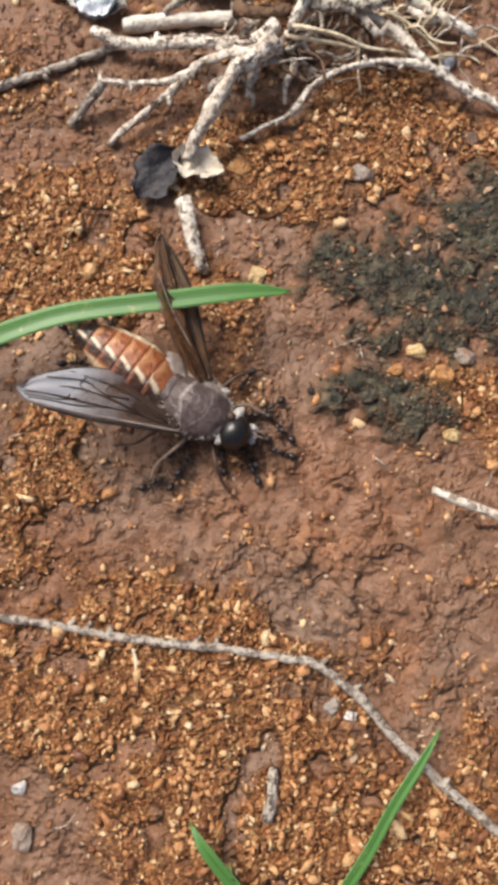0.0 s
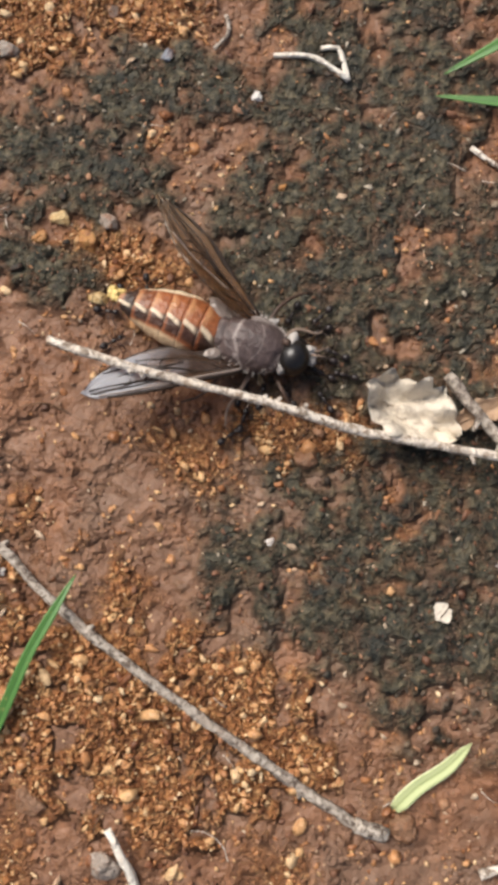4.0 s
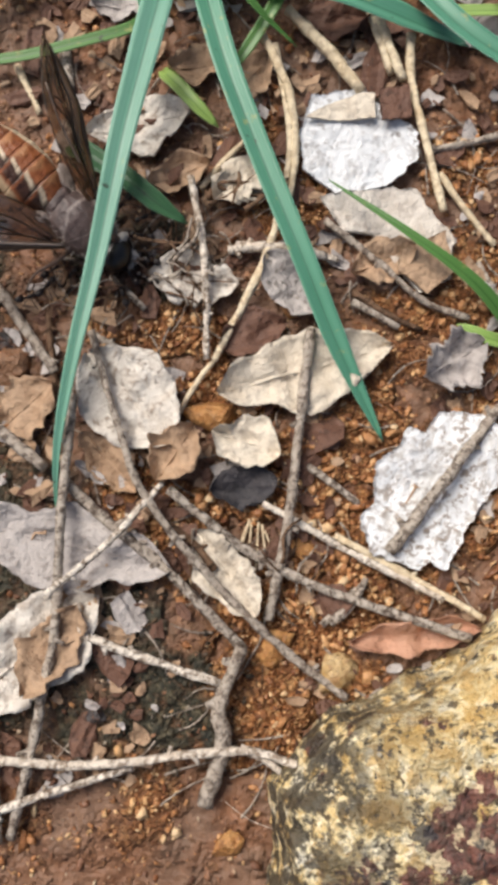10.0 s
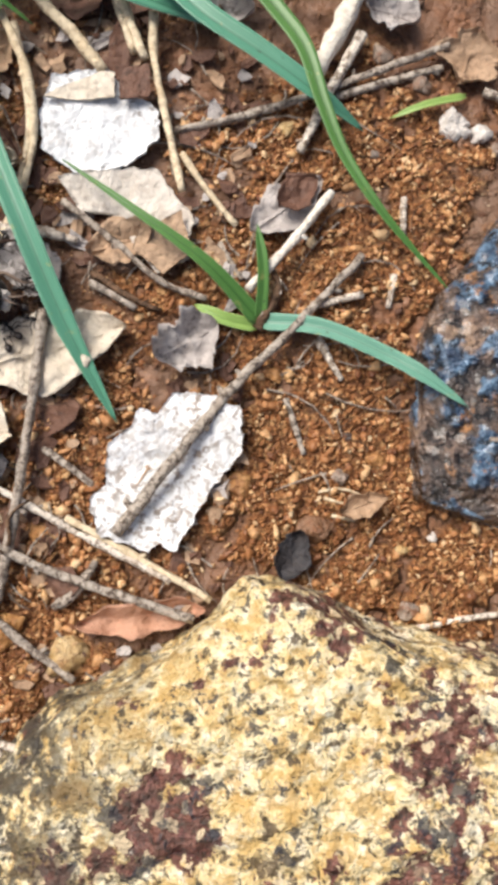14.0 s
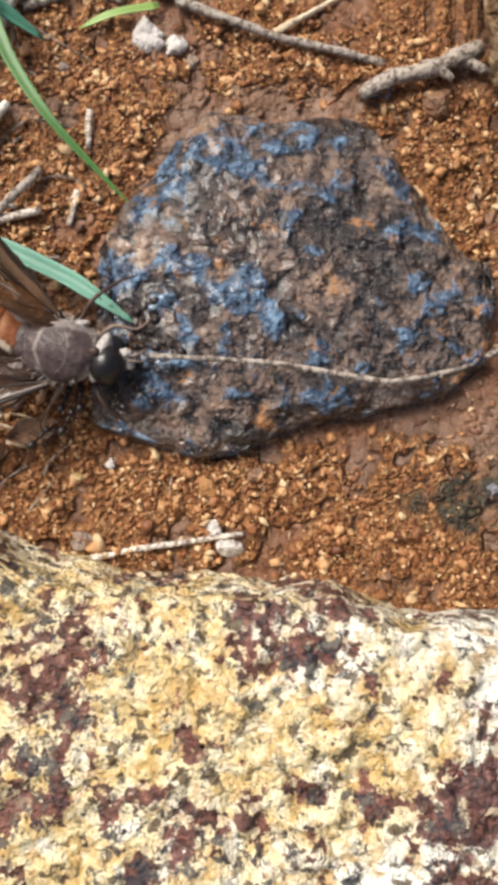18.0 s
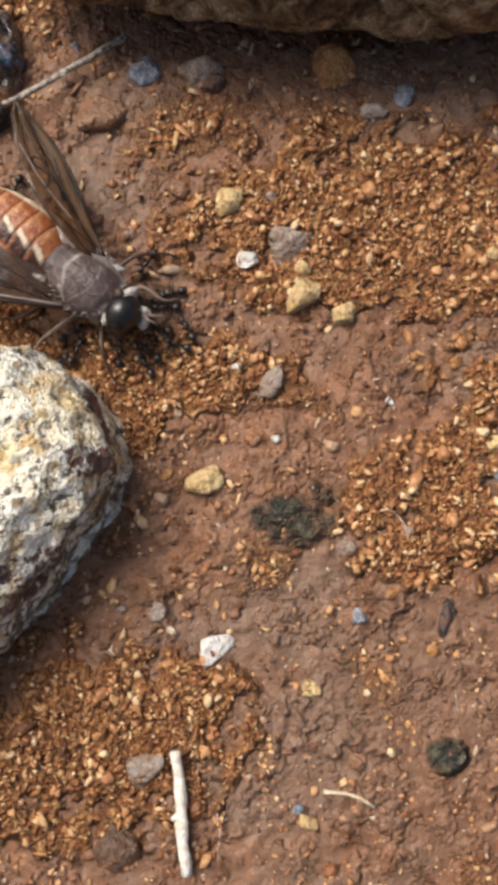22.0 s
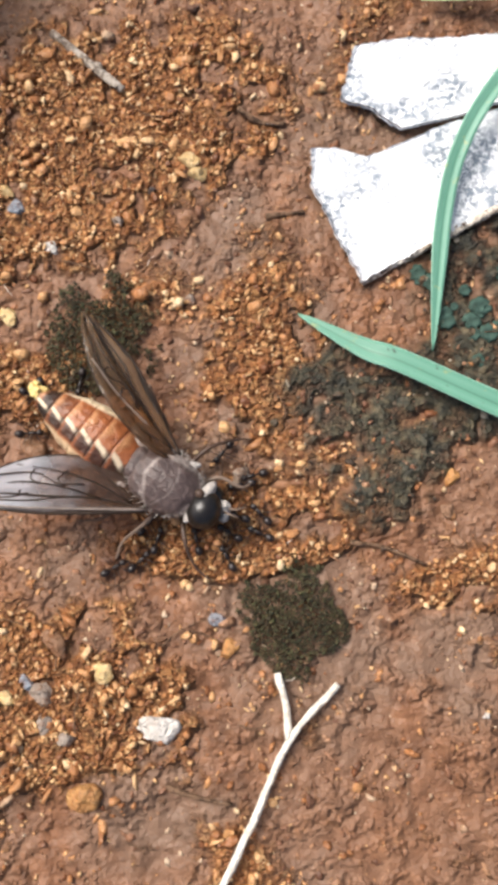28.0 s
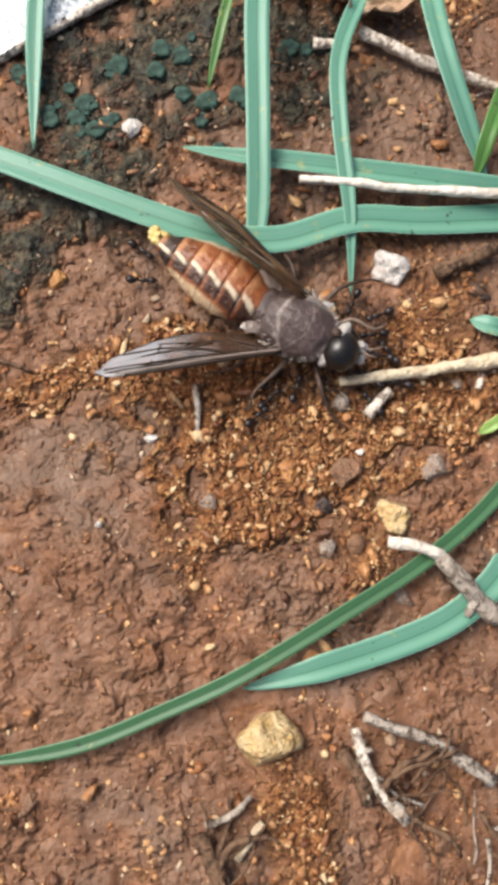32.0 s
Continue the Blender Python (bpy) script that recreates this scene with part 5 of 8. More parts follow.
leaf(70.7, -14.2, 8.6, 4.2, -52, "cream", "pale torn dead leaf in the litter", 0.5, curl=0.8, tear=0.5)
leaf(72.4, 5.4, 6.0, 3.8, 23, "brown", "dark maroon leaf scrap in the litter", 0.5, curl=0.8, rib=False)
leaf(75.5, 9.7, 6.8, 4.6, -47, "grey", "brownish grey dead leaf in the litter", 0.5, curl=0.9)
leaf(66.8, 28.9, 5.0, 3.5, 8, "tan", "small tan leaf scrap in the litter", 0.4)
leaf(70.6, 18.5, 5.1, 3.9, 43, "cream", "small pale leaf scrap in the litter", 0.6)
leaf(78.4, 33.5, 6.5, 4.5, 3, "brown", "maroon-brown leaf scrap in the litter", 0.4, rib=False)
leaf(65.7, 19.0, 5.4, 3.4, 23, "tan", "small brown leaf scrap in the litter", 0.4)
leaf(83.0, 11.9, 5.8, 3.9, 23, "tan", "small brown leaf scrap in the litter", 0.4)
leaf(50.3, 37.1, 4.6, 3.0, 63, "tan", "small tan leaf scrap in the litter", 0.4)
leaf(60.1, 34.1, 5.5, 3.0, -7, "grey", "grey leaf scrap under the grass", 0.4)
leaf(58.9, -17.9, 5.1, 3.7, 63, "tan", "crumbling orange-brown leaf scrap in the litter", 0.4, tear=0.6, rib=False)
leaf(85.9, -18.7, 10.3, 2.9, 8, "pink", "curled pinkish bark strip in the litter", 0.6, curl=1.0, rib=False, name='bark_strip')
leaf(96.7, 15.4, 7.6, 4.1, 39, "grey", "grey dead leaf scrap in the litter", 0.5, curl=0.7)
leaf(97.6, 16.3, 4.1, 3.1, 41, "brown", "dark brown patch of curled leaf", 1.2, curl=0.7, rib=False)
leaf(105.5, 33.1, 5.0, 4.0, -19, "grey", "small grey dead leaf in the litter", 0.5)
leaf(112.3, 29.3, 4.7, 5.5, 71, "tan", "tan dead leaf in the litter", 0.5)
leaf(88.8, 3.5, 5.7, 5.2, 31, "grey", "crumpled grey leaf scrap in the litter", 0.6, curl=1.5, tear=0.6)
leaf(97.8, -13.6, 4.4, 2.8, 71, "black", "blackened leaf scrap in the litter", 0.4, rib=False)
leaf(103.4, -9.4, 4.0, 2.1, 21, "tan", "small striped husk in the litter", 0.5, curl=1.0)
leaf(98.7, 37.0, 7.1, 3.0, 11, "tan", "tan dead leaf at the grass foot", 0.4)
leaf(71.2, 27.7, 5.4, 4.5, 51, "tan", "tan dead leaf scrap in the litter", 0.4)
leaf(71.5, 18.4, 5.4, 3.9, 11, "cream", "pale dead leaf scrap in the litter", 0.4)
leaf(90.7, 33.0, 6.0, 3.0, 1, "grey", "grey dead leaf scrap in the litter", 0.3)
flake([(76.7, 26.1), (81.0, 27.2), (85.8, 23.2), (86.0, 21.0), (83.3, 18.5), (79.0, 17.8), (76.2, 19.7), (75.8, 23.2)], "speckled", "bleached white leaf speckled with black dots", 1.0, 0.25, 0.8, "bleached_leaf")
flake([(77.7, 17.2), (81.3, 18.5), (85.7, 18.4), (89.0, 14.2), (88.6, 10.7), (86.0, 9.4), (83.9, 12.1), (81.9, 14.8), (79.5, 14.4)], "pale", "pale grey dead leaf with a tan tip", 0.5, 0.25, 0.8, "bleached_leaf")
flake([(87.8, -0.8), (89.2, -0.6), (91.6, -1.0), (93.3, -2.0), (93.5, -4.4), (93.3, -5.7), (91.0, -8.7), (88.5, -13.4), (87.2, -12.9), (86.1, -13.7), (82.2, -12.2), (81.4, -9.3), (82.6, -8.4), (82.6, -5.2), (84.5, -3.6), (85.2, -1.9), (86.6, -2.4)], "freckled", "torn bleached leaf with brown specks", 1.0, 0.30, 1.0, "bleached_leaf")
flake([(82.4, 26.7), (84.9, 27.1), (85.1, 24.2), (82.6, 23.8)], "brown", "square maroon-brown leaf scrap on the red soil", 2.0, 0.25, 0.5, "leaf_scrap")
flake([(76.3, 24.0), (77.8, 25.2), (81.1, 26.5), (82.0, 26.3), (82.1, 24.2), (79.3, 23.9)], "cream", "cream strip of dead leaf with holes", 1.8, 0.25, 0.5, "leaf_scrap")
flake([(84.5, 12.8), (88.0, 14.4), (89.0, 11.2), (86.7, 9.2), (84.1, 11.1)], "tan", "tan tip of a pale dead leaf", 1.2, 0.25, 0.6, "leaf_scrap")
stick([(44.6, 4.3, 1.5), (50.1, -1.6, 1.2), (56.0, -6.4, 1.0)], 0.58, 0.58, "grey")
stick([(57.5, -7.3, 1.0), (61.8, -11.0, 1.0), (66.1, -14.2, 1.0), (72.5, -20.4, 1.0)], 0.52, 0.52, "grey")
stick([(59.2, 4.9, 2.0), (62.0, -3.4, 2.0), (64.5, -8.8, 2.0), (69.8, -14.9, 1.5), (75.5, -20.1, 1.0), (80.7, -23.9, 0.5)], 0.39, 0.44, "grey")
stick([(56.8, -16.3, 2.0), (61.5, -12.1, 2.4), (65.6, -7.2, 2.0)], 0.37, 0.33, "pale", "pale weathered twig in the leaf litter")
stick([(65.9, -7.8, 1.5), (73.4, -13.0, 1.3), (79.0, -15.4, 1.0), (84.6, -17.1, 1.6), (90.1, -18.7, 2.0)], 0.47, 0.47, "grey")
stick([(77.1, 5.8, 1.4), (76.4, -1.8, 1.2), (75.6, -10.6, 1.4), (74.3, -17.9, 0.8)], 0.53, 0.53, "grey")
stick([(58.1, -0.4, 2.0), (57.7, -9.5, 2.0), (57.5, -18.6, 1.5), (56.0, -28.8, 1.0), (54.7, -35.3, 0.5)], 0.48, 0.53, "grey")
stick([(51.8, -22.8, 0.5), (52.8, -28.6, 0.8), (53.6, -35.7)], 0.51, 0.56, "pale", "pale weathered twig in the leaf litter")
stick([(53.4, -29.2, 1.5), (61.0, -29.3, 1.5), (70.3, -28.0, 1.5), (73.9, -28.0, 1.5), (78.2, -29.1, 2.0)], 0.46, 0.41, "pale", "pale weathered twig in the leaf litter")
stick([(49.3, -35.0, 0.5), (56.6, -32.0, 1.0), (64.1, -29.5, 1.2)], 0.41, 0.36, "pale", "pale weathered twig in the leaf litter")
stick([(59.0, -17.0, 1.0), (59.9, -19.4, 1.0), (65.5, -21.4, 1.0), (70.6, -22.9, 1.0)], 0.42, 0.47, "pale", "pale weathered twig in the leaf litter")
stick([(72.3, -20.1, 1.2), (70.6, -24.6, 1.0), (71.1, -27.6, 0.8), (69.8, -32.3, 0.4)], 0.70, 0.88, "grey")
stick([(66.7, 18.5, 1.5), (68.1, 11.6, 1.5), (68.6, 3.1, 1.0)], 0.40, 0.40, "pale", "pale weathered twig in the leaf litter")
stick([(50.2, 9.6, 0.5), (53.4, 5.3, 0.5), (56.2, 1.6, 0.5)], 0.54, 0.54, "grey")
stick([(55.0, 7.5), (56.0, 1.6, 0.5), (56.4, -2.7, 0.5)], 0.39, 0.34, "brown", "dark brown twig in the leaf litter")
stick([(55.2, 30.3), (55.9, 26.2), (56.6, 22.1)], 0.65, 0.60, "grey")
stick([(73.6, -8.6, 1.0), (79.0, -11.4, 1.0), (80.7, -12.3, 1.0), (88.2, -15.8, 1.0)], 0.38, 0.38, "pale", "pale weathered twig in the leaf litter")
stick([(79.5, -11.0, 0.8), (85.4, -14.0, 1.0), (91.4, -17.2, 1.4)], 0.38, 0.38, "straw", "golden dry stalk in the leaf litter")
stick([(83.7, -12.2, 1.7), (88.8, -5.3, 1.9), (93.3, 0.5, 1.0), (97.5, 4.9, 0.8), (103.2, 11.3, 0.6)], 0.61, 0.42, "grey")
stick([(77.0, -5.2), (81.8, -8.6)], 0.43, 0.38, "grey")
stick([(70.7, 12.9, 0.6), (75.1, 12.8, 0.8), (78.3, 12.2, 0.6)], 0.59, 0.44, "pale", "pale weathered twig in the leaf litter")
stick([(87.0, 22.0, 0.4), (93.9, 24.0, 0.4), (100.7, 26.4, 0.6), (110.6, 30.5, 0.6)], 0.45, 0.40, "grey")
stick([(100.8, 25.8), (105.7, 27.3), (110.2, 28.8)], 0.45, 0.40, "grey")
stick([(103.0, 30.8, 1.0), (100.6, 26.4, 0.8), (97.8, 20.5, 0.2)], 0.66, 0.45, "pale", "pale weathered twig in the leaf litter")
stick([(93.7, 8.0, 1.0), (96.9, 11.6, 1.4), (100.5, 16.5, 1.4)], 0.49, 0.44, "white", "whitish dry twig on the leaf litter")
stick([(91.2, 12.4), (93.2, 9.2)], 0.29, 0.24, "grey")
stick([(97.1, -0.7), (98.7, -5.4)], 0.38, 0.29, "grey")
stick([(99.6, 4.4), (101.7, 0.9)], 0.48, 0.29, "pale", "pale weathered twig in the leaf litter")
stick([(99.0, 7.0, 0.4), (103.3, 8.0, 0.4)], 0.44, 0.39, "pale", "pale weathered twig in the leaf litter")
stick([(106.8, 16.7, 0.4), (106.7, 13.5)], 0.39, 0.30, "pale", "pale weathered twig in the leaf litter")
stick([(106.0, 10.0), (105.5, 7.1)], 0.39, 0.29, "pale", "pale weathered twig in the leaf litter")
stick([(78.1, 15.2, 1.0), (82.5, 11.9, 0.8), (86.5, 8.7, 0.5), (90.3, 7.3, 0.4)], 0.39, 0.34, "grey")
stick([(70.0, 12.6, 0.6), (75.3, 13.0, 0.6), (79.4, 12.0, 0.4)], 0.44, 0.39, "pale", "pale weathered twig in the leaf litter")
stick([(48.6, 40.3), (51.2, 38.7), (53.1, 37.7)], 0.56, 0.46, "pale", "pale weathered twig in the leaf litter")
stick([(46.1, 24.7), (48.2, 23.4), (50.2, 22.7)], 0.30, 0.20, "pale", "pale weathered twig in the leaf litter")
stick([(51.1, 28.7), (52.2, 26.6), (53.4, 24.3)], 0.45, 0.35, "straw", "golden dry stalk in the leaf litter")
stick([(60.3, 10.1, 0.5), (61.8, 8.7, 0.6), (63.3, 7.3, 0.5)], 0.34, 0.29, "grey")
stick([(79.3, -18.0, 0.5), (80.9, -16.6, 0.7), (82.1, -14.4, 0.5)], 0.46, 0.37, "grey")
stick([(80.6, 9.4), (84.1, 7.3), (86.5, 6.3)], 0.39, 0.29, "brown", "dark brown twig in the leaf litter")
stick([(58.6, 5.2), (62.5, 3.4), (64.5, 3.0)], 0.39, 0.29, "grey")
stick([(59.6, -1.1), (62.9, -3.8), (65.4, -7.0)], 0.58, 0.48, "brown", "dark brown twig in the leaf litter")
stick([(64.1, -9.3, 0.5), (67.9, -11.9, 0.5), (69.9, -14.1, 0.5)], 0.43, 0.38, "brown", "dark brown twig in the leaf litter")
stick([(78.7, -18.3), (80.7, -16.0), (81.8, -15.0)], 0.33, 0.28, "grey")
stick([(80.6, 8.5, 0.4), (82.5, 7.4, 0.4), (84.5, 6.3, 0.4)], 0.44, 0.39, "grey")
stick([(74.4, 33.4, 1.5), (78.0, 30.2, 1.2), (81.0, 26.8, 1.0)], 0.57, 0.64, "straw", "dry golden grass stalk on the red soil", name="straw", group="dry stalks")
stick([(73.4, 30.3, 1.6), (74.7, 24.9, 1.4), (74.9, 19.9, 1.2), (73.2, 12.0, 1.0), (69.2, 3.1, 0.6)], 0.45, 0.41, "straw", "dry golden grass stalk on the red soil", name="straw", group="dry stalks")
stick([(78.8, 38.5, 1.4), (81.4, 34.0, 1.2), (83.5, 28.5, 1.0)], 0.46, 0.42, "straw", "dry golden grass stalk on the red soil", name="straw", group="dry stalks")
stick([(85.1, 31.9, 1.5), (85.2, 28.4, 1.2), (86.3, 23.2, 1.4), (88.0, 16.3, 1.2)], 0.49, 0.38, "straw", "dry golden grass stalk on the red soil", name="straw", group="dry stalks")
stick([(80.8, 36.4, 1.6), (82.6, 32.4, 1.4), (84.5, 27.8, 1.4)], 0.49, 0.46, "straw", "dry golden grass stalk on the red soil", name="straw", group="dry stalks")
stick([(87.8, 19.9, 0.6), (90.1, 16.7, 0.5), (92.6, 13.8, 0.3)], 0.37, 0.33, "straw", "dry golden grass stalk on the red soil", name="straw", group="dry stalks")
stick([(67.5, 17.9, 0.5), (69.6, 20.5, 0.6), (72.4, 23.6, 0.6)], 0.33, 0.30, "straw", "dry golden grass stalk on the red soil", name="straw", group="dry stalks")
stick([(72.2, 31.3, 1.8), (74.7, 26.2, 1.8), (75.5, 20.9, 1.5), (74.8, 16.0, 1.2)], 0.53, 0.34, "straw", "dry golden grass stalk on the red soil", name="straw", group="dry stalks")
stick([(66.5, -1.3, 0.8), (67.9, 1.2, 0.8), (69.2, 3.2, 0.6)], 0.32, 0.29, "straw", "dry golden grass stalk on the red soil", name="straw", group="dry stalks")
stick([(103.9, 37.7, 1.5), (102.4, 34.2, 1.2), (101.0, 31.2, 1.0), (98.9, 26.9, 0.8)], 1.27, 0.87, "white", "thick bleached white stalk on the red soil", name="straw")
stick([(72.6, -9.9), (71.8, -12.7)], 0.14, 0.09, "straw", "tuft of fine golden fibres on the red soil", name="fibre", group="golden fibres")
stick([(72.8, -9.9), (72.5, -13.6)], 0.14, 0.09, "straw", "tuft of fine golden fibres on the red soil", name="fibre", group="golden fibres")
stick([(73.3, -10.1), (73.2, -14.1)], 0.14, 0.09, "straw", "tuft of fine golden fibres on the red soil", name="fibre", group="golden fibres")
stick([(73.6, -10.3), (74.1, -13.6)], 0.14, 0.09, "straw", "tuft of fine golden fibres on the red soil", name="fibre", group="golden fibres")
stick([(72.4, -10.4), (71.3, -13.5)], 0.14, 0.09, "straw", "tuft of fine golden fibres on the red soil", name="fibre", group="golden fibres")
stick([(73.8, -10.8), (74.8, -12.8)], 0.14, 0.09, "straw", "tuft of fine golden fibres on the red soil", name="fibre", group="golden fibres")
stick([(99.9, -8.4), (102.0, -8.1), (103.9, -8.8)], 0.19, 0.14, "straw", "tuft of fine golden fibres on the red soil", name="fibre", group="golden fibres")
stick([(100.4, -8.9), (102.3, -9.3), (104.6, -9.0)], 0.19, 0.14, "straw", "tuft of fine golden fibres on the red soil", name="fibre", group="golden fibres")
stick([(102.1, -9.8), (103.9, -10.0), (104.9, -9.3)], 0.19, 0.14, "straw", "tuft of fine golden fibres on the red soil", name="fibre", group="golden fibres")
stick([(101.1, -10.3), (103.0, -10.7)], 0.19, 0.14, "straw", "tuft of fine golden fibres on the red soil", name="fibre", group="golden fibres")
pebble(69.1, -1.5, 1.54, "orange", "small rough orange-brown clod on the soil", flat=0.8)
pebble(52.3, 1.9, 1.42, "brown", "small brown pebble on the soil")
pebble(51.6, 4.2, 0.9, "dark", "small black pebble on the soil")
pebble(82.5, 10.7, 1.16, "brown", "small brown pebble on the soil")
pebble(62.0, -5.0, 0.47, "orange", "small rough orange-brown clod on the soil")
pebble(62.2, -23.5, 0.52, "blue", "smooth blue-grey pebble on the soil")
pebble(60.7, -26.1, 0.65, "dark", "small black pebble on the soil")
pebble(46.1, -27.7, 0.58, "brown", "small brown pebble on the soil")
pebble(77.3, -12.2, 0.86, "orange", "small rough orange-brown clod on the soil")
pebble(71.6, -35.5, 0.88, "orange", "small rough orange-brown clod on the soil", flat=0.8)
pebble(80.0, -22.0, 1.36, "yellow", "small yellow sandstone pebble on the soil")
pebble(75.1, -20.2, 1.16, "orange", "small rough orange-brown clod on the soil")
pebble(111.0, 23.9, 1.12, "white", "pale quartz chip on the soil")
pebble(96.9, 23.0, 0.77, "yellow", "small yellow sandstone pebble on the soil")
pebble(104.8, -5.7, 0.73, "orange", "small rough orange-brown clod on the soil")
pebble(93.5, -8.1, 0.86, "orange", "small rough orange-brown clod on the soil")
pebble(101.8, -7.2, 0.66, "grey", "small dull grey pebble on the soil")
pebble(99.7, -11.2, 1.12, "brown", "small brown pebble on the soil")
pebble(107.4, -17.9, 0.65, "grey", "small dull grey pebble on the soil")
pebble(109.3, -11.9, 0.46, "white", "pale quartz chip on the soil")
pebble(108.3, 27.2, 0.70, "grey", "small dull grey pebble on the soil")
pebble(104.3, 20.9, 0.42, "grey", "small dull grey pebble on the soil")
pebble(104.8, 29.7, 0.84, "grey", "small dull grey pebble on the soil")
pebble(96.0, 1.2, 0.60, "orange", "small rough orange-brown clod on the soil")
pebble(113.7, 22.7, 0.84, "white", "pale quartz chip on the soil")
pebble(107.8, 35.1, 0.71, "brown", "small brown pebble on the soil")
root_clump(64.6, 11.2, (5.5, 2.6), 34, 31, "dark tangle of rotten rootlets in the litter", (0.06, 0.09, 0.13, 0.2), ("brown", "brown", "grey"))
root_clump(57.9, 7.7, (4.0, 2.0), 16, 32, "dark tangle of rotten rootlets in the litter", (0.06, 0.09, 0.13, 0.2), ("brown", "brown", "grey"))
root_clump(70.3, 16.8, (3.0, 2.0), 12, 33, "dark tangle of rotten rootlets in the litter", (0.06, 0.09, 0.13, 0.2), ("brown", "brown", "grey"))
root_clump(76.0, -13.5, (3.0, 2.5), 10, 34, "dark tangle of rotten rootlets in the litter", (0.06, 0.09, 0.13, 0.2), ("brown", "brown", "grey"))

# ---- between the stones ----
stick([(113.6, 26.4, 0.5), (117.4, 25.0, 0.6), (121.7, 23.6, 0.5), (126.9, 22.5, 0.4), (130.8, 21.6)], 0.48, 0.38, "grey", "pale dry stalk behind the dark stone", name="straw")
stick([(121.7, 24.1, 0.3), (124.6, 25.8, 0.3), (127.9, 27.8, 0.2)], 0.34, 0.29, "straw", "thin dry stalk on the red soil", name="straw")
stick([(128.7, 18.5, 0.5), (131.3, 19.8, 0.8), (134.0, 20.5, 0.8), (138.5, 22.9, 0.5)], 0.70, 0.84, "grey", "flaking grey bark twig on the red soil")
stick([(133.7, 21.1, 0.6), (136.9, 21.7, 0.6), (139.3, 20.9, 0.4)], 0.56, 0.47, "grey", "flaking grey bark twig on the red soil")
stick([(112.6, -4.2, 4.6), (117.9, -4.4, 4.6), (122.0, -4.6, 4.5), (127.0, -5.2, 4.0), (130.3, -5.6, 3.8), (134.3, -4.8, 2.6), (137.5, -3.6, 1.6), (142.1, -0.8, 0.8), (147.7, 3.2, 0.3), (147.1, 2.8, 0.2)], 0.22, 0.31, "grey", "thin curved dry stalk lying over the dark stone", lift=0.3)
stick([(108.1, -19.2), (111.9, -18.4), (116.3, -17.7), (119.8, -17.1, 0.4)], 0.31, 0.26, "pale", "thin pale stalk on the red soil", name="straw")
stick([(72.4, -27.8, 1.0), (74.3, -28.5, 1.0), (75.8, -29.7, 1.0)], 0.46, 0.41, "pale")
pebble(117.6, -16.7, 0.63, "white", "pale quartz chip on the soil")
pebble(118.9, -18.1, 0.81, "white", "pale quartz chip on the soil")
pebble(114.9, 21.6, 0.53, "grey", "small dull grey pebble on the soil")
pebble(130.4, 19.3, 0.74, "blue", "smooth blue-grey pebble on the soil")
pebble(119.8, -10.4, 0.51, "grey", "small dull grey pebble on the soil")
pebble(117.1, -13.6, 0.69, "orange", "small rough orange-brown clod on the soil")
pebble(120.7, -12.2, 0.63, "brown", "small brown pebble on the soil")
pebble(106.9, -13.0, 0.44, "yellow", "small yellow sandstone pebble on the soil")
pebble(102.1, -3.7, 0.38, "dark", "small black pebble on the soil")
pebble(141.6, -12.6, 0.63, "blue", "smooth blue-grey pebble on the soil")
pebble(139.5, -13.2, 0.50, "blue", "smooth blue-grey pebble on the soil")
pebble(141.4, -9.4, 0.50, "grey", "small dull grey pebble on the soil")
pebble(144.9, -19.1, 0.81, "yellow", "small yellow sandstone pebble on the soil")
pebble(145.9, -3.1, 1.41, "brown", "small brown pebble on the soil")
pebble(111.2, 22.9, 1.03, "white", "pale quartz chip on the soil")
pebble(135.4, 18.6, 1.31, "brown", "small brown pebble on the soil")
pebble(143.7, 2.8, 0.32, "blue", "smooth blue-grey pebble on the soil")
pebble(130.8, -20.1, 0.55, "brown", "small brown pebble on the soil")

# ---- grit plain ----
pebble(155.6, -10.0, 0.98, "yellow", "small yellow sandstone pebble on the soil")
pebble(159.0, -9.9, 0.53, "grey", "small dull grey pebble on the soil")
pebble(160.2, -13.5, 1.23, "grey", "small dull grey pebble on the soil", sharp=0.5)
pebble(161.3, -15.6, 0.61, "yellow", "small yellow sandstone pebble on the soil")
pebble(156.8, -14.9, 0.73, "white", "pale quartz chip on the soil")
pebble(149.2, 0.7, 1.12, "blue", "smooth blue-grey pebble on the soil")
pebble(153.7, 0.5, 1.19, "grey", "small dull grey pebble on the soil")
pebble(148.2, -19.2, 0.60, "brown", "small brown pebble on the soil")
pebble(153.2, -32.1, 1.00, "yellow", "small yellow sandstone pebble on the soil")
pebble(150.4, -31.6, 0.35, "orange", "small rough orange-brown clod on the soil")
pebble(153.7, -44.5, 0.98, "white", "pale quartz chip on the soil", flat=0.3)
pebble(149.5, -41.8, 0.64, "grey", "small dull grey pebble on the soil")
pebble(160.6, -47.8, 0.64, "yellow", "small yellow sandstone pebble on the soil")
pebble(148.5, -52.7, 1.05, "grey", "small dull grey pebble on the soil")
pebble(158.3, -24.6, 0.90, "grey", "small dull grey pebble on the soil")
pebble(161.1, -17.9, 1.34, "yellow", "small yellow sandstone pebble on the soil")
pebble(160.0, -57.2, 0.63, "yellow", "small yellow sandstone pebble on the soil")
pebble(163.7, -37.5, 0.65, "grey", "small dull grey pebble on the soil")
pebble(164.4, -42.7, 0.53, "blue", "smooth blue-grey pebble on the soil")
pebble(155.7, -23.4, 0.36, "white", "pale quartz chip on the soil")
pebble(158.5, -29.1, 0.30, "white", "pale quartz chip on the soil")
pebble(146.8, -41.5, 0.40, "grey", "small dull grey pebble on the soil")
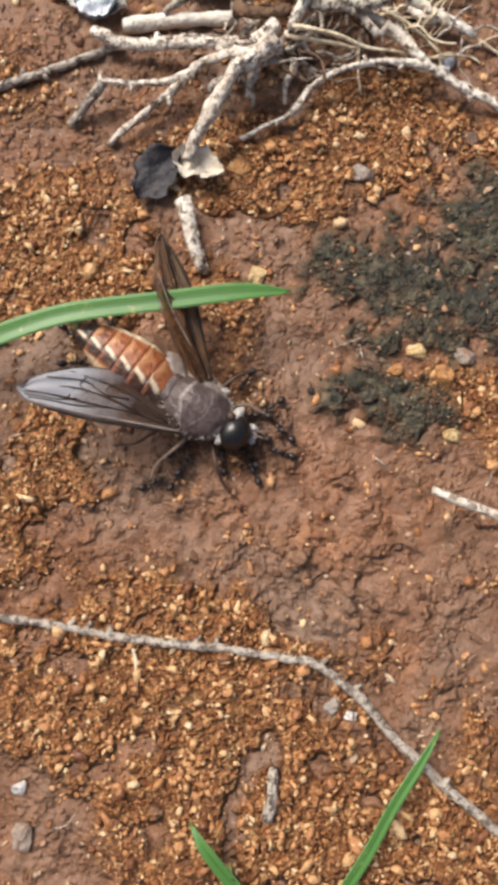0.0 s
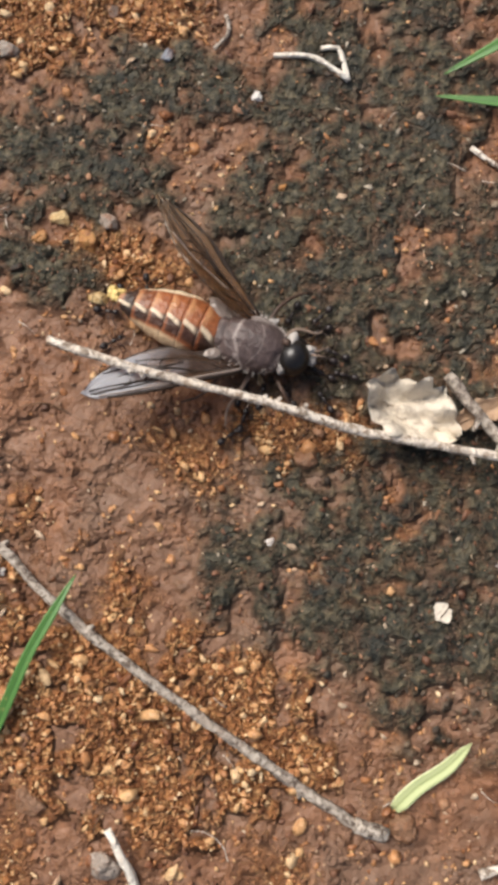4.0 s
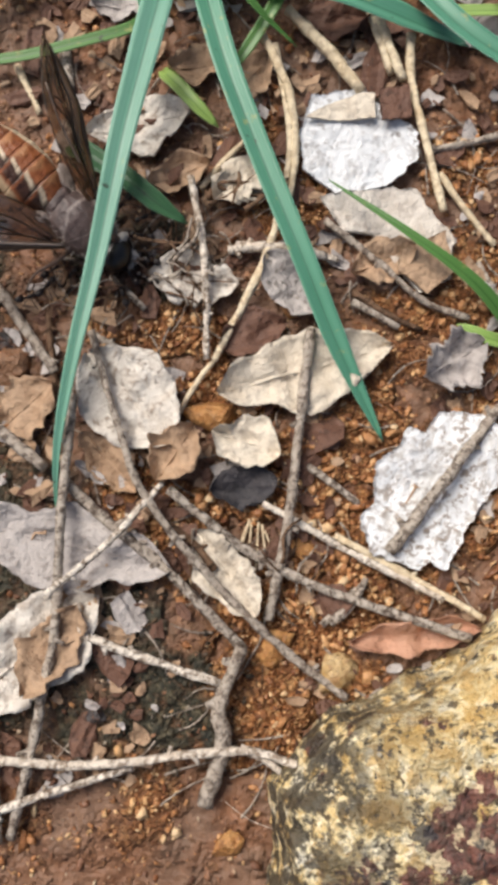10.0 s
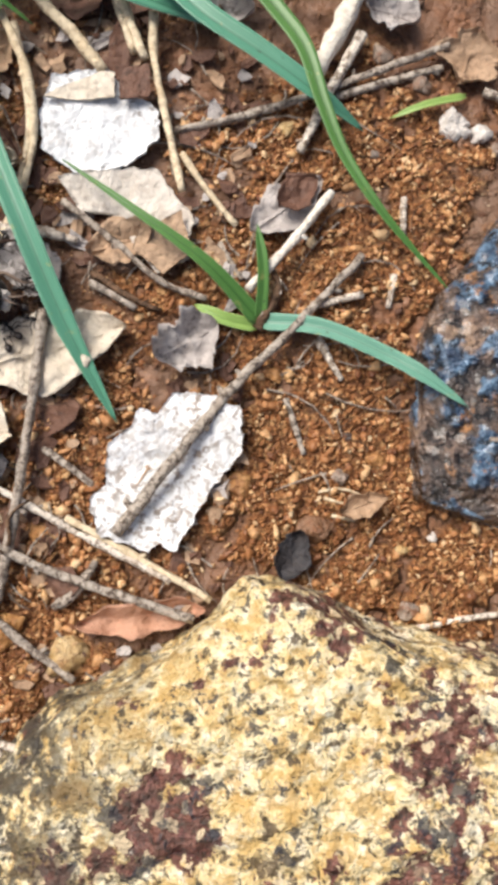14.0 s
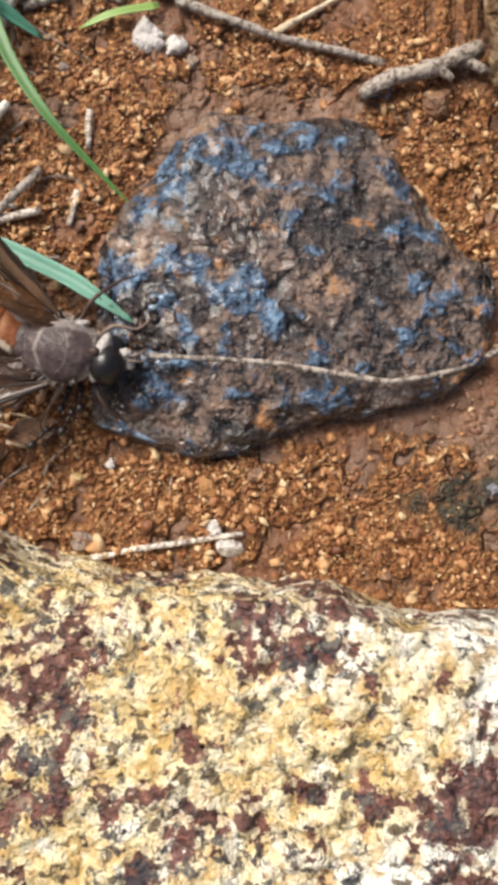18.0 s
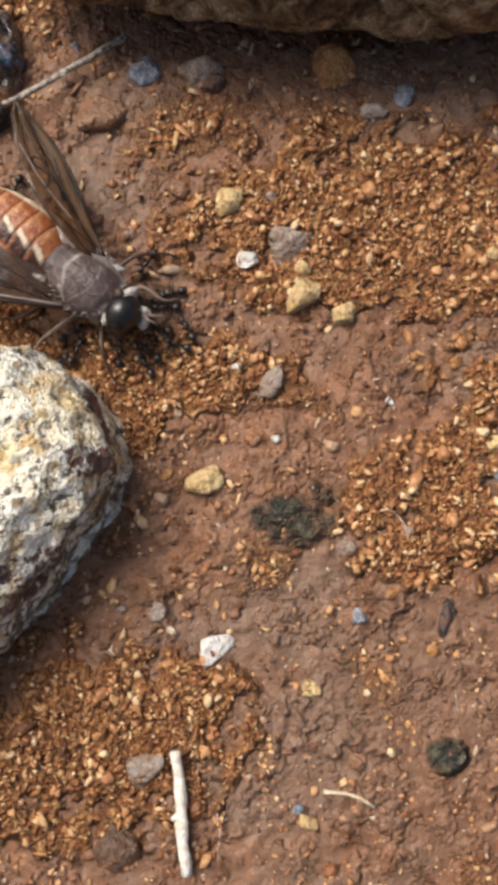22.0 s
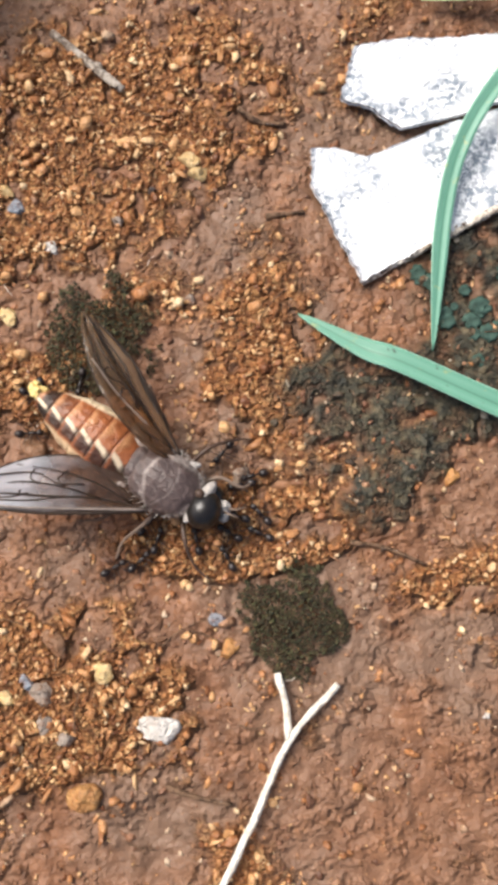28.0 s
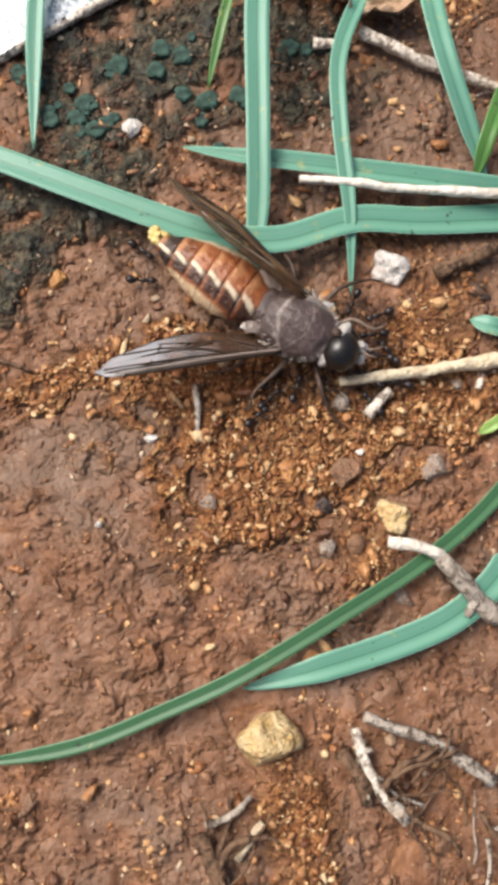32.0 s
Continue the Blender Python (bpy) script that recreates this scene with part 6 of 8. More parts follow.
pebble(151.8, -9.2, 0.67, "brown", "small brown pebble on the soil")
pebble(146.4, -44.3, 0.52, "brown", "small brown pebble on the soil")
pebble(159.3, -56.2, 0.34, "blue", "smooth blue-grey pebble on the soil")
pebble(163.8, -53.2, 0.63, "brown", "small brown pebble on the soil")
pebble(164.0, 1.1, 1.63, "orange", "small rough orange-brown clod on the soil", flat=0.8)
pebble(169.9, -1.5, 0.72, "blue", "smooth blue-grey pebble on the soil")
pebble(167.5, -2.9, 0.85, "grey", "small dull grey pebble on the soil")
pebble(184.4, 4.3, 0.81, "grey", "small dull grey pebble on the soil")
pebble(181.1, 2.6, 0.60, "brown", "small brown pebble on the soil")
pebble(164.4, -19.4, 0.82, "yellow", "small yellow sandstone pebble on the soil")
pebble(157.6, -21.7, 0.68, "brown", "small brown pebble on the soil")
pebble(186.1, -22.4, 0.84, "yellow", "small yellow sandstone pebble on the soil", long=1.5)
pebble(185.7, -16.9, 1.11, "orange", "small rough orange-brown clod on the soil")
pebble(182.7, -17.5, 0.65, "grey", "small dull grey pebble on the soil")
pebble(189.2, -19.3, 0.66, "yellow", "small yellow sandstone pebble on the soil")
pebble(176.0, -32.3, 0.57, "blue", "smooth blue-grey pebble on the soil")
pebble(175.4, -29.9, 0.50, "yellow", "small yellow sandstone pebble on the soil")
pebble(167.7, -26.4, 0.34, "white", "pale quartz chip on the soil")
pebble(179.2, -37.2, 0.63, "yellow", "small yellow sandstone pebble on the soil")
pebble(168.6, -36.4, 0.53, "grey", "small dull grey pebble on the soil")
pebble(171.1, -42.8, 0.74, "dark", "small black pebble on the soil", long=1.8, turn=70, sharp=0.15)
pebble(169.9, -45.3, 0.43, "orange", "small rough orange-brown clod on the soil")
pebble(175.5, -40.2, 0.43, "yellow", "small yellow sandstone pebble on the soil")
pebble(178.8, -54.6, 0.61, "grey", "small dull grey pebble on the soil")
pebble(188.3, -41.8, 0.82, "brown", "small brown pebble on the soil")
pebble(188.8, -47.6, 0.75, "dark", "small black pebble on the soil")
pebble(176.7, -45.6, 0.31, "white", "pale quartz chip on the soil")
pebble(186.2, -34.1, 0.64, "grey", "small dull grey pebble on the soil")
pebble(176.3, -14.7, 0.52, "yellow", "small yellow sandstone pebble on the soil")
pebble(173.0, -23.4, 0.51, "orange", "small rough orange-brown clod on the soil")
pebble(178.3, -5.9, 0.46, "yellow", "small yellow sandstone pebble on the soil")
pebble(180.9, -51.2, 0.43, "dark", "small black pebble on the soil")
pebble(154.5, -0.2, 0.83, "dark", "small black pebble on the soil")
pebble(166.9, -41.0, 0.49, "orange", "small rough orange-brown clod on the soil")
pebble(170.2, -40.4, 0.37, "orange", "small rough orange-brown clod on the soil")
pebble(183.1, -29.5, 0.70, "orange", "small rough orange-brown clod on the soil")
pebble(191.7, -10.1, 0.73, "grey", "small dull grey pebble on the soil")
pebble(197.8, -20.2, 0.63, "yellow", "small yellow sandstone pebble on the soil")
pebble(192.0, -43.6, 0.66, "white", "pale quartz chip on the soil")
pebble(190.5, -46.1, 1.08, "grey", "small dull grey pebble on the soil")
pebble(189.8, -47.6, 0.90, "brown", "small brown pebble on the soil")
pebble(199.8, -45.8, 0.85, "brown", "small brown pebble on the soil")
pebble(207.0, -52.9, 1.05, "white", "pale bluish quartz chip on the soil", flat=0.45, long=1.5, turn=-20, sharp=0.5)
pebble(201.0, -57.3, 1.02, "orange", "small rough orange-brown clod on the soil", flat=0.8)
pebble(184.9, -66.1, 1.33, "yellow", "small yellow sandstone pebble on the soil", flat=0.8)
pebble(181.2, -64.2, 0.75, "grey", "small dull grey pebble on the soil")
pebble(182.7, -65.4, 0.52, "grey", "small dull grey pebble on the soil")
pebble(179.9, -67.0, 0.81, "grey", "small dull grey pebble on the soil")
pebble(182.0, -70.3, 1.03, "brown", "small brown pebble on the soil")
pebble(197.1, -69.3, 0.44, "white", "pale quartz chip on the soil")
pebble(198.5, -49.4, 0.78, "grey", "small dull grey pebble on the soil")
pebble(200.0, -53.1, 0.54, "grey", "small dull grey pebble on the soil")
pebble(198.4, -51.9, 0.54, "grey", "small dull grey pebble on the soil")
pebble(206.2, -31.5, 0.62, "grey", "small dull grey pebble on the soil")
pebble(209.4, -69.5, 0.71, "yellow", "small yellow sandstone pebble on the soil")
pebble(213.0, -8.5, 0.71, "yellow", "small yellow sandstone pebble on the soil")
pebble(213.7, -9.7, 0.58, "yellow", "small yellow sandstone pebble on the soil")
pebble(201.4, -14.8, 0.51, "white", "pale quartz chip on the soil")
pebble(192.0, -10.9, 0.70, "grey", "small dull grey pebble on the soil")
pebble(198.9, -11.3, 0.54, "blue", "smooth blue-grey pebble on the soil")
pebble(207.0, -13.2, 0.45, "grey", "small dull grey pebble on the soil")
pebble(214.8, -34.7, 0.69, "grey", "small dull grey pebble on the soil")
pebble(209.8, -10.7, 0.29, "dark", "small black pebble on the soil")
pebble(212.2, -45.4, 0.49, "blue", "smooth blue-grey pebble on the soil")
pebble(197.4, -48.6, 0.54, "blue", "smooth blue-grey pebble on the soil")
pebble(195.8, -49.6, 0.54, "yellow", "small yellow sandstone pebble on the soil")
pebble(192.0, -51.8, 0.60, "white", "pale quartz chip on the soil")
pebble(194.8, -52.2, 0.48, "dark", "small black pebble on the soil")
pebble(203.1, -48.5, 0.67, "yellow", "small yellow sandstone pebble on the soil")
pebble(212.8, -47.4, 0.61, "orange", "small rough orange-brown clod on the soil")
pebble(211.7, -61.3, 0.54, "orange", "small rough orange-brown clod on the soil")
pebble(207.8, -29.4, 0.82, "orange", "small rough orange-brown clod on the soil")
pebble(198.9, -31.0, 0.93, "brown", "small brown pebble on the soil")
pebble(198.2, -10.0, 0.51, "yellow", "small yellow sandstone pebble on the soil")
pebble(212.1, -20.1, 0.38, "grey", "small dull grey pebble on the soil")
pebble(197.2, -64.3, 0.32, "white", "pale quartz chip on the soil")
pebble(179.4, -69.4, 0.80, "dark", "small black pebble on the soil")
stick([(150.5, -51.6, 0.5), (150.8, -54.0, 0.4), (150.9, -57.1, 0.4), (151.1, -60.1, 0.3)], 0.49, 0.57, "white", "whitish dry twig stub on the soil")
stick([(161.2, -55.1), (163.3, -55.4), (164.9, -56.3)], 0.21, 0.13, "straw", "tiny curved straw on the red soil", name="straw")
pebble(146.6, -58.3, 1.65, "dark", "dark rounded clod on the damp soil", flat=0.5, long=1.05)
stick([(181.1, -73.4, 0.6), (183.9, -69.3, 1.0), (186.0, -68.4, 1.2), (188.8, -67.8, 1.3), (191.6, -68.7, 1.2), (193.9, -70.3, 1.1), (196.6, -72.4, 0.9), (199.2, -75.5, 0.6)], 0.45, 0.53, "grey", "arched grey root on the soil", name="root")
stick([(188.9, -68.7, 0.6), (187.1, -71.0, 0.5), (185.4, -74.1, 0.2)], 0.33, 0.25, "grey", "thin side root on the red soil", name="root")
stick([(192.5, -70.3, 0.5), (195.4, -72.2, 0.4), (198.9, -75.1, 0.3)], 0.29, 0.25, "brown", "thin side root on the red soil", name="root")
stick([(182.4, -70.9, 0.5), (183.4, -73.9, 0.2)], 0.29, 0.25, "grey", "thin side root on the red soil", name="root")
stick([(207.2, -57.1), (209.5, -58.1), (212.0, -58.8)], 0.26, 0.17, "brown", "thin dark rootlet on the red soil", name="root")
stick([(210.3, -64.8, 0.8), (213.5, -59.7, 0.8), (216.7, -54.4, 0.6), (220.7, -50.9, 0.4)], 0.37, 0.33, "white", "forked white dry stalk on the soil", name="straw")
stick([(216.2, -49.6, 0.3), (216.6, -52.0, 0.4), (216.6, -54.5, 0.6)], 0.34, 0.34, "white", "forked white dry stalk on the soil", name="straw")
stick([(202.8, 3.3), (205.3, 0.8), (208.2, -2.2)], 0.47, 0.37, "grey", "short grey-brown twig on the red soil")
stick([(218.8, -13.9), (222.0, -13.7)], 0.28, 0.18, "brown", "tiny brown twig on the red soil")
stick([(217.4, -4.5), (219.1, -5.7), (221.2, -6.1)], 0.28, 0.19, "brown", "tiny brown rootlet on the red soil", name="root")
stick([(222.8, -40.4), (225.4, -41.1), (228.5, -42.7)], 0.22, 0.18, "brown", "thin dark rootlet on the red soil", name="root")

# ---- grass at the end of the way ----
flake([(225.8, -5.0), (227.3, -0.3), (232.1, -0.0), (237.6, -0.1), (243.1, -0.7), (246.7, -2.3), (244.4, -5.4), (238.3, -6.2), (234.1, -7.1), (230.4, -7.6), (227.9, -5.7)], "white", "bleached white bark flake with worn specks", 0.8, 0.45, 0.7, "bark_flake")
flake([(223.0, -8.7), (225.2, -8.8), (225.7, -10.3), (234.4, -7.5), (238.9, -6.6), (239.9, -9.1), (239.9, -11.2), (240.8, -13.4), (232.9, -16.9), (225.9, -20.1), (224.1, -15.7), (222.7, -11.8)], "white", "bleached white bark flake with worn specks", 0.3, 0.50, 0.5, "bark_flake")
flake([(240.6, -8.9), (243.5, -5.1), (245.9, -7.6), (250.5, -8.4), (249.4, -12.9), (244.2, -13.3), (241.2, -13.1), (240.7, -11.3)], "white", "bleached white bark flake with worn specks", 0.3, 0.50, 0.5, "bark_flake")
stick([(225.9, -20.0, 0.2), (232.9, -16.9, 0.2), (240.5, -13.8, 0.2), (244.3, -13.5, 0.2), (249.9, -12.8, 0.2)], 0.42, 0.48, "pale", "brown curled rim of the bleached bark", name="bark_strip", group="bleached scraps")
flake([(245.3, -2.2), (249.9, 0.6), (256.5, 0.3), (262.3, -2.1), (265.3, -4.7), (264.2, -10.5), (257.5, -11.2), (251.0, -10.9), (246.7, -8.5), (243.4, -5.7)], "white", "bleached white bark flake with worn specks", 0.5, 0.45, 0.7, "bark_flake")
leaf(257.6, -16.0, 10.0, 6.4, -38, "tan", "curled brown dead leaf under the grass", 0.9, curl=1.3, tear=0.5, crease=1.6)
tuft(266.4, -35.0, "mint-green grass plant with long arching blades", [
    ([(265.8, -36.6, 0.4), (258.8, -36.1, 1.0), (253.4, -35.4, 1.5), (248.0, -36.2, 1.8), (243.7, -35.5, 2.0), (239.3, -33.4, 2.0), (234.1, -30.5, 1.8), (228.0, -26.9, 1.5), (225.2, -25.4, 1.0), (220.6, -22.1, 0.3)], 2.22, "mint", 0.25),
    ([(266.2, 1.9, 2.0), (261.4, 0.0, 3.2), (257.0, -3.2, 4.1), (253.6, -7.7, 4.5), (250.3, -13.1, 4.5), (248.7, -19.4, 4.1), (247.4, -27.8, 3.3), (246.4, -34.0, 2.0), (244.7, -40.4, 0.4)], 2.08, "mint", 0.25),
    ([(266.4, 3.4, 2.0), (256.3, 2.0, 3.0), (251.5, 1.6, 3.7), (248.2, 0.7, 4.0), (243.5, -0.6, 4.0), (238.6, -5.0, 3.6), (234.9, -9.6, 2.9), (232.8, -15.3, 1.8), (230.9, -26.1, 0.4)], 1.59, "mint", 0.25),
    ([(265.7, 3.4, 2.0), (251.6, 1.7, 3.2), (242.6, 2.6, 3.5), (233.9, 5.3, 2.8), (223.7, 8.2, 1.0)], 1.79, "green", 0.25),
    ([(251.9, 2.5, 2.0), (248.4, 1.6, 3.0), (242.6, 2.0, 2.6), (233.4, 3.4, 0.6)], 1.08, "pale", 0.25),
    ([(263.4, -16.1, 1.0), (258.1, -15.0, 2.9), (251.7, -12.5, 3.5), (245.6, -8.9, 2.8), (238.7, -3.1, 0.8)], 1.06, "lime", 0.25),
    ([(263.5, -13.2, 2.0), (259.1, -12.9, 3.8), (255.8, -11.6, 3.7), (250.8, -9.2, 1.5)], 1.32, "green", 0.25),
    ([(266.2, -34.5, 0.6), (261.5, -33.5, 1.3), (254.9, -31.8, 1.6), (249.4, -30.3, 1.5), (245.6, -29.0, 1.1), (241.9, -27.4, 0.4)], 1.75, "mint", 0.50),
    ([(262.3, -10.5, 1.0), (257.5, -17.5, 2.1), (254.5, -22.8, 2.6), (253.5, -28.4, 2.5), (253.2, -34.9, 1.7), (252.5, -40.7, 0.3)], 1.39, "mint", 0.25),
    ([(249.8, -12.5, 1.4), (247.9, -15.5, 2.4), (246.3, -18.9, 2.1), (244.5, -23.2, 0.5)], 0.88, "green", 0.25),
    ([(257.8, 3.1, 3.0), (255.2, -0.1, 4.4), (253.4, -1.8, 4.1), (252.0, -2.6, 2.0)], 1.60, "mint", 0.25),
    ([(264.0, -9.5, 2.0), (259.2, -7.4, 3.6), (254.1, -4.7, 4.0), (249.9, -0.4, 3.3), (246.9, 5.1, 1.5)], 1.60, "mint", 0.25),
    ([(262.2, -18.6, 3.0), (262.0, -23.8, 3.7), (262.9, -28.4, 2.9), (264.5, -33.5, 0.5)], 1.79, "mint", 0.25),
    ([(267.1, -26.5, 2.0), (264.7, -30.3, 2.6), (263.5, -33.3, 0.5)], 1.39, "green", 0.25),
    ([(263.9, -45.2, 0.6), (262.2, -44.8, 1.0), (260.9, -43.9, 0.4)], 1.55, "mint", 0.25),
    ([(252.5, -13.9, 0.6), (253.0, -16.1, 1.0), (251.5, -14.2, 0.4)], 1.19, "mint", 0.25),
    ([(264.7, -3.1, 3.0), (257.9, -9.1, 4.0), (255.7, -12.6, 1.5)], 1.33, "mint", 0.25),
])
tuft(261.5, -59.4, "grass plant with two long low blades", [
    ([(261.4, -56.1, 0.6), (258.0, -58.5, 1.1), (253.2, -61.0, 1.5), (247.1, -63.4, 1.7), (242.0, -65.3, 1.8), (238.7, -66.4, 1.8), (234.7, -67.4, 1.6), (228.9, -68.6, 1.3), (223.3, -68.7, 0.9), (220.9, -68.4, 0.4)], 1.22, "deep", 0.25),
    ([(260.3, -61.5, 0.6), (258.2, -63.3, 1.0), (254.9, -65.0, 1.2), (250.7, -66.0, 1.1), (245.0, -66.7, 0.8), (239.8, -67.2, 0.3)], 2.22, "mint", 0.25),
    ([(262.4, -51.5, 0.8), (261.1, -51.9, 1.0), (259.9, -52.4, 0.4)], 1.01, "lime", 0.25),
])
stick([(249.9, -31.9, 1.8), (253.6, -32.7, 1.8), (256.9, -33.6, 1.8), (264.8, -35.2, 1.8)], 0.35, 0.48, "white", "thin white dry stalk on the red soil", name="straw")
stick([(250.3, -47.1, 0.4), (256.2, -47.2, 0.6), (262.6, -47.4, 0.6)], 0.42, 0.72, "straw", "flat golden dry blade on the soil", name="straw")
stick([(256.9, -19.9, 0.5), (259.5, -21.7, 0.6), (262.4, -23.5, 0.5), (267.4, -25.9, 0.4)], 0.63, 0.50, "pale", "dry pale stalk under the grass", name="straw")
stick([(253.3, -20.2, 0.3), (256.1, -20.8, 0.3)], 0.54, 0.36, "pale", "dry pale bark scrap on the red soil", name="straw")
stick([(259.0, -40.0, 0.3), (261.3, -39.5, 0.4), (263.8, -38.9, 0.4)], 0.66, 0.74, "brown", "short dark brown twig on the red soil")
stick([(251.4, -58.9, 1.8), (253.3, -59.6, 2.0), (254.9, -60.6, 2.0)], 0.50, 0.58, "white", "kinked dry stalk with a white end", name="straw")
stick([(254.8, -60.6, 2.0), (256.3, -63.0, 1.5), (258.3, -65.7, 0.8)], 0.71, 0.83, "grey", "kinked grey twig on the red soil")
stick([(247.6, -70.2, 1.0), (249.5, -71.4, 1.2), (251.7, -72.5, 1.2), (253.8, -74.4, 1.0), (255.5, -76.1, 0.8)], 0.48, 0.60, "grey", "worm-eaten pale twig on the red soil")
stick([(252.5, -72.7, 1.0), (253.0, -73.9, 1.0)], 0.64, 0.56, "brown", "blackened bit of twig on the red soil")
stick([(245.7, -72.2, 0.8), (246.7, -74.3, 0.8), (247.0, -76.0, 0.6)], 0.67, 0.55, "brown", "blackened broken root on the red soil", name="root")
stick([(246.8, -71.0, 0.6), (247.6, -74.8, 1.0), (249.3, -77.6, 0.6)], 0.44, 0.52, "pale", "pale broken root on the red soil", name="root")
stick([(235.9, -75.4, 0.5), (237.7, -75.0, 0.8), (239.2, -74.1, 0.5)], 0.34, 0.27, "grey", "short grey root on the red soil", name="root")
stick([(235.3, -75.8, 0.6), (236.0, -77.4, 0.6), (236.5, -80.1, 0.4)], 0.57, 0.61, "brown", "dark broken root on the red soil", name="root")
stick([(236.2, -77.4, 0.8), (236.7, -79.8, 0.6)], 0.34, 0.34, "pale", "pale bit of root on the red soil", name="root")
stick([(239.7, -76.0, 0.2), (237.6, -78.0, 0.2)], 0.39, 0.31, "straw", "short straw-coloured stalk on the red soil", name="straw")
stick([(239.9, -45.6, 0.3), (239.9, -47.2, 0.3), (239.6, -49.0)], 0.33, 0.25, "pale", "tiny pale rootlet on the red soil", name="straw")
stick([(251.9, -49.8, 0.3), (253.9, -48.2, 0.5)], 0.55, 0.38, "pale", "torn pale bark scrap on the red soil", name="bark_strip")
stick([(260.6, -49.1), (261.1, -47.9)], 0.34, 0.30, "pale", "tiny pale stalk on the red soil", name="straw")
pebble(241.3, -70.6, 1.81, "yellow", "small yellow sandstone pebble on the soil", flat=0.85, long=1.05, sharp=0.3)
pebble(255.9, -39.1, 1.16, "white", "pale quartz chip on the soil", sharp=0.45)
pebble(238.4, -25.2, 0.60, "white", "pale quartz chip on the soil")
pebble(252.4, -57.1, 0.99, "yellow", "small yellow sandstone pebble on the soil")
pebble(256.2, -54.2, 0.77, "grey", "small dull grey pebble on the soil")
pebble(249.6, -53.5, 0.99, "brown", "small brown pebble on the soil")
pebble(245.7, -53.1, 0.69, "orange", "small rough orange-brown clod on the soil")
pebble(247.6, -55.7, 0.52, "dark", "small black pebble on the soil")
pebble(247.4, -58.8, 0.63, "grey", "small dull grey pebble on the soil")
pebble(249.5, -58.8, 0.57, "brown", "small brown pebble on the soil")
pebble(231.3, -36.1, 0.52, "orange", "small rough orange-brown clod on the soil")
pebble(231.3, -41.2, 0.57, "brown", "small brown pebble on the soil")
pebble(236.3, -48.9, 0.40, "white", "pale quartz chip on the soil")
pebble(239.6, -54.1, 0.57, "grey", "small dull grey pebble on the soil")
pebble(251.1, -52.3, 0.23, "white", "pale quartz chip on the soil")
pebble(251.8, -79.7, 0.77, "brown", "small brown pebble on the soil")
pebble(262.1, -41.8, 0.61, "dark", "small black pebble on the soil")
pebble(250.1, -48.5, 0.65, "grey", "small dull grey pebble on the soil")
pebble(231.7, -54.4, 0.28, "white", "pale quartz chip on the soil")
pebble(230.7, -38.7, 0.46, "brown", "small brown pebble on the soil")
pebble(224.5, -72.0, 0.63, "brown", "small brown pebble on the soil")
pebble(252.3, -63.2, 0.57, "grey", "small dull grey pebble on the soil")
pebble(259.2, -48.5, 0.42, "grey", "small dull grey pebble on the soil")
pebble(231.9, -48.8, 0.22, "orange", "small rough orange-brown clod on the soil")
root_clump(248.8, -75.4, (2.4, 2.6), 14, 21, "dark worm-eaten root stub with splintered ends", (0.1, 0.16, 0.26), ("brown", "grey", "brown"))
root_clump(236.1, -77.8, (1.3, 2.2), 8, 22, "dark splintered root stub", (0.1, 0.16, 0.24), ("brown", "brown", "grey"))
root_clump(254.3, -79.8, (1.4, 2.2), 8, 23, "grey splintered root stub", (0.1, 0.16, 0.24), ("grey", "brown"))
lichen(234.5, -25.0, 0.60)
lichen(233.2, -22.6, 0.42)
lichen(237.2, -24.2, 0.54)
lichen(234.6, -27.1, 0.66)
lichen(235.6, -22.8, 0.77)
lichen(235.6, -25.0, 0.90)
lichen(232.4, -23.1, 0.78)
lichen(236.6, -24.6, 0.74)
lichen(234.5, -23.9, 0.90)
lichen(232.4, -23.7, 0.90)
lichen(234.2, -21.3, 0.62)
lichen(235.2, -22.7, 0.94)
lichen(235.1, -23.4, 0.46)
lichen(244.7, -27.7, 0.65)
lichen(244.1, -23.7, 0.70)
lichen(243.7, -25.2, 0.74)
lichen(242.7, -22.9, 0.80)
lichen(246.9, -23.7, 1.00)
lichen(244.4, -23.8, 0.92)
lichen(247.2, -24.2, 0.74)
lichen(244.6, -23.7, 0.90)
lichen(243.8, -23.9, 0.43)
lichen(244.1, -18.2, 0.45)
lichen(242.1, -19.0, 0.49)
lichen(241.0, -20.7, 0.92)
lichen(243.2, -20.1, 0.42)
lichen(241.6, -19.0, 0.93)
lichen(243.1, -19.7, 1.00)
lichen(237.5, -20.3, 0.75)
lichen(238.2, -20.2, 0.63)
lichen(237.4, -19.8, 0.41)
lichen(238.2, -19.8, 0.97)
lichen(252.8, -20.3, 0.69)
lichen(251.3, -20.3, 0.77)
lichen(251.4, -20.2, 0.99)
lichen(230.6, -19.6, 0.81)
lichen(231.7, -20.5, 0.96)
lichen(230.5, -19.5, 0.39)
lichen(230.5, -20.2, 0.39)

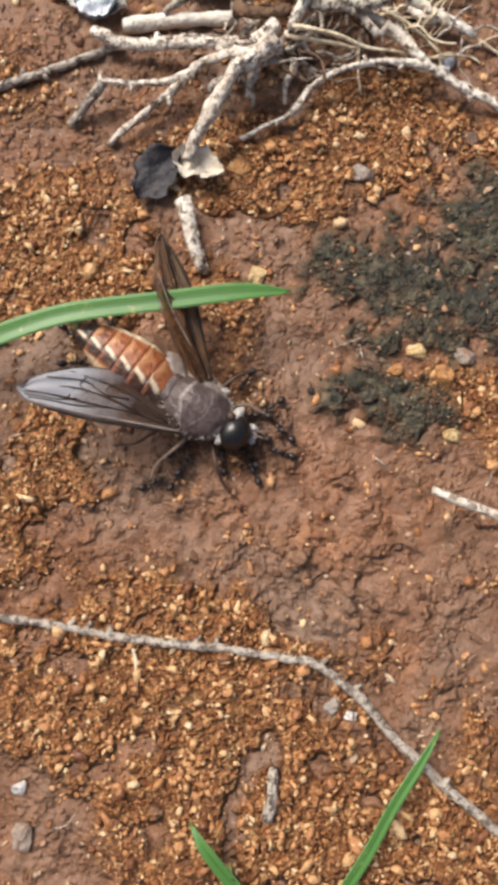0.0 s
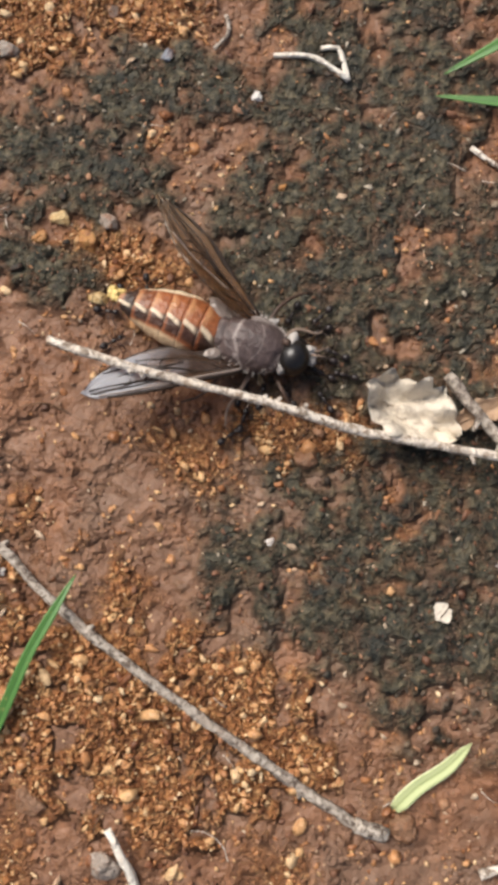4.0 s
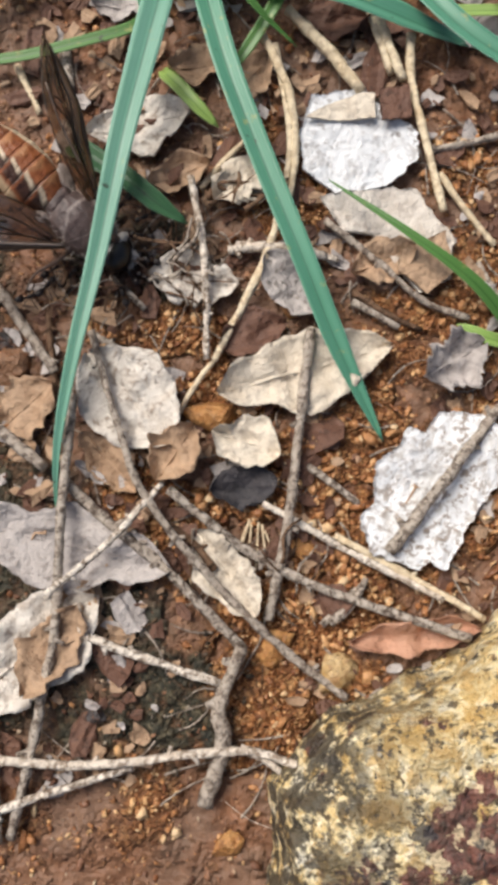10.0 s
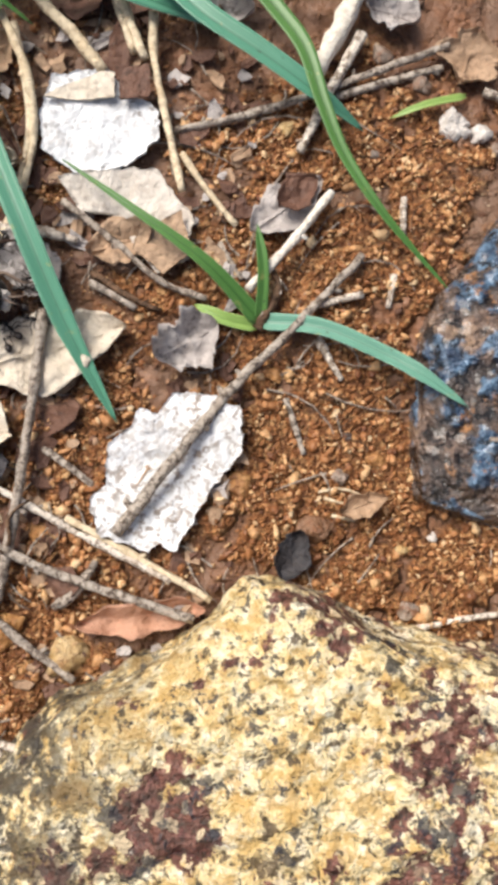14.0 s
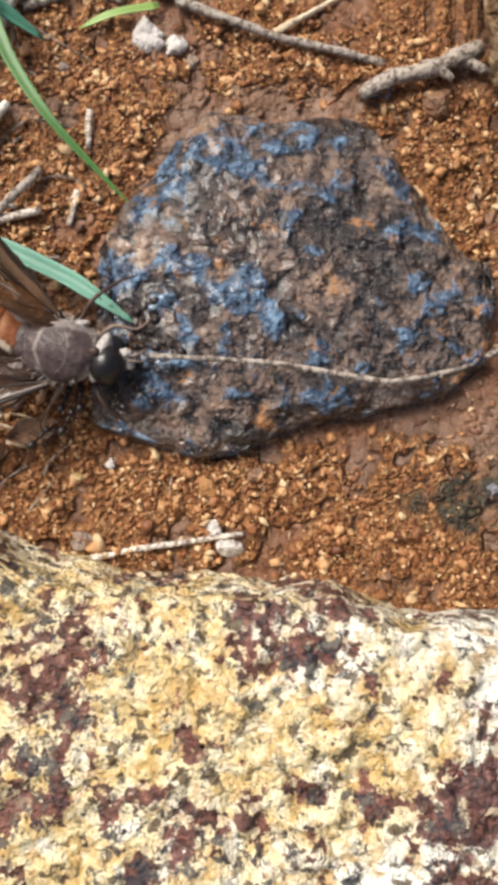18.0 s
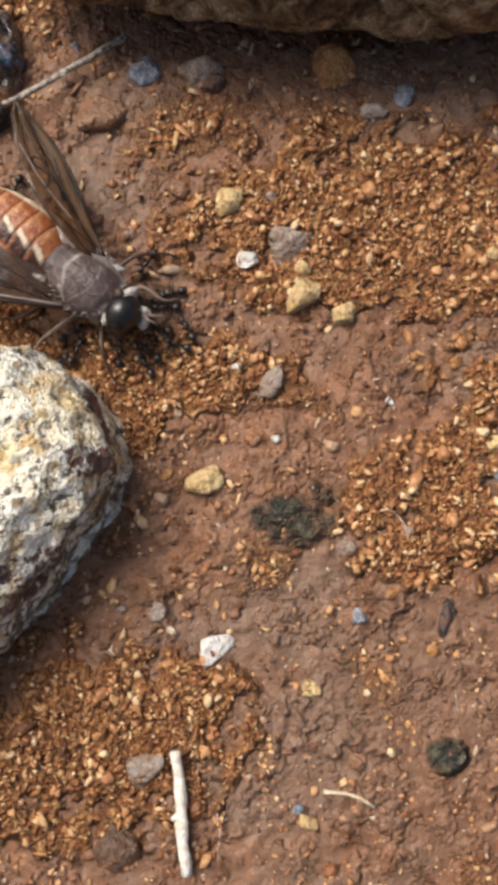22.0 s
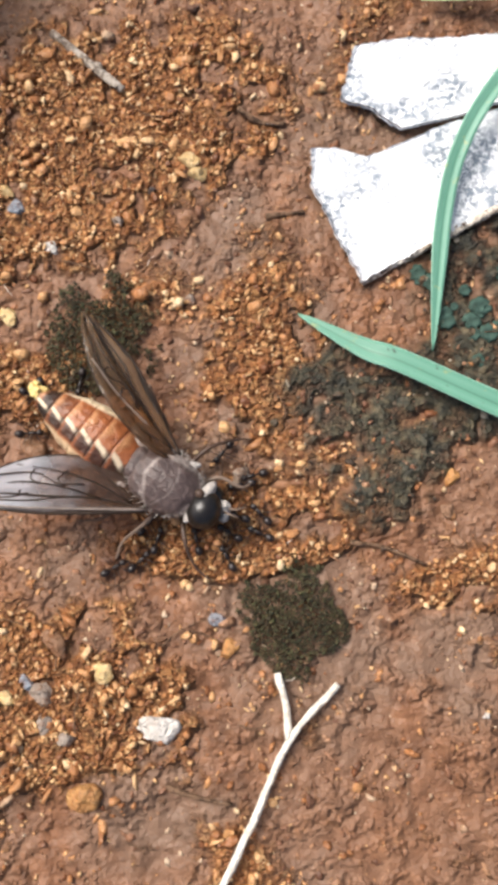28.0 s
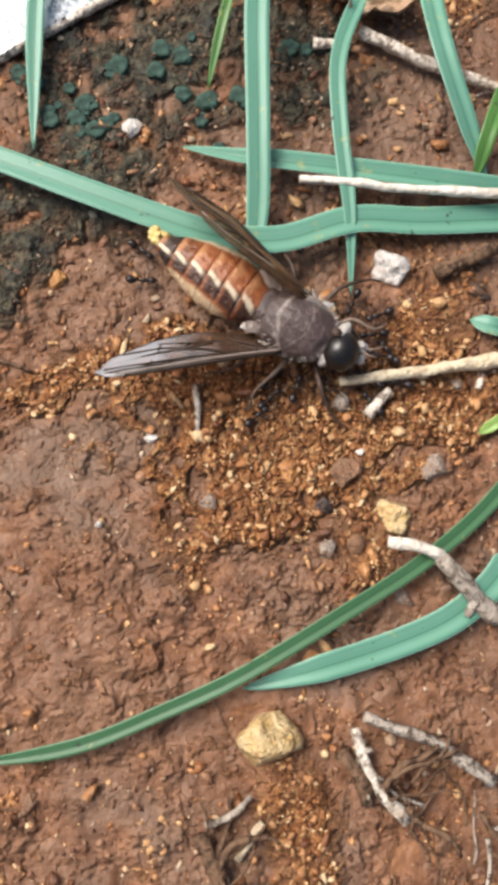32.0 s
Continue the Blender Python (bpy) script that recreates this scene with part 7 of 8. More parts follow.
# ---- grass by the first stretch and over the litter ----
tuft(-30.2, 9.0, "bright green grass blade leaning in", [
    ([(-28.7, 8.5, 3.0), (-24.6, 10.9, 4.0), (-21.8, 12.1, 4.7), (-16.7, 14.3, 5.0), (-8.9, 16.3, 5.0), (-3.4, 17.7, 4.7), (0.5, 18.4, 4.0)], 1.77, "green", 0.25),
])
tuft(9.7, -28.4, "short green grass blades", [
    ([(9.7, -28.2, 0.3), (11.3, -24.3, 1.4), (12.8, -20.3, 2.0), (14.7, -16.4, 2.2), (15.9, -13.9, 2.0)], 0.98, "green", 0.25),
    ([(4.3, -30.8, 0.3), (1.0, -27.4, 1.3), (-1.2, -25.1, 1.5), (-2.5, -23.6, 1.0)], 1.13, "green", 0.25),
])
tuft(1.6, -33.7, "cut stem of a pale green grass", [
    ([(1.7, -33.4, 0.3), (1.3, -29.9, 0.8), (1.0, -26.5, 0.8)], 1.16, "lime", 0.25),
])
tuft(45.6, -27.8, "pale yellowing scrap of grass blade", [
    ([(42.4, -30.6, 0.2), (44.1, -28.7, 0.5), (46.3, -27.1, 0.6), (48.4, -25.1, 0.4)], 1.35, "pale", 0.25),
])
tuft(-18.4, 49.9, "pale green grass tip among the roots", [
    ([(-20.6, 49.3, 1.0), (-18.2, 47.2, 1.2), (-15.4, 44.7, 0.6)], 1.82, "pale", 0.25),
])
tuft(67.9, 42.2, "blue-green grass plant with long broad blades", [
    ([(65.3, 40.4, 2.5), (64.9, 38.3, 4.0), (64.0, 32.7, 5.0), (63.0, 27.4, 5.5), (61.5, 19.5, 5.5), (59.9, 10.4, 5.0), (58.3, 2.2, 4.1), (57.2, -4.6, 2.7), (56.9, -9.7, 0.8)], 2.6, "mint", 0.35, 0.25),
    ([(66.3, 39.4, 2.5), (67.4, 33.9, 3.8), (69.5, 26.7, 4.5), (72.5, 19.3, 4.5), (76.0, 11.4, 3.9), (79.2, 4.3, 2.7), (83.3, -3.2, 0.8)], 2.2, "blue", 0.45, 0.8),
    ([(67.2, 40.8, 2.0), (61.7, 40.4, 2.6), (55.0, 37.7, 2.5), (48.8, 34.1, 1.8), (43.4, 31.1, 0.5)], 1.38, "green", 0.25),
    ([(62.1, 34.4, 1.0), (61.7, 31.9, 1.7), (57.4, 30.2, 1.8), (50.1, 28.5, 1.4), (42.8, 29.1, 0.5)], 1.08, "green", 0.25),
    ([(56.5, 21.0, 1.5), (58.8, 19.3, 2.6), (61.7, 17.3, 3.0), (64.2, 15.5, 2.8), (66.7, 14.3, 2.0)], 1.98, "deep", 0.50),
    ([(67.7, 39.5, 2.5), (71.6, 35.1, 3.6), (75.4, 34.0, 4.1), (79.3, 33.6, 3.8), (85.4, 32.2, 2.7), (90.3, 31.5, 1.0)], 2.47, "blue", 0.40),
    ([(69.2, 36.9, 1.5), (65.3, 37.8, 5.2), (61.2, 40.5, 6.2), (57.3, 44.9, 4.5)], 2.65, "green", 0.40),
    ([(63.2, 39.2, 2.0), (58.6, 39.9, 4.2), (54.6, 41.7, 4.3), (50.4, 44.7, 2.5)], 1.85, "blue", 0.25),
    ([(63.7, 39.4, 2.5), (60.4, 40.0, 5.1), (56.9, 41.7, 5.3), (53.1, 45.5, 3.0)], 1.92, "blue", 0.25),
    ([(71.5, 44.1, 4.0), (68.9, 40.7, 5.5), (68.3, 37.0, 6.0), (69.3, 34.3, 5.7), (71.9, 31.6, 4.6), (75.3, 29.7, 2.5)], 1.25, "green", 0.35, 0.4),
    ([(63.8, 28.5, 0.5), (65.4, 26.5, 1.4), (67.2, 24.6, 1.5), (68.9, 23.3, 0.8)], 1.37, "lime", 0.25),
    ([(63.8, 39.5, 3.0), (66.3, 37.6, 4.0), (69.2, 35.9, 3.7), (70.9, 35.2, 2.0)], 2.10, "green", 0.25),
    ([(68.5, 36.9, 0.8), (65.6, 40.2, 4.6), (61.6, 45.6, 7.0), (57.0, 51.5, 8.0)], 1.9, "mint", 0.35, 0.3),
    ([(68.9, 37.2, 0.8), (67.2, 41.5, 5.2), (64.8, 47.5, 7.6), (62.2, 54.0, 8.6)], 1.6, "green", 0.45, 0.3),
    ([(69.3, 37.4, 0.8), (69.2, 42.0, 4.8), (68.6, 48.0, 7.0), (67.6, 55.0, 8.0)], 2.0, "blue", 0.35, 0.3),
    ([(69.6, 37.2, 0.8), (71.0, 41.8, 4.2), (72.4, 47.5, 6.2), (73.4, 54.0, 7.0)], 1.5, "lime", 0.45, 0.3),
    ([(69.9, 36.9, 0.8), (72.8, 40.6, 3.8), (76.4, 45.6, 5.4), (80.2, 51.0, 6.0)], 1.7, "green", 0.40, 0.3),
    ([(70.2, 36.6, 0.8), (74.4, 38.8, 3.4), (79.6, 42.0, 4.8), (85.4, 46.0, 5.0)], 1.4, "mint", 0.35, 0.3),
    ([(69.0, 36.6, 0.8), (64.2, 39.2, 3.6), (58.2, 43.6, 5.4), (51.4, 49.0, 6.0)], 1.5, "green", 0.40, 0.3),
    ([(70.4, 36.3, 0.6), (75.0, 36.6, 2.6), (80.4, 38.2, 3.4), (86.0, 40.6, 3.0)], 1.1, "pale", 0.30, 0.3),
    ([(69.5, 36.8, 0.8), (70.2, 40.2, 5.6), (69.6, 45.2, 8.8), (66.8, 51.0, 10.4)], 1.2, "lime", 0.40, 0.3),
    ([(83.4, 36.8, 3.5), (88.8, 30.8, 4.5), (94.5, 26.9, 4.5), (99.4, 23.8, 3.5), (103.1, 22.1, 1.5)], 2.06, "blue", 0.40),
    ([(91.3, 36.8, 3.0), (95.5, 31.3, 3.7), (97.8, 27.7, 4.1), (99.3, 23.3, 4.1), (101.2, 18.9, 3.8), (104.2, 14.6, 3.1), (107.2, 11.6, 2.1), (110.5, 8.6, 0.8)], 1.6, "green", 0.25, 0.3),
    ([(87.7, 34.1, 1.5), (96.5, 34.0, 2.4), (103.3, 34.6, 2.4), (109.9, 38.5, 1.5)], 1.07, "lime", 0.25),
    ([(74.5, 38.4, 3.0), (74.1, 34.6, 3.2), (71.0, 29.2, 2.7), (69.0, 27.2, 1.5)], 1.25, "green", 0.25),
    ([(79.5, 41.0, 2.5), (81.8, 37.6, 3.0), (84.1, 36.3, 2.0)], 1.26, "lime", 0.25),
    ([(63.0, 36.7, 2.0), (62.1, 33.8, 2.0), (62.7, 32.9, 1.0)], 1.18, "blue", 0.25),
    ([(112.1, 26.0, 0.6), (108.5, 24.9, 1.0), (105.6, 23.9, 0.4)], 0.69, "lime", 0.25),
])
tuft(94.8, 5.7, "small green grass seedling with four blades", [
    ([(94.8, 5.6, 0.3), (90.3, 9.7, 2.5), (84.6, 13.6, 3.2), (78.2, 18.2, 2.5)], 1.45, "green", 0.40, 0.1),
    ([(94.8, 5.6, 0.3), (99.8, 4.9, 1.6), (105.2, 2.5, 2.6), (107.8, 0.9, 3.3), (111.3, -1.5, 3.6)], 1.48, "mint", 0.40),
    ([(94.8, 5.6, 0.3), (94.9, 9.4, 2.0), (94.3, 13.0, 3.0)], 1.04, "green", 0.50),
    ([(94.5, 5.2, 0.3), (91.8, 5.6, 0.8), (89.3, 6.8, 0.5)], 1.24, "lime", 0.40),
])
stick([(94.5, 5.0), (96.3, 8.2, 0.4), (95.6, 9.8, 0.5)], 0.58, 0.39, "brown", "dark stem base of the seedling", name="root")


# ---- the horsefly and the ants that drag it ----
# seconds, x, y (millimetres) and heading of the fly's thorax
FLY_PATH = [
    (0, -6.4, 8.3, -24),
    (0.5, -0.4, 6.8, -18),
    (1, 3.8, 7.5, -16),
    (1.5, 8.1, 7.2, -3),
    (2, 14.1, 6.6, -0),
    (2.5, 18.9, 5.3, 13),
    (3, 22.1, 3.6, 23),
    (3.5, 24.9, 4.1, 10),
    (4, 28.3, 5.3, -12),
    (4.5, 31.1, 7.7, -29),
    (6.5, 48.9, 9.5, -40),
    (7, 50.7, 12.6, -40),
    (7.5, 52.0, 13.9, -47),
    (8, 52.3, 15.1, -48),
    (8.5, 53.4, 14.9, -45),
    (9, 55.0, 13.9, -33),
    (9.5, 56.3, 14.0, -36),
    (10, 57.1, 13.8, -35),
    (10.5, 58.3, 13.7, -33),
    (11, 59.4, 12.8, -29),
    (11.5, 60.0, 12.1, -26),
    (12, 61.7, 10.8, -24),
    (12.5, 63.2, 9.9, -23),
    (13, 65.6, 10.5, -22),
    (13.5, 66.2, 9.3, -26),
    (15.5, 89.3, 2.0, -30),
    (16, 94.1, -0.3, -32),
    (16.5, 97.8, -0.6, -23),
    (17, 99.9, 0.0, -20),
    (17.5, 102.6, -2.4, -17),
    (18, 106.2, -3.5, -12),
    (18.5, 109.8, -3.3, -5),
    (19, 113.6, -5.0, -2),
    (19.5, 118.8, -6.9, -4),
    (20, 125.7, -8.4, -13),
    (20.5, 128.7, -12.2, -26),
    (21, 133.1, -14.4, -38),
    (21.5, 139.1, -15.7, -39),
    (22, 144.6, -17.7, -38),
    (22.5, 147.0, -22.0, -57),
    (23, 148.8, -24.9, -52),
    (23.5, 153.9, -28.5, -41),
    (24, 160.7, -29.5, -36),
    (24.5, 167.1, -31.5, -34),
    (25, 170.2, -32.7, -34),
    (25.5, 174.2, -31.5, -35),
    (27.5, 201.9, -33.6, -36),
    (28, 209.0, -34.8, -37),
    (28.5, 217.3, -33.8, -33),
    (29, 223.6, -34.1, -33),
    (29.5, 228.6, -35.8, -40),
    (30, 234.3, -38.1, -43),
    (30.5, 238.8, -39.6, -36),
    (31, 245.2, -41.8, -37),
    (31.5, 247.0, -42.1, -37),
    (32, 247.7, -42.9, -38),
]
# how high its feet are lifted by litter and stones: seconds, millimetres
FLY_LIFT = [(0.0, 0.3), (5.0, 0.3), (6.5, 1.2), (7.5, 1.4), (9.0, 1.0), (12.0, 1.2), (15.5, 1.4), (17.0, 1.6), (18.0, 3.2), (19.0, 3.4), (20.0, 2.2), (21.0, 0.6), (22.0, 0.3), (30.0, 0.4), (32.0, 0.5)]
FLY_PITCH = [(0.0, 8), (1.0, 3), (4.0, 2), (6.5, 18), (7.0, 26), (7.5, 32), (8.0, 36), (8.5, 35), (9.0, 32), (9.5, 30), (10.0, 26), (11.0, 16), (13.0, 8), (20.0, 4), (32.0, 3)]
LEFT_WING = [(0.0, 140), (2.0, 135), (4.0, 147), (7.0, 143), (9.0, 149), (16.0, 150), (20.0, 150), (21.5, 156), (23.0, 156), (28.0, 154), (30.0, 164), (32.0, 168)]
FLY_ROLL = [(0.0, -8), (17.5, -4), (18.0, 14), (18.5, 2), (19.0, 26), (19.5, 56), (20.0, 60), (20.5, 50), (21.0, 14), (22.0, -4), (27.5, -8), (29.0, 0), (30.0, 6), (32.0, 6)]
# how far each wing is tipped about its own length: seconds, degrees
LEFT_TIP = [(0.0, 42), (28.0, 42), (30.0, 57), (32.0, 60)]
RIGHT_TIP = [(0.0, -6), (3.0, -6), (4.0, -26), (4.5, -10), (28.5, -6), (29.5, -34), (32.0, -46)]
RIGHT_WING = [(0.0, -163), (2.0, -160), (4.0, -153), (7.0, -158), (9.0, -140), (16.0, -150), (21.0, -150), (28.0, -152), (30.0, -149), (32.0, -143)]


def abdomen_material():
    m, nt, b = material("banded_abdomen", 0.36, 0.5)
    at = coords(nt, "object")
    sep = nt.nodes.new("ShaderNodeSeparateXYZ")
    nt.links.new(at, sep.inputs[0])
    x, y = mathn(nt, "MULTIPLY", sep.outputs[0], 1000.0), mathn(nt, "MULTIPLY", sep.outputs[1], 1000.0)
    grain, blotch = noise_tex(nt, at, 2600, 5, 0.7), noise_tex(nt, at, 620, 4, 0.65)
    x = mathn(nt, "ADD", x, mathn(nt, "MULTIPLY", blotch, 0.3))
    col = mixc(nt, ramp(nt, grain, [(0.3, 0.0), (0.7, 1.0)]), (0.20, 0.058, 0.021), (0.40, 0.135, 0.048))
    # share of the half width: -1 at the right rim, 1 at the left
    taper = mathn(nt, "ADD", mathn(nt, "MULTIPLY", x, 0.17), 1.85)
    side = mathn(nt, "ADD", mathn(nt, "DIVIDE", y, taper), mathn(nt, "MULTIPLY", mathn(nt, "SUBTRACT", blotch, 0.5), 0.16))
    seg = mathn(nt, "FRACT", mathn(nt, "DIVIDE", x, 1.34))
    # each ring: dark fore part, paler triangle at its hind margin
    hind = mathn(nt, "ADD", seg, mathn(nt, "MULTIPLY", mathn(nt, "ABSOLUTE", mathn(nt, "SUBTRACT", side, 0.33)), 0.75))
    col = mixc(nt, ramp(nt, hind, [(0.22, 0.8), (0.55, 0.0)]), col, (0.52, 0.26, 0.12))
    groove = ramp(nt, seg, [(0.86, 0.0), (0.94, 0.3), (1.0, 0.1)])
    col = mixc(nt, groove, col, (0.12, 0.038, 0.016))
    # dark squares outside the pale row
    band = ramp(nt, mathn(nt, "ABSOLUTE", mathn(nt, "ADD", side, 0.50)), [(0.22, 0.85), (0.34, 0.0)])
    col = mixc(nt, mathn(nt, "MULTIPLY", band, ramp(nt, seg, [(0.06, 0.2), (0.22, 1.0)])), col, (0.020, 0.012, 0.010))
    tail = ramp(nt, mathn(nt, "MULTIPLY", x, -0.1), [(0.10, 0.0), (0.30, 1.0)])
    col = mixc(nt, mathn(nt, "MULTIPLY", tail, ramp(nt, seg, [(0.18, 0.15), (0.38, 0.95)])), col, (0.020, 0.013, 0.010))
    # pale row of slanting dashes
    slant = mathn(nt, "ABSOLUTE", mathn(nt, "ADD", side, mathn(nt, "ADD", 0.16, mathn(nt, "MULTIPLY", seg, 0.24))))
    dash = mathn(nt, "MULTIPLY", ramp(nt, slant, [(0.05, 0.95), (0.13, 0.0)]), ramp(nt, seg, [(0.02, 0.7), (0.10, 1.0), (0.60, 0.9), (0.85, 0.15)]))
    col = mixc(nt, dash, col, (0.74, 0.60, 0.42))
    # cream rims
    col = mixc(nt, ramp(nt, mathn(nt, "ADD", mathn(nt, "MULTIPLY", side, 0.5), 0.5), [(0.03, 0.85), (0.09, 0.0)]), col, (0.60, 0.45, 0.28))
    col = mixc(nt, ramp(nt, side, [(0.80, 0.0), (0.90, 0.92)]), col, (0.74, 0.62, 0.43))
    nt.links.new(col, b.inputs["Base Color"])
    bump(nt, b, mathn(nt, "ADD", grain, mathn(nt, "MULTIPLY", groove, -1.2)), 0.00028, 0.9)
    return m


def thorax_material():
    m, nt, b = material("grey_brown_thorax", 0.45, 0.45)
    at = coords(nt, "object")
    sep = nt.nodes.new("ShaderNodeSeparateXYZ")
    nt.links.new(at, sep.inputs[0])
    n, n2 = noise_tex(nt, at, 2200, 6, 0.75), noise_tex(nt, at, 500, 4, 0.6)
    col = mixc(nt, ramp(nt, n, [(0.3, 0.0), (0.7, 1.0)]), (0.040, 0.027, 0.025), (0.125, 0.086, 0.078))
    x, y, up = (mathn(nt, "ADD", mathn(nt, "MULTIPLY", sep.outputs[i], 1000.0), mathn(nt, "MULTIPLY", mathn(nt, "SUBTRACT", n2, 0.5), 1.1)) for i in range(3))
    bow = mathn(nt, "MULTIPLY", mathn(nt, "MULTIPLY", y, y), 0.22)
    seams = (
        (mathn(nt, "SUBTRACT", x, bow), -1.45, 0.13, 0.75),
        (mathn(nt, "ADD", x, bow), 0.75, 0.07, 0.45),
        (mathn(nt, "ADD", x, bow), 2.45, 0.20, 0.7),
    )
    for line, at_v, wide, strong in seams:
        near = ramp(nt, mathn(nt, "ABSOLUTE", mathn(nt, "SUBTRACT", line, at_v)), [(wide * 0.4, strong), (wide * 1.5, 0.0)])
        col = mixc(nt, mathn(nt, "MULTIPLY", near, ramp(nt, n, [(0.36, 0.1), (0.56, 1.0)])), col, (0.36, 0.30, 0.27))
    # pale fur along the left flank
    flank = mathn(nt, "MULTIPLY", ramp(nt, mathn(nt, "MULTIPLY", y, 0.4), [(0.58, 0.0), (0.70, 0.85)]), ramp(nt, n, [(0.34, 0.2), (0.55, 1.0)]))
    col = mixc(nt, flank, col, (0.34, 0.29, 0.26))
    nt.links.new(col, b.inputs["Base Color"])
    bump(nt, b, mathn(nt, "ADD", n, n2), 0.0003, 0.9)
    return m


def wing_material(name, root, blade, sheen, thin, thick):
    """See-through membrane: brown at its root, denser along the leading edge, paler towards the tip by a painted sheen.
    """
    m, nt, b = material(name, 0.2, 0.8)
    at = coords(nt, "object")
    sep = nt.nodes.new("ShaderNodeSeparateXYZ")
    nt.links.new(at, sep.inputs[0])
    n = noise_tex(nt, at, 350, 4, 0.6)
    out = ramp(nt, mathn(nt, "ADD", mathn(nt, "MULTIPLY", sep.outputs[0], 85.0), mathn(nt, "MULTIPLY", mathn(nt, "SUBTRACT", n, 0.5), 0.5)), [(0.40, 0.0), (0.72, 1.0)])
    lead = attribute(nt, "lead").outputs["Fac"]
    col = mixc(nt, mathn(nt, "MULTIPLY", out, mathn(nt, "SUBTRACT", 1.0, mathn(nt, "MULTIPLY", lead, 0.8))), mixc(nt, n, root, blade), sheen)
    nt.links.new(col, b.inputs["Base Color"])
    clear = nt.nodes.new("ShaderNodeBsdfTransparent")
    clear.inputs[0].default_value = (0.80, 0.70, 0.62, 1)
    mix = nt.nodes.new("ShaderNodeMixShader")
    nt.links.new(ramp(nt, mathn(nt, "ADD", lead, mathn(nt, "MULTIPLY", n, 0.3)), [(0.15, thin), (0.7, thick)]), mix.inputs[0])
    nt.links.new(clear.outputs[0], mix.inputs[1])
    nt.links.new(b.outputs[0], mix.inputs[2])
    nt.links.new(mix.outputs[0], nt.nodes["Material Output"].inputs[0])
    bump(nt, b, noise_tex(nt, at, 700, 3, 0.5), 0.0003, 0.7)
    return m


ABDOMEN, THORAX = abdomen_material(), thorax_material()
AMBER_WING = wing_material("amber_wing", (0.10, 0.045, 0.016), (0.16, 0.085, 0.036), (0.20, 0.13, 0.075), 0.42, 0.96)
# the pale blue last tone paints the sky's reflection on the outer wing
SMOKY_WING = wing_material("smoky_wing", (0.060, 0.034, 0.022), (0.11, 0.070, 0.048), (0.60, 0.64, 0.70), 0.43, 0.8)
EYE = plain("dark_eye", (0.010, 0.008, 0.007), 0.3, 0.55, 0.5, 2500, 0.00004)
FACE = plain("pale_face", (0.44, 0.405, 0.37), 0.8, 0.2, 0.3, 2000, 0.0003)
VEIN = plain("wing_vein", (0.03, 0.018, 0.011), 0.4, 0.4, 0.3)
PALE_VEIN = plain("pale_wing_vein", (0.24, 0.19, 0.16), 0.3, 0.6, 0.3)
LEG = plain("brown_leg", (0.07, 0.04, 0.027), 0.45, 0.4, 0.5)
PALE_LEG = plain("pale_leg", (0.22, 0.155, 0.115), 0.5, 0.4, 0.4)
HAIR = plain("pale_hair", (0.55, 0.50, 0.45), 0.6, 0.3, 0.3)
EGG = plain("yellow_crumb", (0.82, 0.58, 0.22), 0.5, 0.4, 0.35, 1500, 0.0004)
ANT = plain("dark_ant", (0.016, 0.010, 0.009), 0.36, 0.45, 0.5, 3000, 0.00005)
ANT_LEG = plain("dark_ant_leg", (0.028, 0.014, 0.010), 0.35, 0.45, 0.4)


def lump(name, mat, parent, at, size, label="", turn=(0, 0, 0), sub=4, shape=None, ripple=0.0):
    bm = bmesh.new()
    bmesh.ops.create_icosphere(bm, subdivisions=sub, radius=1.0)
    for v in bm.verts:
        p = v.co.copy()
        if shape:
            p = shape(p)
        if ripple:
            p *= 1 + ripple * noise.noise(p * 2.3 + Vector(at))
        v.co = Vector((p.x * size[0], p.y * size[1], p.z * size[2])) * MM
    ob = part(name, bm, mat, parent, label)
    ob.matrix_basis = pose(at[0] * MM, at[1] * MM, at[2] * MM, *turn)
    return ob


def rod(name, mat, parent, pts, r0, r1, label="", sides=7, step=0.3):
    return part_mesh(name, tube_mesh(name, pts, r0, r1, sides, 0.05, 1.0, step), mat, parent, label)


def abdomen_shape(p):
    s = (p.x + 1) / 2
    w = 0.42 + 0.66 * math.sin(min(1.0, s * 1.25 + 0.08) * math.pi / 2) if s < 0.75 else 1.06 - 0.5 * (s - 0.75)
    notch = 1 - 0.035 * (0.5 + 0.5 * math.cos(s * 2 * math.pi * 7))
    return Vector((p.x, p.y * w * notch, p.z * w * notch))


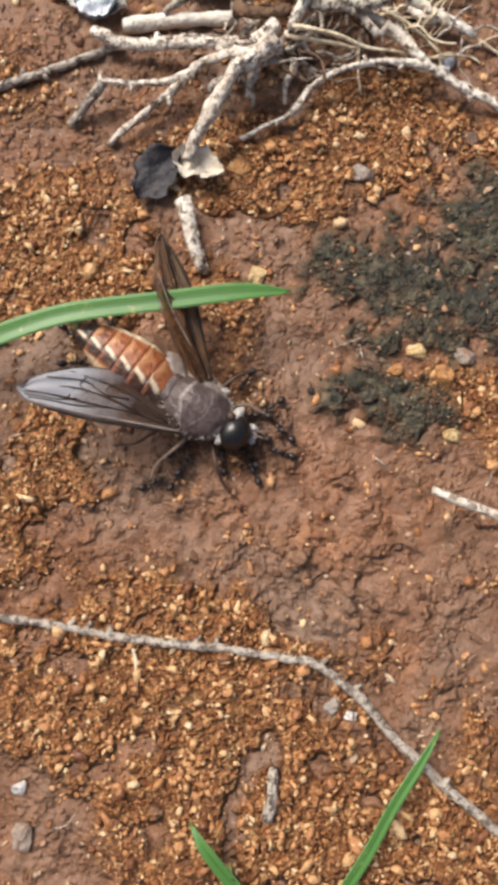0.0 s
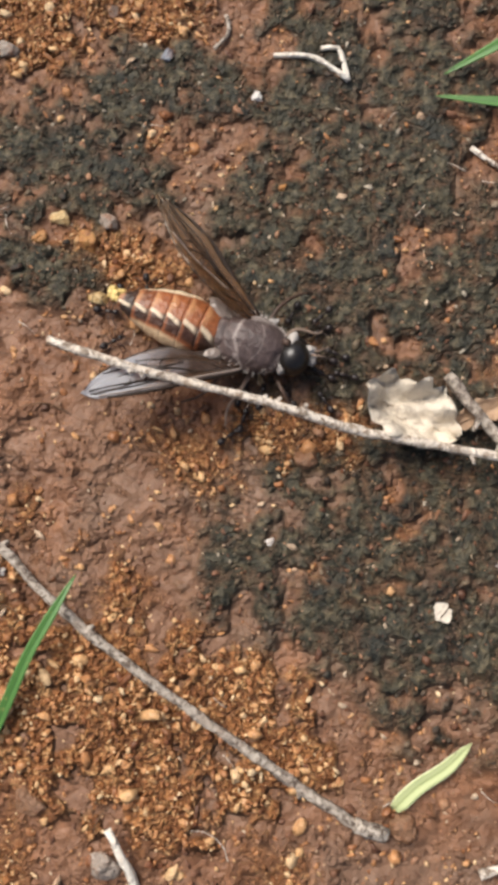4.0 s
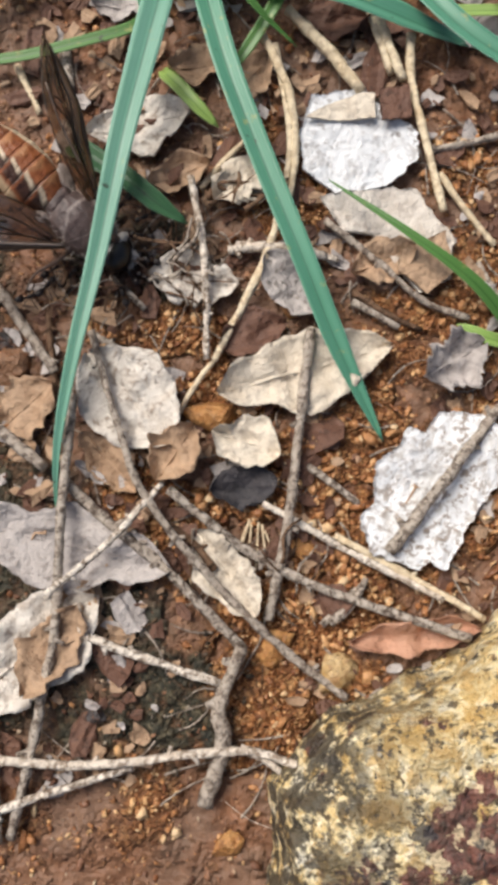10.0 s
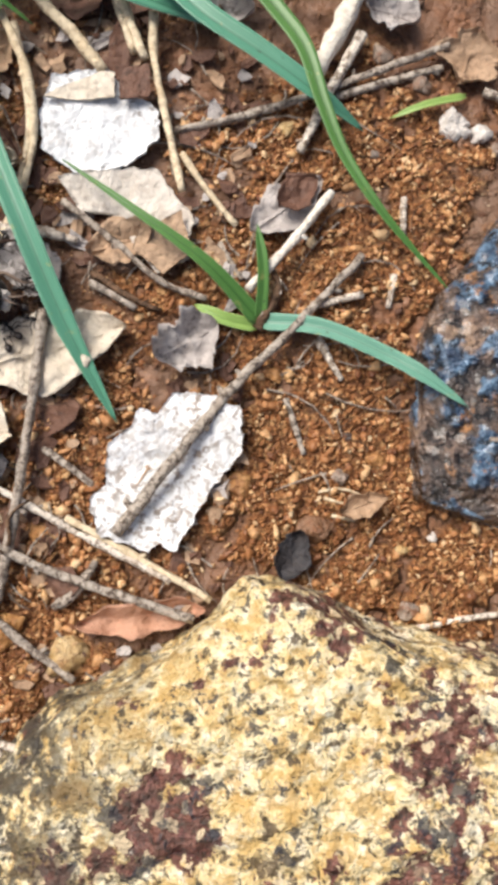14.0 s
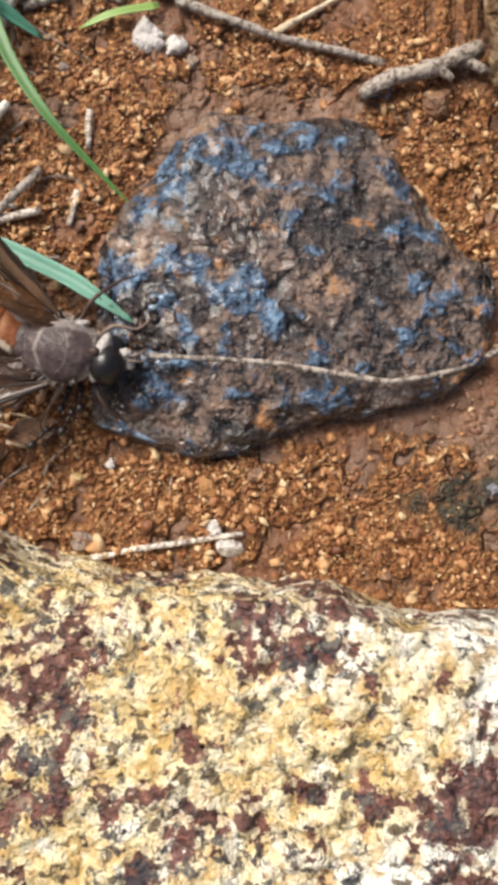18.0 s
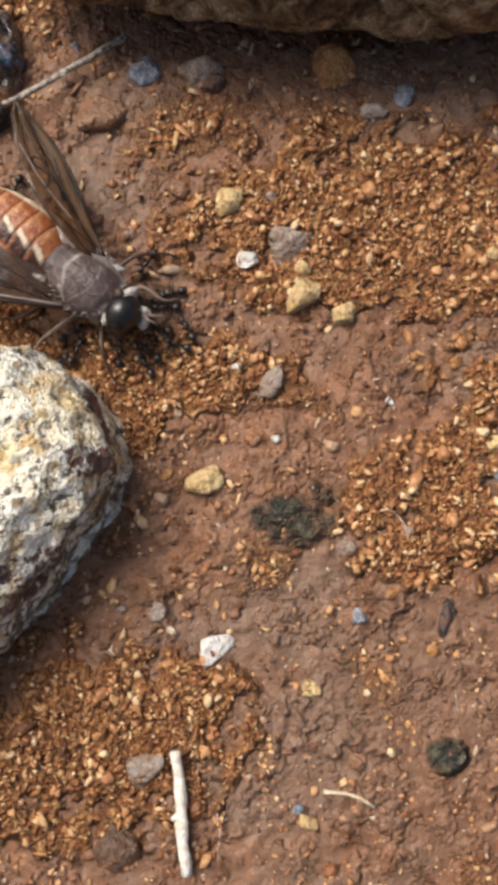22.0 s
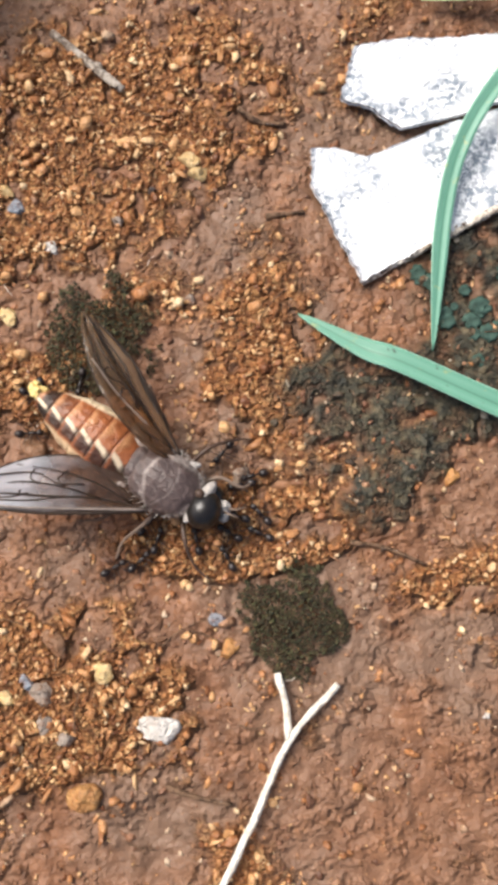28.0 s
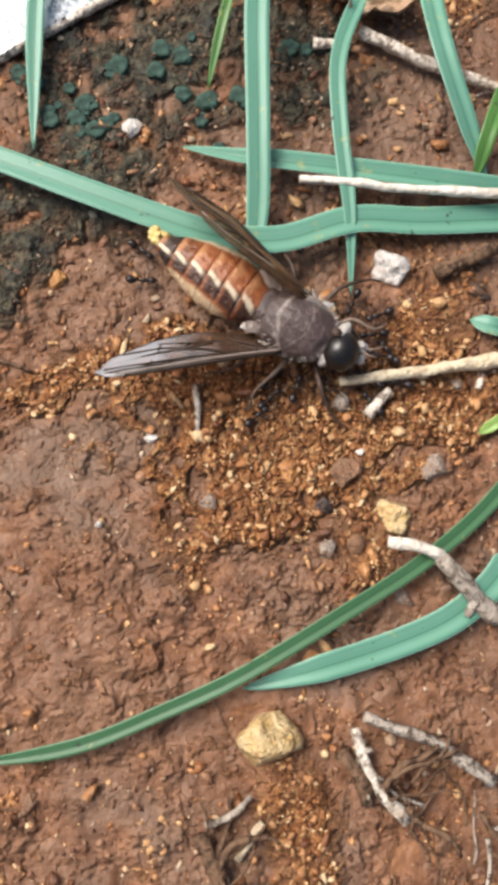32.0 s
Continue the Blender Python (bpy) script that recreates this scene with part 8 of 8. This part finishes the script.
def build_wing(name, side):
    """One wing: hinge at its origin, running along +x, leading edge on the outer side."""
    n, m, length = 40, 14, 11.9
    verts, faces, lead = [], [], []
    for layer in (0.0, -0.03):
        for i in range(n + 1):
            s = i / n
            front = 0.35 + 0.75 * math.sin(min(1, s * 1.5) * math.pi / 2) - 0.9 * max(0, s - 0.72) ** 1.4 * 2.6
            back = -(0.3 + (2.75 if side > 0 else 2.35) * math.sin(min(1.0, s * 1.02) ** 0.85 * math.pi) ** 0.75)
            end = 1.0 if s < 0.9 else max(0.03, 1 - ((s - 0.9) / 0.1) ** 2 * 0.97)
            for j in range(m + 1):
                v = j / m
                y = (front + (back - front) * v) * (end if s > 0.9 else 1.0)
                z = 0.35 * math.sin(s * math.pi) * (1 - 0.6 * v) + 0.15 * math.sin(v * 16) * (1 - 0.3 * s) + 0.25 * noise.noise((s * 4, v * 2, side)) + layer
                verts.append((s * length * MM, y * side * MM, z * MM))
                lead.append(max(0.0, 1.0 - v * (5.0 if side > 0 else 3.3)))
    w, block = m + 1, (n + 1) * (m + 1)
    for i in range(n):
        for j in range(m):
            a = i * w + j
            faces.append((a, a + 1, a + w + 1, a + w))
            faces.append((block + a, block + a + w, block + a + w + 1, block + a + 1))
    ring = list(range(w)) + [i * w + m for i in range(1, n + 1)] + [n * w + j for j in range(m - 1, -1, -1)] + [i * w for i in range(n - 1, 0, -1)]
    for a, b in zip(ring, ring[1:] + ring[:1]):
        faces.append((a, block + a, block + b, b))
    me = bpy.data.meshes.new(name)
    me.from_pydata(verts, [], faces)
    me.attributes.new("lead", "FLOAT", "POINT").data.foreach_set("value", lead)
    wing = part_mesh(name, me, SMOKY_WING if side > 0 else AMBER_WING, fly, "smoky grey see-through wing" if side > 0 else "amber brown see-through wing")

    def on(s, v):
        q = verts[round(s * n) * w + round(v * m)]
        return (q[0] / MM, q[1] / MM, q[2] / MM + 0.03)

    edge, low = (PALE_VEIN, VEIN) if side > 0 else (VEIN, PALE_VEIN)
    lines = [
        ([(0, 0), (0.3, 0), (0.6, 0), (0.85, 0)], 0.13, VEIN), ([(0, 0.10), (0.35, 0.10), (0.7, 0.08), (0.9, 0.06)], 0.09, edge), ([(0, 0.2), (0.25, 0.28), (0.5, 0.30), (0.75, 0.36), (0.95, 0.42)], 0.07, VEIN),
        ([(0.25, 0.28), (0.45, 0.45), (0.7, 0.55), (0.97, 0.66)], 0.06, VEIN), ([(0.45, 0.30), (0.62, 0.22), (0.8, 0.2), (0.93, 0.14)], 0.06, VEIN), ([(0.66, 0.34), (0.74, 0.26), (0.84, 0.3), (0.95, 0.24)], 0.05, VEIN),
        ([(0.08, 0.3), (0.3, 0.55), (0.5, 0.72), (0.72, 0.92)], 0.06, low), ([(0.36, 0.5), (0.5, 0.52), (0.62, 0.68), (0.85, 0.85)], 0.055, VEIN), ([(0.08, 0.4), (0.22, 0.7), (0.38, 0.97)], 0.05, VEIN),
        ([(0.46, 0.45), (0.5, 0.54), (0.46, 0.68)], 0.05, VEIN), ([(0.70, 0.38), (0.68, 0.54)], 0.05, VEIN), ([(0.60, 0.50), (0.66, 0.64), (0.62, 0.8)], 0.05, VEIN), ([(0.02, 0.95), (0.3, 1), (0.6, 1), (0.85, 1), (0.97, 0.85)], 0.04, VEIN),
    ]
    for pts, r, mat in lines:
        rod("vein", mat, wing, [on(*p) for p in pts], 1.25 * r, 0.85 * r, "", 5, 0.6)
    return wing


fly = new("horsefly")
fly.empty_display_size = 0.004
fly.scale = (1.07, 1.07, 1.07)
tagged(fly, "dead brown horsefly with an orange banded abdomen and smoky wings", "fly")
lump("abdomen", ABDOMEN, fly, (-6.4, 0.25, 2.4), (4.7, 2.15, 1.55), "orange-brown abdomen with pale dashes and a black tip", (0, -3, -4), 5, abdomen_shape)
lump("thorax", THORAX, fly, (0.0, 0.0, 2.5), (3.0, 2.2, 1.8), "grey-brown thorax with pale seams", (0, 0, 0), 5, None, 0.05)
lump("scutellum", THORAX, fly, (-2.35, 0.1, 3.0), (0.8, 1.25, 0.7), "", (0, 0, 0), 4, None, 0.06)
head = lump("head", FACE, fly, (2.75, 0.1, 2.5), (0.62, 1.75, 1.45), "head with a pale furry collar", (0, 0, -6), 4, None, 0.08)
lump("eye", EYE, head, (0.55, -0.28, 0.45), (1.22, 1.36, 1.3), "large dark brown domed eye", (0, 0, 8), 5)
lump("eye", EYE, head, (0.5, 0.95, -0.75), (0.95, 0.8, 0.9), "large dark brown domed eye", (0, 0, -20), 4)
lump("face", FACE, head, (1.45, 0.75, 0.2), (0.5, 0.42, 0.5), "white furry face", (0, 0, 30), 3, None, 0.45)
lump("face", FACE, head, (1.9, 0.35, -0.2), (0.35, 0.5, 0.5), "white furry face", (0, 0, 10), 3, None, 0.45)
lump("crown", LEG, head, (-0.35, 0.35, 1.45), (0.34, 0.3, 0.25), "small black bump between the eyes", (0, 0, 0), 3)
for dy, turn in ((0.8, 0.7), (0.5, 0.2)):
    rod("antenna", PALE_LEG, head, [(1.7, dy, 0.4), (2.2, dy + 0.3 * turn, 0.6), (2.8, dy + 1.3 * turn, 0.5)], 0.09, 0.035)
rod("proboscis", LEG, head, [(1.6, 0.5, -0.4), (2.1, 0.6, -0.9), (2.4, 0.5, -1.4)], 0.18, 0.1)
rng = random.Random(12)
for _ in range(170):
    a, up = rng.uniform(0, 6.283), rng.uniform(-0.1, 0.45)
    d = Vector((math.cos(a) * math.sqrt(1 - up * up), math.sin(a) * math.sqrt(1 - up * up), up))
    p = Vector((0.1 + d.x * 2.65, d.y * 2.05, 2.5 + d.z * 1.65))
    rod("hair", HAIR, fly, [tuple(p), tuple(p + rng.uniform(0.25, 0.6) * d + Vector((-0.2, 0, 0.1)))], 0.03, 0.01, "", 4, 1.0)
tail_crumb = lump("crumb", EGG, fly, (-11.0, 0.75, 2.3), (0.52, 0.42, 0.4), "yellow crumb stuck to the tail", (0, 0, 0), 3, None, 0.9)
for at, size in (((0.45, 0.3, 0.1), 0.3), ((-0.25, 0.4, 0.15), 0.26), ((0.3, -0.35, 0.05), 0.24)):
    lump("grain", EGG, tail_crumb, at, (size, 0.8 * size, 0.7 * size), "", (0, 0, 0), 2, None, 0.9)
lump("wing_base", FACE, fly, (0.9, 1.95, 2.9), (0.7, 0.25, 0.25), "pale scale at the wing's root", (0, 0, 30), 3, None, 0.2)
lump("wing_scale", PALE_VEIN, fly, (-2.9, 1.75, 3.1), (1.15, 0.55, 0.22), "pale scale at the wing's root", (0, 10, -28), 4, None, 0.25)
lump("wing_scale", PALE_VEIN, fly, (-2.5, -1.6, 2.9), (0.8, 0.4, 0.2), "pale scale at the wing's root", (0, 10, 28), 4, None, 0.25)
left_wing, right_wing = build_wing("wing", -1), build_wing("wing", 1)
LEFT_AT, RIGHT_AT = (-0.2, 1.8, 3.2), (-0.3, -2.1, 3.0)
for pts, mat in (
    ([(2.0, 1.2, 1.3), (3.0, 2.4, 1.7), (4.6, 2.6, 1.5), (5.3, 3.6, 0.6)], PALE_LEG), ([(2.2, -1.2, 1.2), (3.4, -2.8, 1.7), (5.0, -3.8, 0.7), (6.4, -4.0, 0.2)], LEG),
    ([(0.6, 1.4, 1.2), (1.2, 3.6, 2.1), (2.6, 5.4, 1.4), (3.6, 6.2, 0.4)], LEG), ([(0.6, -1.4, 1.1), (0.2, -3.2, 1.6), (-0.4, -4.9, 0.7), (-0.2, -6.2, 0.2)], PALE_LEG),
    ([(-0.8, 1.4, 1.1), (-2.0, 3.4, 1.8), (-3.6, 4.6, 0.9), (-4.8, 5.6, 0.3)], LEG), ([(-0.8, -1.4, 1.0), (-1.8, -3.0, 1.4), (-2.6, -4.4, 0.6), (-4.0, -5.4, 0.2)], LEG),
):
    rod("leg", mat, fly, pts, 0.21, 0.07)


def sized(p, k):
    return tuple(k * q for q in p)


def build_ant(k=0.8):
    """One ant, drawn at a size of k."""
    top = new("ant")
    top.empty_display_size = 0.001
    tagged(top, "small shiny black-brown ant tugging at the dead fly", "ant", "ants round the fly")
    lump("gaster", ANT, top, sized((-1.15, 0, 0.72), k), sized((0.52, 0.38, 0.37), k), "glossy gaster", (0, 12, 0), 3)
    lump("petiole", ANT, top, sized((-0.55, 0, 0.62), k), sized((0.16, 0.12, 0.2), k), "", (0, 0, 0), 2)
    lump("thorax", ANT, top, sized((0.05, 0, 0.66), k), sized((0.5, 0.2, 0.22), k), "", (0, 0, 0), 3)
    hd = lump("head", ANT, top, sized((0.8, 0, 0.68), k), sized((0.36, 0.31, 0.25), k), "", (0, 15, 0), 3)
    for s in (1, -1):
        rod("antenna", ANT_LEG, hd, [sized(p, k) for p in [(0.3, 0.12 * s, 0.1), (0.55, 0.5 * s, 0.35), (1.1, 0.65 * s, 0.05)]], 0.05 * k, 0.035 * k, "", 5)
        rod("mandible", ANT_LEG, hd, [sized(p, k) for p in [(0.32, 0.14 * s, -0.08), (0.55, 0.12 * s, -0.15), (0.62, 0.02 * s, -0.18)]], 0.06 * k, 0.03 * k, "", 5)
    legs = []
    for x, dx in ((0.35, 1.0), (0.05, -0.1), (-0.2, -1.1)):
        for s in (1, -1):
            lg = rod("leg", ANT_LEG, top, [sized(p, k) for p in [(0, 0, 0), (0.35 * dx, 0.65 * s, 0.5), (0.75 * dx, 1.15 * s, -0.15), (1.0 * dx, 1.5 * s, -0.52)]], 0.06 * k, 0.03 * k, "", 5)
            lg.matrix_basis = pose(x * k * MM, 0.15 * k * s * MM, 0.58 * k * MM)
    return top


# each ant: place in the fly's space (millimetres), heading in it
ANT_PLACES = [
    (5.9, 1.3, 185), (6.3, -0.4, 172), (5.2, 2.9, 215), (4.3, -2.4, 130), (2.0, -3.6, 95), (0.6, -3.3, 75), (7.2, 2.2, 165), (2.3, 4.3, 265),
    (-12.2, 0.3, 0), (-11.5, 1.6, -40), (-9.6, 2.9, -75), (1.2, -5.4, 80), (7.9, 0.6, 190), (4.9, 4.2, 235), (6.9, -1.9, 150), (0.2, -6.9, 60), (-11.0, -1.9, 35),
]
first_ant = build_ant()
ants = [first_ant] + [copy_thing(first_ant, Matrix()) for _ in ANT_PLACES[1:]]


def at_time(rows, t):
    return float(np.interp(t, [r[0] for r in rows], [r[1] for r in rows]))


def wing_rows(rows):
    return [(r[0], at_time(rows, r[0])) for r in FLY_PATH]


def wing_pose(at, side, turn, lift):
    return pose(at[0] * MM, at[1] * MM, at[2] * MM, 0, 0, turn) @ pose(0, 0, 0, lift * -side, -6, 0)


def motions():
    """All that moves: the fly as it is dragged along, its wings, and the ants round it."""
    rng = random.Random(5)
    times = [r[0] for r in FLY_PATH]
    poses = {}
    for t, x, y, a in FLY_PATH:
        sway = 3.0 * math.sin(t * 2.3) + 2.0 * math.sin(t * 5.1)
        poses[t] = pose(x * MM, y * MM, (gz(x, y) + at_time(FLY_LIFT, t)) * MM, at_time(FLY_ROLL, t) + sway, at_time(FLY_PITCH, t) + 2.0 * math.sin(t * 1.7), a)
    walk(fly, [(t, poses[t]) for t in times])
    walk(left_wing, [(t, wing_pose(LEFT_AT, -1, a + 2 * math.sin(3 * t), at_time(LEFT_TIP, t))) for t, a in wing_rows(LEFT_WING)])
    walk(right_wing, [(t, wing_pose(RIGHT_AT, 1, a + 2 * math.sin(3 * t + 1), at_time(RIGHT_TIP, t))) for t, a in wing_rows(RIGHT_WING)])
    for k, (ant, (ax, ay, turn)) in enumerate(zip(ants, ANT_PLACES)):
        rows = []
        ph = rng.uniform(0, 6.28)
        for t in times:
            jx, jy = 0.35 * math.sin(2.9 * t + ph) + 0.15 * math.sin(7 * t + ph), 0.35 * math.cos(2.3 * t + 2 * ph)
            p = poses[t] @ Vector(((ax + jx) * MM, (ay + jy) * MM, 0))
            heading = poses[t].to_euler().z
            x, y = p.x / MM, p.y / MM
            lift = max(0.0, at_time(FLY_LIFT, t) - 0.3)
            rows.append((t, pose(p.x, p.y, (gz(x, y) + 0.12 + lift) * MM, 0, 0, math.degrees(heading) + turn + 9 * math.sin(1.9 * t + ph))))
        walk(ant, rows)
        legs = [o for o in ant.children if o.name.startswith("leg")]
        for n, lg in enumerate(legs):
            at = lg.matrix_basis.translation.copy()
            step = [(t, Matrix.Translation(at) @ pose(0, 0, 0, 0, 6 * math.sin(8 * t + n * 2.1 + ph), 16 * math.sin(5.3 * t + n * 1.7 + ph))) for t in times[::2] + ([times[-1]] if times[-1] not in times[::2] else [])]
            walk(lg, step)


motions()
